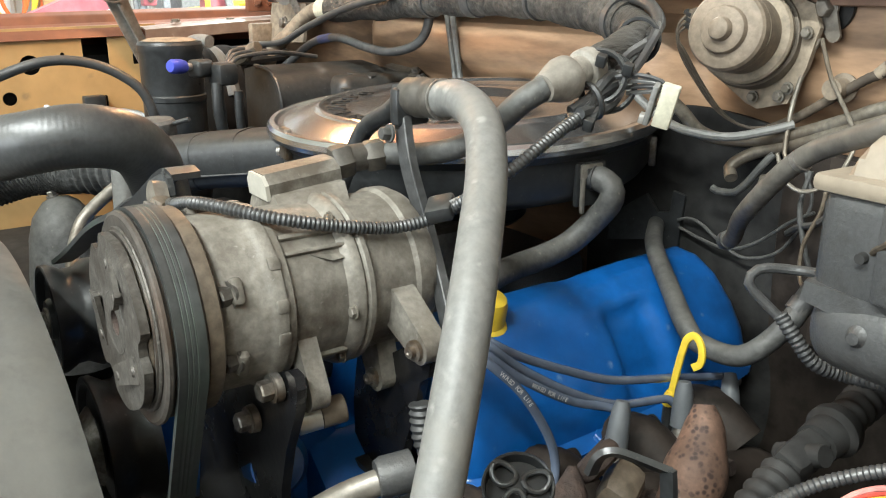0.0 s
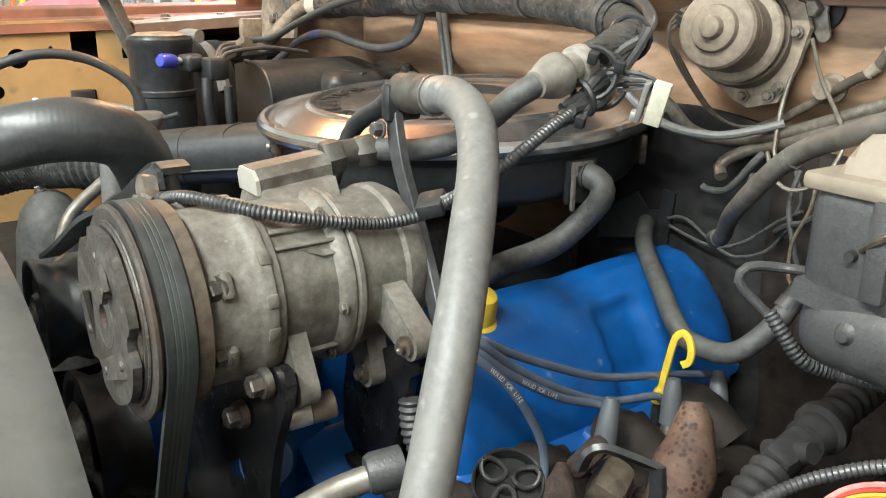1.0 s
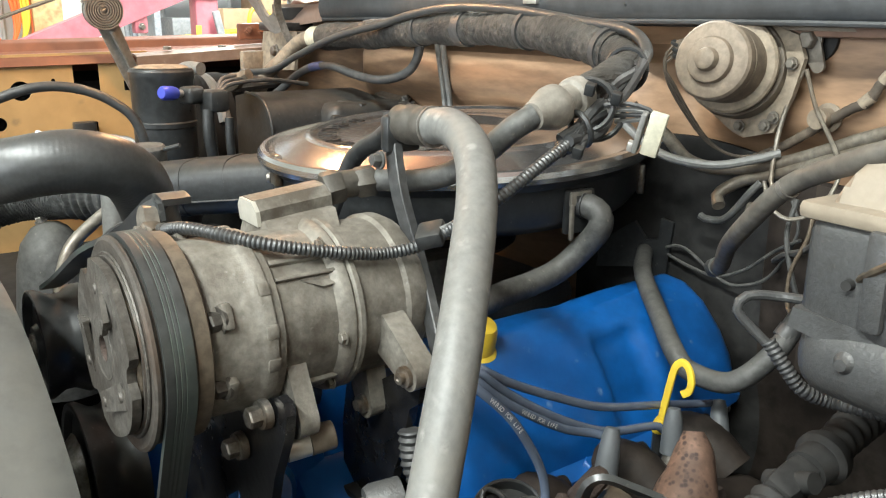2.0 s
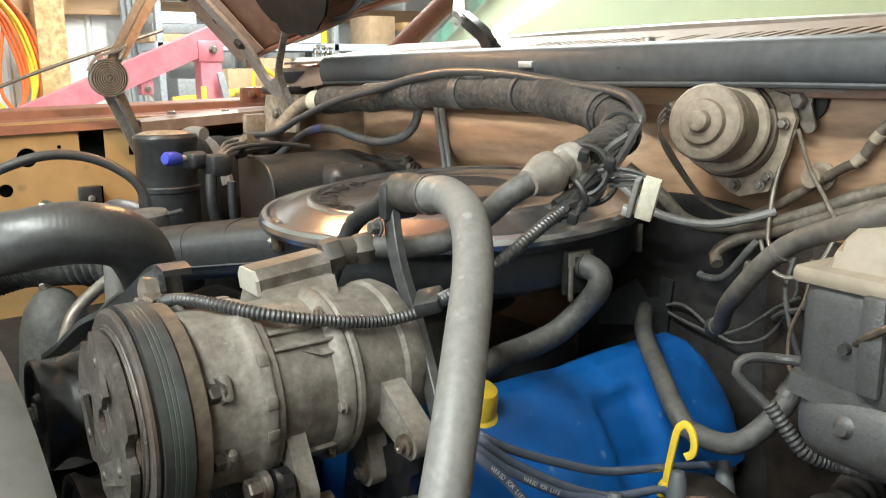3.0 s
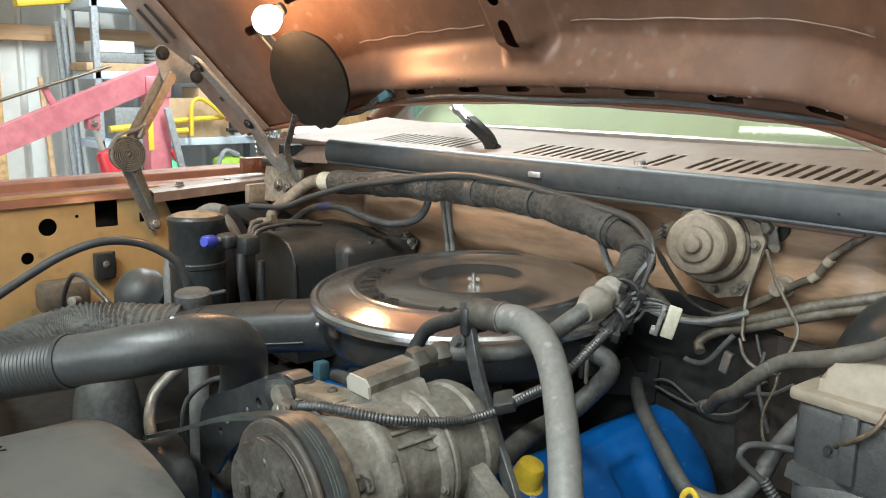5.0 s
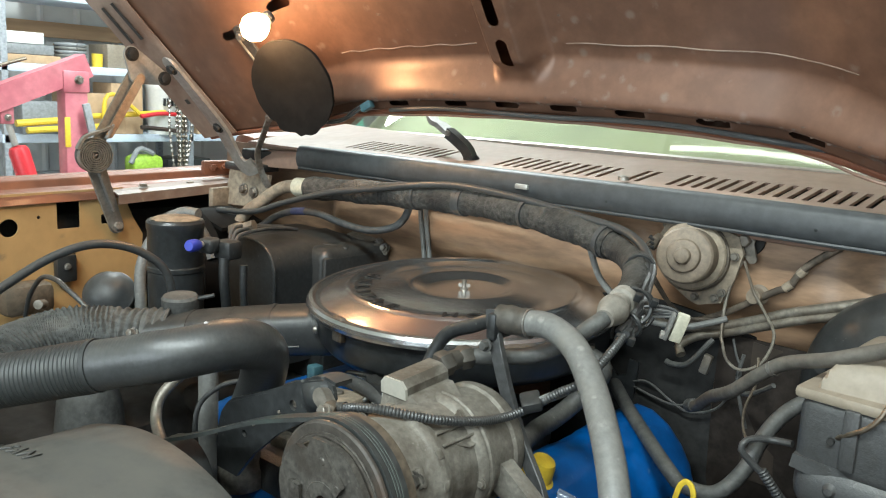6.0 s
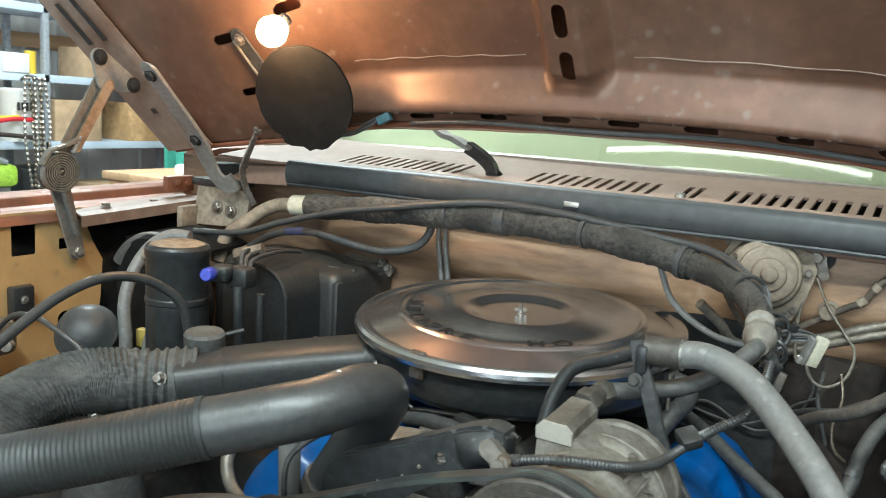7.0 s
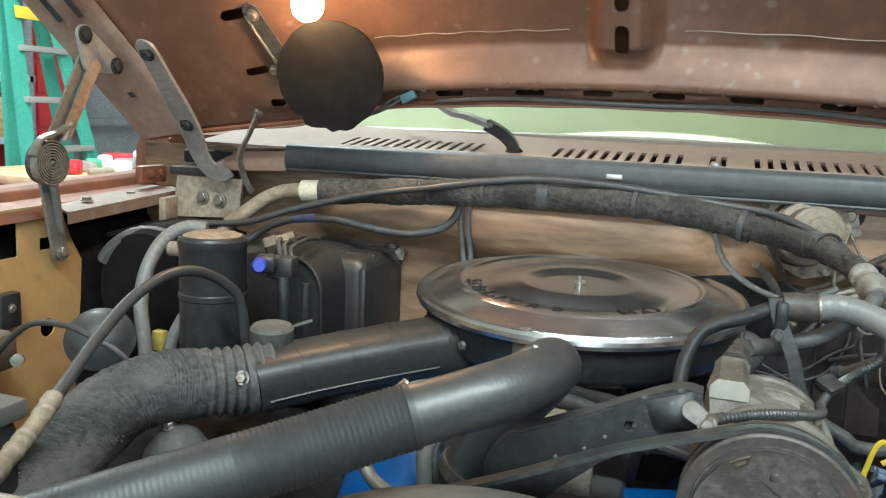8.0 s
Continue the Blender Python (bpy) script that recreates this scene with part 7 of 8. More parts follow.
part("end_ring", lathe([(0.0335, 0.046), (0.0405, 0.0475), (0.0425, 0.050), (0.0425, 0.0535), (0.040, 0.056), (0.039, 0.066), (0, 0.066)], MC, MA, 48), DUSTY_TAN, wm, "flanged end ring")
part("gear_case", lathe([(0.030, 0.060), (0.044, 0.062), (0.046, 0.068), (0.046, 0.088), (0, 0.088)], MC, MA, 40), COIL_DUST, wm)
part("mount_plate", plate([(0.244, 1.016), (0.256, 1.012), (0.286, 1.020), (0.300, 1.052), (0.308, 1.086), (0.300, 1.106), (0.276, 1.114), (0.205, 1.112), (0.196, 1.096), (0.200, 1.048), (0.214, 1.034)], (0, 0.690, 0), (0, -1, 0), 0.006), DUSTY_TAN, wm, "dusty bolted mounting plate")
for a, b in ((0.253, 1.023), (0.279, 1.026), (0.287, 1.034), (0.299, 1.082)):
    part("mount_screw", hexbolt((a, 0.6835, b), (0, -1, 0), 0.0042, 0.005), HINGE, wm)
for k in range(2):
    m0 = axis_frame(MC + Vector(MA) * 0.034, MA)
    part("scuff", sweep([m0 @ Vector((0.0341 * math.cos(w), 0.0341 * math.sin(w), 0.009 * k)) for w in [radians(-28 + 6 * q + 8 * k) for q in range(8)]], 0.0007, 6), STEEL, can, "bare scuffed streak")
plug = part("plug", block((0.213, 0.642, 1.092), (0.010, 0.018, 0.018), 0.002, (10, 25, 10)), COIL_DUST, wm, "dusty plug with dark slots")
for k in range(3):
    part("slot", block((0.2115, 0.6345, 1.0868 + 0.0052 * k), (0.008, 0.006, 0.0036), 0.0005, (10, 25, 10)), DARK, plug)
for k in range(3):
    part("lead", sweep([(0.211, 0.632, 1.095 - 0.005 * k), (0.205, 0.628, 1.084 - 0.004 * k), (0.206 + 0.003 * k, 0.634, 1.062), (0.217 + 0.003 * k, 0.648, 1.034), (0.232 + 0.002 * k, 0.664, 1.008), (0.255, 0.676, 0.996), (0.285, 0.686, 0.996 + 0.002 * k)], 0.0014, 6), LOOM_DUST, wm)
stud = thing("firewall_stud", "rusty firewall stud with black washer", "bolt", (0.307, 0.70, 1.095))
part("washer", lathe([(0, 0), (0.020, 0), (0.020, 0.004), (0, 0.004)], (0.305, 0.710, 1.102), (0, -1, 0), 20), DARK, stud)
part("nut", hexbolt((0.305, 0.700, 1.102), (0, -1, 0), 0.008, 0.012), HINGE, stud)
part("lug", plate(capsule2((0, 0), (0.010, -0.020), 0.010, 0.006), (0.305, 0.698, 1.100), (0, -1, 0), 0.003), HINGE, stud)
s2 = thing("firewall_stud", "grimy tan stud through the firewall", "bolt", (0.322, 0.70, 1.03))
part("shank", lathe([(0.012, 0), (0.013, 0.004), (0.009, 0.006), (0.009, 0.022), (0, 0.023)], (0.325, 0.710, 1.036), (0, -1, 0), 18), DUSTY_TAN, s2)
tb = thing("firewall_trim_bracket", "painted metal tab below the cowl", "bracket", (0.33, 0.70, 1.115))
part("tab", block((0.345, 0.700, 1.112), (0.13, 0.012, 0.016), 0.004), COWL_PAINT, tb)
part("tab", block((0.215, 0.700, 1.110), (0.045, 0.012, 0.014), 0.004), HINGE, tb)

mc = thing("brake_reservoir", "black cast brake reservoir with dusty cream lid", "reservoir", (0.535, 0.50, 0.90))
part("lid_flange", block((0.538, 0.512, 1.016), (0.138, 0.164, 0.011), 0.004, (0, 0, -4)), CREAM, mc, "dusty cream lid flange")
part("lid", surface(lambda u, v: (lambda a, b: (0.541 + 0.061 * a, 0.516 + 0.074 * b, 1.019 + 0.036 * (1 - max(abs(a), abs(b)) ** 9) * (1 - 0.12 * (a * a + b * b))))(2 * u - 1, 2 * v - 1), 36, 36), CREAM, mc, "dusty cream plastic lid")
body_mc = part("body", block((0.538, 0.511, 0.980), (0.130, 0.158, 0.070), 0.012, (0, 0, -4), segs=3), BLACK_IRON, mc, "black cast-iron body")
part("casting_rib", block((0.515, 0.4315, 0.985), (0.014, 0.006, 0.056), 0.003, (0, 0, -4)), BLACK_IRON, body_mc)
part("waist", plate([(-0.070, 0.008), (-0.020, 0.004), (0.060, -0.012), (0.066, -0.020), (0.050, -0.024), (-0.040, -0.010), (-0.072, -0.004)], (0.536, 0.505, 0.951), (0.06, -1, 0), 0.138), BLACK_IRON, mc, "flared casting rib")
part("bowl", block((0.533, 0.504, 0.932), (0.122, 0.152, 0.052), 0.022, (0, 0, -4), segs=5), BLACK_IRON, mc)
part("bore_plug", lathe([(0, 0), (0.0035, 0.0004), (0.0045, 0.003), (0.007, 0.005), (0.007, 0.008), (0, 0.008)], (0.505, 0.4255, 0.936), (0.03, 1, 0), 16), BLACK_IRON, mc)
part("bail_wire", sweep([(0.500, 0.440, 0.980), (0.512, 0.430, 0.990), (0.530, 0.426, 1.004), (0.540, 0.430, 1.022), (0.540, 0.455, 1.047), (0.536, 0.51, 1.053), (0.532, 0.58, 1.045)], 0.0024, 8), RUST_PIPE, mc, "steel bail wire")
part("wire_eye", lathe([(0.003, 0), (0.0036, 0.003), (0.003, 0.010), (0, 0.010)], (0.500, 0.440, 0.980), (0, -1, 0), 14), DARK, mc)
bo = thing("brake_booster", "dark grey round brake booster on firewall", "booster", (0.52, 0.70, 0.95))
part("shell", lathe([(0.03, 0), (0.06, 0.004), (0.10, 0.020), (0.118, 0.040), (0.122, 0.055), (0.122, 0.070), (0.10, 0.085), (0, 0.085)], (0.515, 0.625, 0.955), (0.02, 1, 0.02), 56), BLACK_PAINT, bo)
part("check_valve", lathe([(0.012, 0), (0.012, 0.012), (0.008, 0.016), (0.007, 0.03), (0, 0.03)], (0.44, 0.650, 0.985), (-0.3, -0.9, 0.1), 16), PLASTIC, bo)

sg = thing("steering_shaft", "greasy grey steering shaft joint low in bay", "steering", (0.455, 0.5, 0.80))
part("shaft", sweep([(0.470, 0.66, 0.850), (0.474, 0.60, 0.843), (0.478, 0.55, 0.836)], 0.012, 20), DARK, sg)
part("boot", sweep([(0.476, 0.560, 0.838), (0.478, 0.530, 0.833), (0.480, 0.505, 0.828)], lambda s, run: 0.0150 + 0.0007 * math.sin(run / 0.010 * 2 * math.pi) - 0.003 * s, 24, 0.0012), DARK, sg, "ribbed rubber joint boot")
part("collar", lathe([(0.010, 0), (0.017, 0.001), (0.0185, 0.005), (0.0185, 0.011), (0.015, 0.015), (0.014, 0.03), (0, 0.03)], (0.480, 0.508, 0.828), (0.03, -1, -0.12), 32), DARK, sg)
part("joint_yoke", block((0.480, 0.462, 0.820), (0.022, 0.040, 0.026), 0.007, (10, 20, 5)), DARK, sg)
part("joint_cross", lathe([(0, -0.018), (0.007, -0.018), (0.0075, -0.014), (0.0075, 0.014), (0.007, 0.018), (0, 0.018)], (0.481, 0.462, 0.823), (0.9, -0.1, 0.4), 16), DARK, sg)
part("lower_shaft", sweep([(0.480, 0.445, 0.815), (0.482, 0.41, 0.80), (0.485, 0.36, 0.77)], lambda s, run: 0.013 + 0.001 * math.sin(run / 0.010 * 2 * math.pi), 18, 0.002), DARK, sg)
sg.location += Vector((-0.014, 0, 0.010))
part("gear_box", block((0.50, 0.33, 0.70), (0.12, 0.16, 0.16), 0.02, (0, 10, 0)), DARK, sg)
vb = thing("firewall_bracket", "black notched bracket behind the valve cover", "bracket", (0.135, 0.70, 0.88))
part("ear", plate([(-0.05, -0.03), (0.0, -0.02), (0.035, -0.03), (0.04, 0.035), (0.026, 0.038), (0.024, 0.015), (0.010, 0.012), (-0.005, 0.030), (-0.02, 0.02), (-0.045, 0.0)], (0.140, 0.688, 0.878), (0.2, -1, 0), 0.005), BLACK_PAINT, vb)
part("boss", lathe([(0.012, 0), (0.012, 0.02), (0, 0.021)], (0.10, 0.700, 0.862), (0.1, -1, 0), 16), BLACK_IRON, vb)
hc2 = thing("firewall_grommet", "grimy brown oval grommets in the firewall", "grommet", (0.29, 0.715, 0.87))
for gx, gz, gr in ((0.305, 0.893, 0.020), (0.335, 0.905, 0.017)):
    ring = [(gx + gr * math.cos(w), 0.706, gz + 0.016 * math.copysign(1, math.sin(w)) * (abs(math.sin(w)) > 0.02) + gr * math.sin(w)) for w in [2 * math.pi * k / 28 for k in range(29)]]
    part("rim", sweep(ring, 0.0042, 8, 0.004), RUST_PIPE, hc2)
    part("web", block((gx, 0.707, gz), (gr * 1.7, 0.006, gr * 2.6), 0.003), GRIME_BROWN, hc2)
    part("cross_rib", sweep([(gx - gr, 0.703, gz - 0.004), (gx, 0.701, gz - 0.002), (gx + gr, 0.703, gz - 0.006)], 0.002, 6), RUST_PIPE, hc2)

# ---- passenger side ----
cn2 = thing("accumulator", "black accumulator canister with dusty domed top", "canister", (-0.48, 0.388, 0.85))
part("shell", lathe([(0, -0.23), (0.040, -0.225), (0.043, -0.21), (0.043, -0.082), (0.0445, -0.080), (0.0445, -0.074), (0.043, -0.072), (0.043, -0.016), (0.0445, -0.013), (0.0445, -0.004), (0.042, 0.0), (0.039, -0.001), (0.034, 0.002), (0, 0.004)], (-0.480, 0.388, 1.047), (0, 0, 1), 56), BLACK_PAINT, cn2, "black steel shell", angle=30)
part("top_dust", lathe([(0, 0.0045), (0.030, 0.0035), (0.0375, 0.0005), (0.036, 0.0)], (-0.480, 0.388, 1.0475), (0, 0, 1), 40), DUSTY_TAN, cn2, "dust-covered top")

part("side_port", sweep([(-0.520, 0.388, 1.025), (-0.545, 0.388, 1.024)], 0.010, 14, straight=True), DUSTY_TAN, cn2)
sp = thing("service_port", "black pressure switch with blue cap", "fitting", (-0.40, 0.39, 1.0))
part("blue_cap", lathe([(0, -0.014), (0.007, -0.014), (0.0095, -0.010), (0.0095, 0.006), (0.008, 0.012), (0, 0.012)], (-0.400, 0.370, 1.019), (-0.45, 0.88, -0.08), 20), BLUE_CAP, sp, "blue plastic valve cap")
part("stem", lathe([(0.005, 0), (0.005, 0.012), (0, 0.012)], (-0.405, 0.380, 1.018), (-0.45, 0.88, -0.08), 12), RAW_ALU, sp)
part("switch_body", block((-0.412, 0.405, 1.014), (0.026, 0.028, 0.024), 0.006, (0, 0, 25), segs=3), PLASTIC, sp)
part("manifold", block((-0.402, 0.432, 1.006), (0.036, 0.030, 0.030), 0.006, (0, 0, 10)), PLASTIC, sp)
for k in range(3):
    part("fitting_wire", sweep([(-0.41 + 0.008 * k, 0.44, 1.018), (-0.425 + 0.010 * k, 0.46, 1.035 - 0.004 * k), (-0.445 + 0.016 * k, 0.52, 1.030), (-0.47 + 0.02 * k, 0.59, 1.020)], 0.0032, 8), RUBBER, sp)
part("hanging_lead", sweep([(-0.395, 0.42, 0.995), (-0.392, 0.418, 0.96), (-0.395, 0.424, 0.92), (-0.40, 0.43, 0.86)], 0.008, 12), PLASTIC, sp)
part("hanging_lead", sweep([(-0.372, 0.44, 0.985), (-0.372, 0.44, 0.94), (-0.376, 0.45, 0.87)], 0.006, 12), PLASTIC, sp)
part("hex_fitting", lathe([(0.011, 0), (0.0135, 0.003), (0.0135, 0.018), (0.010, 0.022), (0.009, 0.045), (0, 0.045)], (-0.455, 0.475, 1.022), (0.7, 0.3, 0.3), 6), COIL_DUST, sp)

hv = thing("heater_box", "black plastic heater box on firewall", "heater box", (-0.48, 0.68, 0.75))


part("case", block((-0.4875, 0.668, 0.865), (0.270, 0.160, 0.260), 0.020, segs=4), PLASTIC, hv)
part("flange", block((-0.358, 0.664, 0.868), (0.012, 0.150, 0.225), 0.004), PLASTIC, hv)
part("cover_clip", plate([(-0.034, -0.010), (0.012, -0.012), (0.016, 0.004), (0.004, 0.010), (-0.030, 0.002)], (-0.358, 0.728, 0.984), (0.1, -0.9, 0.45), 0.003), HINGE, hv, "bare metal clip on the corner")
part("clip_bolt", hexbolt((-0.352, 0.724, 0.985), (0.1, -0.9, 0.45), 0.006, 0.006), STEEL, hv)
part("evaporator_cover", plate([(-0.515, 0.80), (-0.384, 0.80), (-0.384, 0.960), (-0.386, 0.976), (-0.392, 0.988), (-0.402, 0.997), (-0.420, 1.003), (-0.47, 1.008), (-0.515, 1.000)], (0, 0.600, 0), (0, -1, 0), 0.18), PLASTIC, hv, "rounded evaporator cover")
part("cover_rim", sweep([(-0.384, 0.5085, 0.82), (-0.384, 0.5085, 0.945), (-0.387, 0.5085, 0.970), (-0.394, 0.5085, 0.985), (-0.408, 0.5085, 0.998), (-0.430, 0.5085, 1.006), (-0.47, 0.5085, 1.008)], 0.003, 8, 0.005), PLASTIC, hv)
part("top_ledge", block((-0.415, 0.628, 0.993), (0.115, 0.018, 0.010), 0.003, (0, 4, 22)), PLASTIC, hv)
part("corner_bracket", plate([(-0.065, -0.010), (0.012, -0.014), (0.018, 0.0), (0.010, 0.012), (-0.065, 0.008)], (-0.372, 0.722, 0.994), (0.1, -0.25, 1), 0.004, [circle2(0.002, 0, 0.006, 12)]), HINGE, hv, "dusty corner bracket")
part("bracket_screw", hexbolt((-0.362, 0.722, 0.996), (0.1, -0.25, 1), 0.006, 0.006), STEEL, hv)
bl = thing("blower_housing", "black scroll blower housing with grey fan inside", "blower", (-0.66, 0.56, 0.82))
part("scroll", lathe([(0.075, 0.0), (0.100, 0.002), (0.106, 0.010), (0.106, 0.05), (0, 0.05)], (-0.672, 0.500, 0.918), (0.12, 1, 0.05), 56), SOOT, bl)
part("motor_plate", lathe([(0, 0.012), (0.03, 0.004), (0.034, 0.012), (0.075, 0.016), (0.078, 0.03), (0, 0.03)], (-0.672, 0.500, 0.925), (0.12, 1, 0.05), 40), RUBBER_DUSTY, bl)
part("fan_rim", sweep([(-0.672 + 0.105 * math.cos(a), 0.515, 0.918 + 0.098 * math.sin(a)) for a in [radians(20 + 10 * k) for k in range(14)]], 0.012, 10), PLASTIC_GREY, bl)
part("upper_duct", surface(lambda u, v: (-0.78 + 0.20 * u, 0.54 + 0.09 * v, 1.005 + 0.015 * math.sin(math.pi * u) + 0.006 * v), 16, 8, 0.006), SOOT, bl)
ba = thing("vacuum_ball", "dull grey round vacuum reservoir ball", "reservoir", (-0.64, 0.36, 0.86))
part("ball", lathe([(0.0, -0.045), (0.020, -0.041), (0.036, -0.027), (0.043, -0.008), (0.044, 0.0), (0.046, 0.001), (0.046, 0.005), (0.043, 0.008), (0.036, 0.025), (0.022, 0.037), (0, 0.042)], (-0.635, 0.355, 0.895), (0.4, -0.6, 0.6), 36), SEAL, ba)
sl = thing("starter_relay", "brown starter relay on the fender", "relay", (-0.72, 0.22, 0.85))
part("base", block((-0.745, 0.262, 0.885), (0.05, 0.085, 0.055), 0.014), COIL_DUST, sl)
part("stud", lathe([(0.008, 0), (0.008, 0.02), (0, 0.021)], (-0.688, 0.268, 0.885), (0.6, -0.7, 0.2), 12), HINGE, sl)
part("mount", block((-0.792, 0.352, 0.918), (0.018, 0.036, 0.050), 0.003), BLACK_PAINT, sl)
part("mount_screw", hexbolt((-0.783, 0.352, 0.922), (1, -0.2, 0), 0.005, 0.005), STEEL, sl)
yc = thing("yellow_plug", "small dirty yellow wiring plug", "connector", (-0.585, 0.42, 0.875))
part("plug", block((-0.588, 0.418, 0.885), (0.018, 0.014, 0.028), 0.002), mat("dirty_yellow_plastic", (0.42, 0.33, 0.08), 0.6), yc)
bt = thing("battery", "grey-topped black battery by the fender", "battery", (-0.535, -0.10, 0.77))
part("case", block((-0.535, -0.10, 0.86), (0.26, 0.19, 0.18), 0.01), PLASTIC, bt)
part("top", block((-0.535, -0.10, 0.958), (0.27, 0.20, 0.018), 0.004), PLASTIC_GREY, bt, "dusty grey top")
cr = thing("radiator_tie_bar", "dusty beige tie bar over the radiator", "bar", (-0.33, -0.12, 0.93))
part("bar", sweep([(-0.55, -0.20, 0.945), (-0.42, -0.155, 0.948), (-0.30, -0.13, 0.949), (-0.235, -0.135, 0.945), (-0.16, -0.16, 0.93)], 0.0085, 12), CREAM, cr)
cs = thing("coolant_stub", "grey rubber cone under the flexible duct", "hose", (-0.40, 0.2, 0.83))
part("cone", lathe([(0.060, -0.15), (0.052, -0.06), (0.043, 0.02), (0.036, 0.045), (0.022, 0.064), (0.012, 0.070), (0, 0.072)], (-0.402, 0.205, 0.795), (0, 0, 1), 30), RUBBER_DUSTY, cs)
part("screw", hexbolt((-0.408, 0.198, 0.866), (0, -0.3, 1), 0.006, 0.008), STEEL, cs)
# plain black boxes, added to keep the low bay dark
dk = thing("low_bay_filler", "plain dark filler boxes low in the engine bay", "undertray", (-0.4, 0.3, 0.6), kind="stuff")
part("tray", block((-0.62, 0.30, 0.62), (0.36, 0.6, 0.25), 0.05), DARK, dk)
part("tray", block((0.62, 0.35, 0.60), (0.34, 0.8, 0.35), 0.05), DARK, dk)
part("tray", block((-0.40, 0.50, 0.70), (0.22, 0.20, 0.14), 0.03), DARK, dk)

# ---- the garage's contents ----
def engine_hoist():
    t = thing("engine_hoist", "faded red engine hoist with hydraulic jack", "engine hoist", (-3.3, 1.5, 0.0))
    part("post", block((-3.30, 1.535, 0.66), (0.09, 0.11, 1.16), 0.006, (0, 0, 0)), HOIST_PINK, t)
    part("post_head", block((-3.30, 1.535, 1.235), (0.105, 0.125, 0.10), 0.006), HOIST_PINK, t)
    part("stripe", block((-3.2535, 1.487, 1.0), (0.006, 0.026, 0.14), 0.001), YELLOW, t)
    bm = sweep([(-3.30, 1.60, 1.315), (-3.30, 0.70, 0.945), (-3.30, -0.30, 0.53)], 1.0, section=[(-0.045, -0.055), (0.045, -0.055), (0.045, 0.055), (-0.045, 0.055)], step=0.3)
    part("boom", bm, HOIST_PINK, t, "faded pinkish-red lifting boom")
    part("boom_stay", sweep([(-3.28, 1.32, 1.33), (-3.28, 0.7, 1.12), (-3.28, 0.1, 0.86)], 0.008, 8, 0.1), RUST_PIPE, t)
    part("stay_strut", block((-3.30, 1.05, 1.17), (0.02, 0.03, 0.14), 0.003, (25, 0, 0)), HOIST_PINK, t)
    part("pin", hexbolt((-3.247, 1.545, 1.245), (1, 0, 0), 0.016, 0.018), STEEL, t)
    part("jack_lug", block((-3.295, 1.225, 1.075), (0.06, 0.06, 0.08), 0.008), HOIST_PINK, t)
    part("lug_pin", hexbolt((-3.262, 1.225, 1.065), (1, 0, 0), 0.012, 0.014), STEEL, t)
    jack = part("jack", lathe([(0, 0), (0.042, 0.005), (0.045, 0.02), (0.045, 0.55), (0.036, 0.57), (0.02, 0.575), (0, 0.575)], (-3.29, 1.42, 0.38), (0, -0.27, 1), 24), HOIST_RED, t, "bright red hydraulic jack")
    part("ram", lathe([(0.014, 0), (0.014, 0.16), (0, 0.16)], (-3.29, 1.262, 0.94), (0, -0.27, 1), 14), RAW_ALU, jack)
    part("handle", block((-3.22, 1.60, 0.95), (0.02, 0.035, 0.38), 0.004, (12, 0, 0)), GREY_STUFF, t)
    part("base_leg", block((-2.9, 1.5, 0.06), (1.2, 0.08, 0.08), 0.005), HOIST_PINK, t)
    part("base_leg", block((-3.3, 0.9, 0.06), (0.08, 1.4, 0.08), 0.005), HOIST_PINK, t)


engine_hoist()


def shelf_unit():
    t = thing("shelf_unit", "pale blue metal storage shelves loaded with boxes", "shelves", (-4.75, 3.0, 0))
    for y in (1.72, 2.95, 4.22):
        for x in (-4.57, -4.98):
            part("upright", block((x, y, 1.1), (0.04, 0.04, 2.2), 0.003), SHELF_DARK, t)
    for z in (0.40, 0.875, 1.30, 1.73, 2.15):
        part("shelf", block((-4.775, 2.97, z), (0.45, 2.56, 0.05), 0.004), SHELF_PAINT, t, "pale blue steel shelf")


shelf_unit()


def box_at(y, z, w, d, h, m, label, name="box", turn=0, x=-4.72):
    t = thing(name, label, name.split("_")[-1], (x, y, z))
    part("carton", block((x, y, z + h / 2), (d, w, h), 0.006, (0, 0, turn)), m, t)
    if m is CARDBOARD:
        part("tape", block((x + d / 2 * 0.2, y, z + h + 0.001), (d * 0.7, 0.05, 0.002), 0, (0, 0, turn)), CREAM, t)
    return t


Z1, Z2, Z3 = 0.90, 1.325, 1.755
box_at(1.95, Z1, 0.26, 0.28, 0.20, GREY_STUFF, "grey tool case on shelf", "tool_case")
box_at(2.30, Z1, 0.34, 0.30, 0.26, CARDBOARD, "brown cardboard box behind yellow bars", "cardboard_box", 5)
box_at(2.50, Z1, 0.22, 0.26, 0.33, CARDBOARD, "tall brown cardboard box on shelf", "cardboard_box")
box_at(3.20, Z1, 0.34, 0.30, 0.27, CARDBOARD, "brown cardboard box on shelf", "cardboard_box", -4)
box_at(3.82, Z1, 0.44, 0.32, 0.27, OSB, "tan box with a round hole", "storage_box")
box_at(1.86, Z2, 0.40, 0.30, 0.05, CARDBOARD, "flat brown carton on shelf", "carton")
box_at(1.86, Z2 + 0.052, 0.34, 0.26, 0.06, GREY_STUFF, "grey case stacked on carton", "tool_case")
box_at(1.86, Z2 + 0.115, 0.24, 0.22, 0.07, WHITE_PAINT, "plain white paper box on shelf", "paper_box")
box_at(2.50, Z2, 0.26, 0.26, 0.15, CREAM, "cream plastic tub on shelf", "plastic_tub")
box_at(2.74, Z2, 0.17, 0.24, 0.12, WHITE_PAINT, "small white plastic bin", "plastic_bin", x=-4.66)
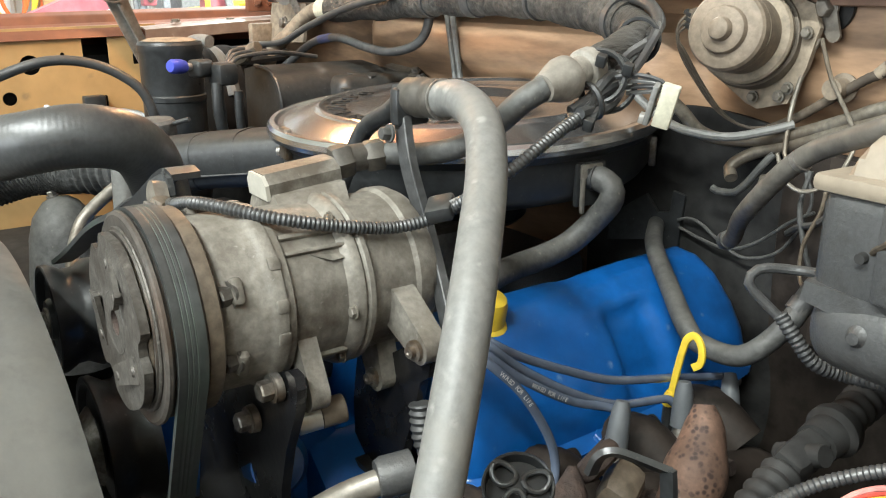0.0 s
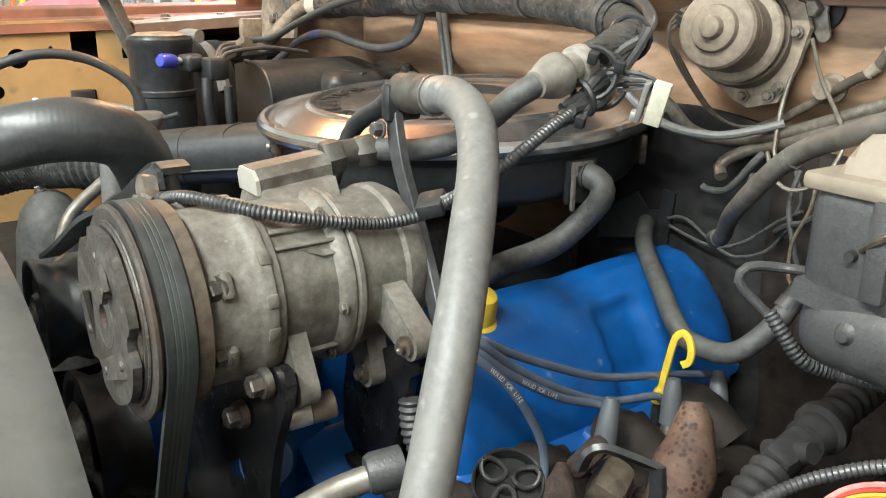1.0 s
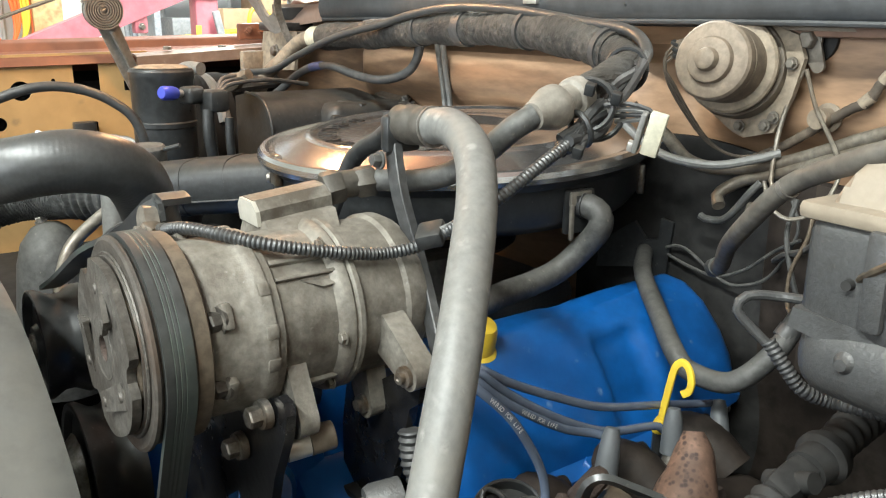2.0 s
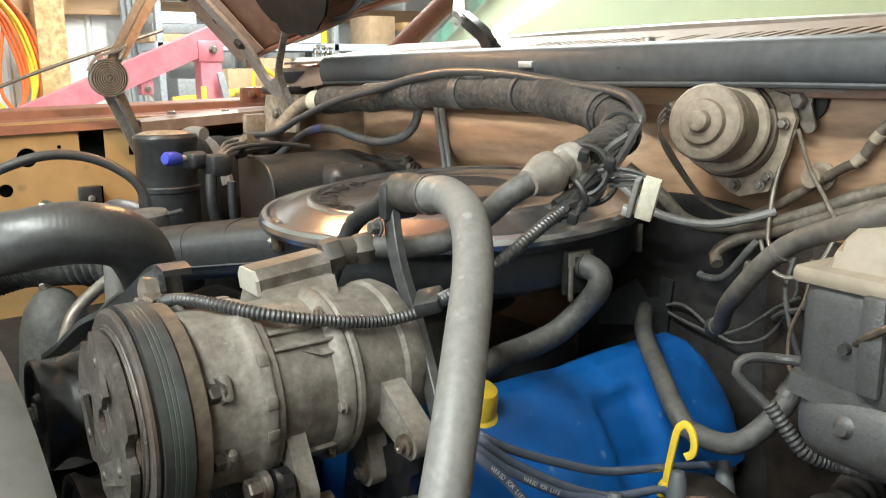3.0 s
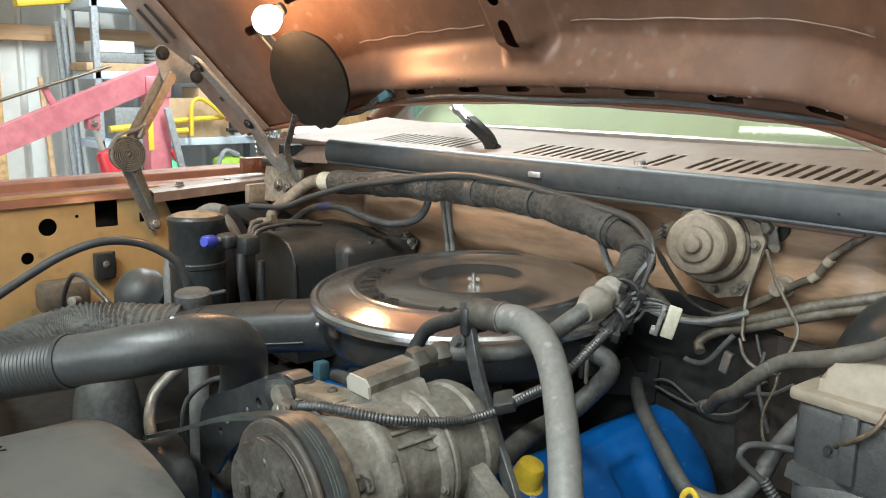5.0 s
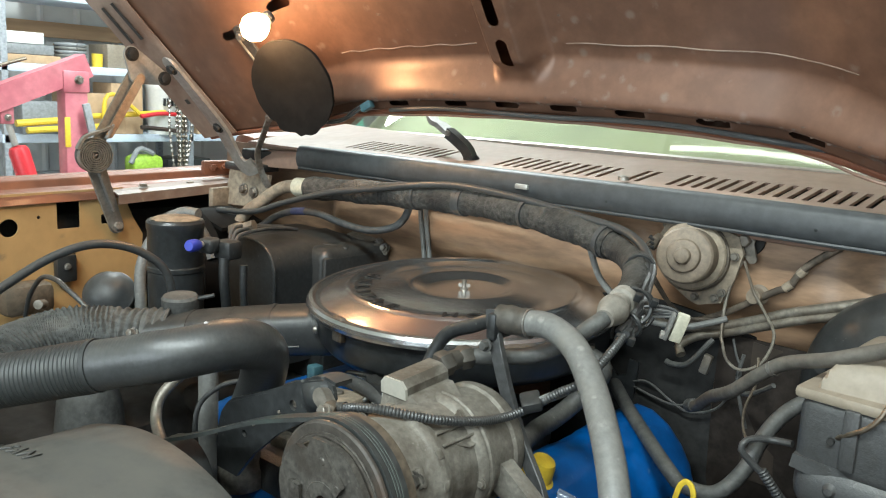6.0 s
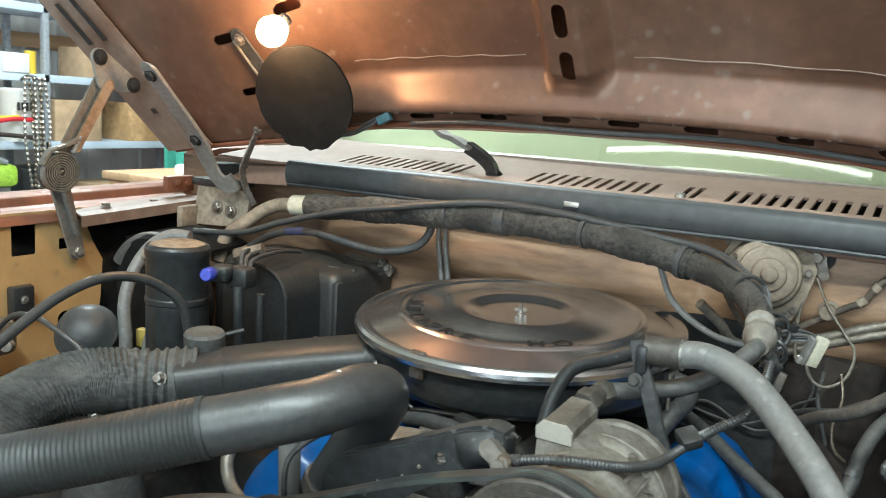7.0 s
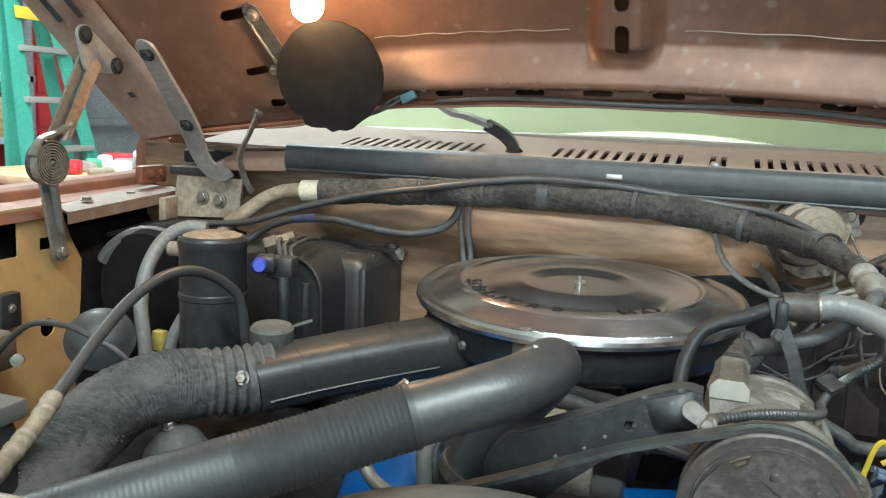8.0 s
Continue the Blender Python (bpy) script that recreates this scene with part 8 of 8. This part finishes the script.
box_at(3.35, Z2, 0.22, 0.28, 0.20, CARDBOARD, "brown carton on upper shelf", "carton")
box_at(3.66, Z2, 0.26, 0.28, 0.10, GREY_STUFF, "grey flat case on upper shelf", "tool_case")
box_at(3.66, Z2 + 0.102, 0.22, 0.24, 0.06, OSB, "wooden tray on case", "wooden_tray")
box_at(4.00, Z2, 0.20, 0.26, 0.16, WHITE_PAINT, "white cardboard appliance box on shelf", "appliance_box")
box_at(2.3, Z3, 0.5, 0.3, 0.2, CARDBOARD, "brown box high on shelves", "cardboard_box")
box_at(3.2, Z3, 0.6, 0.3, 0.12, GREY_STUFF, "grey case high on shelves", "tool_case")
box_at(3.9, Z3, 0.4, 0.3, 0.25, CARDBOARD, "brown box high on shelves", "cardboard_box")
box_at(2.2, 0.425, 0.4, 0.3, 0.22, GREY_STUFF, "grey crate low on shelves", "crate")
box_at(2.95, 0.425, 0.34, 0.3, 0.30, BLACK_PAINT, "black bin low on shelves", "bin")
box_at(3.55, 0.425, 0.5, 0.3, 0.18, CARDBOARD, "brown flat box low on shelves", "cardboard_box")

coil = thing("hose_coil", "coiled grey hose on the shelf", "hose coil", (-4.66, 2.16, Z2))
for k in range(6):
    part("turn", sweep([(-4.66 + 0.085 * math.cos(a), 2.16 + 0.085 * math.sin(a), Z2 + 0.013 + 0.023 * k) for a in [2 * math.pi * j / 16 for j in range(17)]], 0.0125, 8, 0.02), GREY_STUFF if k % 2 else RUBBER_GREY, coil)
cup = thing("yellow_cup", "small yellow plastic cup on shelf", "cup", (-4.62, 2.315, Z2))
part("cup", lathe([(0, 0), (0.032, 0), (0.036, 0.085), (0.032, 0.085), (0.03, 0.01), (0, 0.01)], (-4.62, 2.315, Z2), (0, 0, 1), 20), YELLOW, cup)
can = thing("yellow_can", "yellow can beside the white bin", "can", (-4.62, 2.88, Z2))
part("can", lathe([(0, 0), (0.034, 0), (0.034, 0.14), (0, 0.145)], (-4.62, 2.88, Z2), (0, 0, 1), 20), YELLOW, can)
bk = thing("bucket", "white plastic bucket with printed words", "bucket", (-4.62, 2.79, Z1))
part("pail", lathe([(0, 0), (0.115, 0), (0.135, 0.30), (0.142, 0.31), (0.142, 0.33), (0.128, 0.33), (0.11, 0.01), (0, 0.01)], (-4.62, 2.79, Z1), (0, 0, 1), 32), WHITE_PAINT, bk)
for k in range(4):
    part("print_bar", block((-4.486, 2.71 + 0.028 * k, Z1 + 0.22), (0.004, 0.018, 0.05), 0, (0, 0, -15 + 8 * k)), BAR_INK, bk)
chain = thing("hanging_chain", "rusty chain bundle hanging from shelf", "chain", (-4.35, 2.77, 0.7))
random.seed(5)
for k in range(9):
    yy, xx = 2.77 + random.uniform(-0.06, 0.06), -4.40 + random.uniform(-0.03, 0.03)
    part("strand", sweep([(xx, yy, 1.30), (xx + 0.01, yy + random.uniform(-0.03, 0.03), 0.95), (xx, yy + random.uniform(-0.04, 0.04), 0.62)], lambda s, run: 0.007 + 0.004 * math.sin(run * 190), 6, 0.008), RUST_PIPE if k % 2 else STEEL, chain)
part("hook", sweep([(-4.56, 2.77, 1.28), (-4.48, 2.77, 1.31), (-4.40, 2.77, 1.30)], 0.008, 8), STEEL, chain)
for a, b, c in (((-4.5, 1.75, 0.97), (-4.5, 2.15, 1.00), 0.022), ((-4.47, 1.80, 0.93), (-4.48, 2.25, 0.955), 0.02), ((-4.52, 2.10, 1.01), (-4.50, 2.72, 1.05), 0.018)):
    t = thing("yellow_bar", "yellow painted clamp bar lying on shelf", "clamp", a, "yellow clamps")
    part("bar", sweep([a, b], c, 10, straight=True), YELLOW, t)
yl = thing("garden_tool", "bent yellow tool handle frame on shelf", "tool", (-4.46, 2.55, 0.93))
part("frame", sweep([(-4.46, 2.27, 0.92), (-4.46, 2.28, 1.12), (-4.46, 2.34, 1.16), (-4.46, 2.44, 1.10), (-4.46, 2.54, 1.02)], 0.014, 8, 0.03), YELLOW, yl)
for k in range(2):
    pl_ = thing("pliers", "red-handled bolt cutter on shelf", "tool", (-4.42, 2.7, 0.93 + 0.1 * k), "bolt cutters")
    part("handle", sweep([(-4.42, 2.50, 0.955 + 0.07 * k), (-4.42, 2.64, 0.945 + 0.10 * k), (-4.42, 2.78, 0.93 + 0.11 * k)], 0.014, 8), HOIST_RED if k else RUST, pl_)
lm = thing("garden_tool", "lime green power tool on shelf", "tool", (-4.52, 2.75, 0.43))
part("housing", block((-4.50, 2.56, 0.70), (0.16, 0.22, 0.14), 0.04), LIME, lm)
part("grip", sweep([(-4.45, 2.44, 0.72), (-4.45, 2.50, 0.81), (-4.45, 2.60, 0.78)], 0.018, 8), GREY_STUFF, lm)
part("stand", block((-4.52, 2.56, 0.525), (0.10, 0.16, 0.22), 0.01), GREY_STUFF, lm)
bag = thing("green_bag", "green bag tied with red on floor crate", "bag", (-4.1, 2.0, 0.0))
part("bag", lathe([(0, 0), (0.12, 0.0), (0.15, 0.2), (0.12, 0.62), (0.05, 0.78), (0.02, 0.80), (0, 0.80)], (-4.1, 1.95, 0.0), (0, 0, 1), 20), GREEN_PLASTIC, bag)
part("tie", sweep([(-4.1, 1.91, 0.80), (-4.1, 1.95, 0.86), (-4.1, 2.0, 0.80)], 0.015, 8), HOIST_RED, bag)


def step_ladder():
    t = thing("step_ladder", "green fibreglass stepladder with aluminium steps", "ladder", (-3.8, 3.6, 0))

    def rail(y0, y1, x0, x1, nm="rail"):
        part(nm, sweep([(x0, y0, 0.0), (x1, y1, 2.0)], 1.0, section=[(-0.014, -0.045), (0.014, -0.045), (0.014, 0.045), (-0.014, 0.045)], straight=True), LADDER_GREEN, t)
    rail(3.23, 3.33, -3.55, -3.82)
    rail(3.93, 3.55, -3.55, -3.82)
    rail(3.31, 3.37, -3.80, -3.90, "back_rail")
    rail(3.90, 3.56, -3.80, -3.90, "back_rail")
    for k in range(6):
        z = 0.30 + 0.29 * k
        f = z / 2.0
        y0, y1, x = 3.23 + 0.10 * f, 3.93 - 0.38 * f, -3.55 - 0.27 * f
        part("step", block((x, (y0 + y1) / 2, z), (0.09, y1 - y0, 0.035), 0.004), RAW_ALU, t, "aluminium step")
    part("top_cap", block((-3.85, 3.44, 2.02), (0.20, 0.32, 0.06), 0.01), WHITE_PAINT, t)
    part("label", block((-3.745, 3.40, 1.66), (0.006, 0.20, 0.07), 0.001, (0, -8, 0)), YELLOW, t, "yellow warning label")


step_ladder()
rt = thing("tool_chest", "tall red tool chest by the wall", "tool chest", (-4.75, 4.40, 0))
part("chest", block((-4.78, 4.42, 0.85), (0.4, 0.30, 1.7), 0.01), HOIST_RED, rt)
for k in range(6):
    part("drawer", block((-4.575, 4.42, 0.35 + 0.24 * k), (0.02, 0.27, 0.20), 0.004), HOIST_RED, rt)
gp = thing("pipe_rack", "grey steel pipe rack against wall", "rack", (-4.9, 5.4, 0))
part("rail", block((-4.9, 5.7, 0.98), (0.06, 1.6, 0.06), 0.005), GREY_STUFF, gp)
part("rail", block((-4.9, 5.7, 1.5), (0.06, 1.6, 0.06), 0.005), GREY_STUFF, gp)
part("panel", block((-5.05, 5.7, 1.2), (0.04, 2.0, 2.4), 0.005), SHELF_DARK, gp)
part("post", block((-4.9, 5.1, 0.9), (0.06, 0.06, 1.8), 0.005), GREY_STUFF, gp)
wb = thing("workbench", "workbench covered with rags and small tools", "workbench", (-3.0, 3.05, 0))
part("top", block((-2.95, 3.05, 0.82), (0.7, 1.3, 0.04), 0.005), LUMBER, wb)
for x in (-3.25, -2.65):
    for y in (2.47, 3.63):
        part("leg", block((x, y, 0.40), (0.07, 0.07, 0.78), 0.004), LUMBER, wb)
random.seed(12)
for k in range(16):
    m = (WHITE_PAINT, GREY_STUFF, HOIST_RED, CREAM, RAW_ALU, WHITE_PAINT, GREEN_PLASTIC)[k % 7]
    x, y, h = -2.72 + random.uniform(-0.2, 0.08), 2.50 + 1.1 * k / 16, random.uniform(0.03, 0.09)
    t = thing("bench_clutter", ("crumpled white rag", "grey tool", "red tool", "cream tub", "metal part", "white cup", "green tool")[k % 7] + " on the bench", "clutter", (x, y, 0.84))
    part("piece", block((x, y, 0.84 + h / 2), (random.uniform(0.06, 0.14), random.uniform(0.05, 0.10), h), 0.015, (0, 0, random.uniform(0, 90))), m, t)
for k, (m, lb) in enumerate(((SAFETY_ORANGE, "orange extension cord"), (YELLOW, "yellow extension cord"), (SAFETY_ORANGE, "orange extension cord"))):
    t = thing("extension_cord", lb + " looped on the wall", "cord", (-4.98, 0.93, 1.2), "wall cords")
    y0 = 0.86 + 0.05 * k
    for j in range(3):
        part("loop", sweep([(-5.02 + 0.02 * j, y0, 1.60), (-5.0 + 0.02 * j, y0 + 0.07 + 0.02 * j, 1.42), (-5.0, y0 + 0.14 + 0.02 * j, 1.15), (-5.0, y0 + 0.13, 0.96), (-5.0, y0 + 0.02, 0.90), (-5.0, y0 - 0.08, 1.05), (-5.02, y0 - 0.03, 1.4), (-5.02, y0, 1.60)], 0.011, 8, 0.03), m, t)
    part("hook", block((-5.09, y0, 1.60), (0.14, 0.02, 0.02), 0.003), STEEL, t)
yb = thing("hanging_bag", "yellow and grey bag hanging on wall", "bag", (-4.95, 1.5, 1.7))
part("bag", block((-4.93, 1.56, 1.86), (0.10, 0.34, 0.24), 0.03, (8, 0, 0)), GREY_STUFF, yb)
part("stripe", block((-4.90, 1.55, 1.745), (0.10, 0.36, 0.05), 0.015, (8, 0, 0)), YELLOW, yb)
part("strap", block((-5.08, 1.56, 1.95), (0.25, 0.03, 0.03), 0.004), GREY_STUFF, yb)
for k, (y, z1) in enumerate(((1.50, 1.28), (1.62, 1.62), (1.70, 1.72), (1.66, 1.65))):
    t = thing("leaning_pole", ("wooden handle", "grey metal pole", "white metal pole", "grey metal pole")[k] + " leaning on the wall", "pole", (-4.9, y, 0), "leaning poles")
    part("shaft", sweep([(-4.75, y + 0.02, 0.0), (-4.95, y, z1)], 0.018, 8, straight=True), (LUMBER, GREY_STUFF, WHITE_PAINT, SHELF_DARK)[k], t)
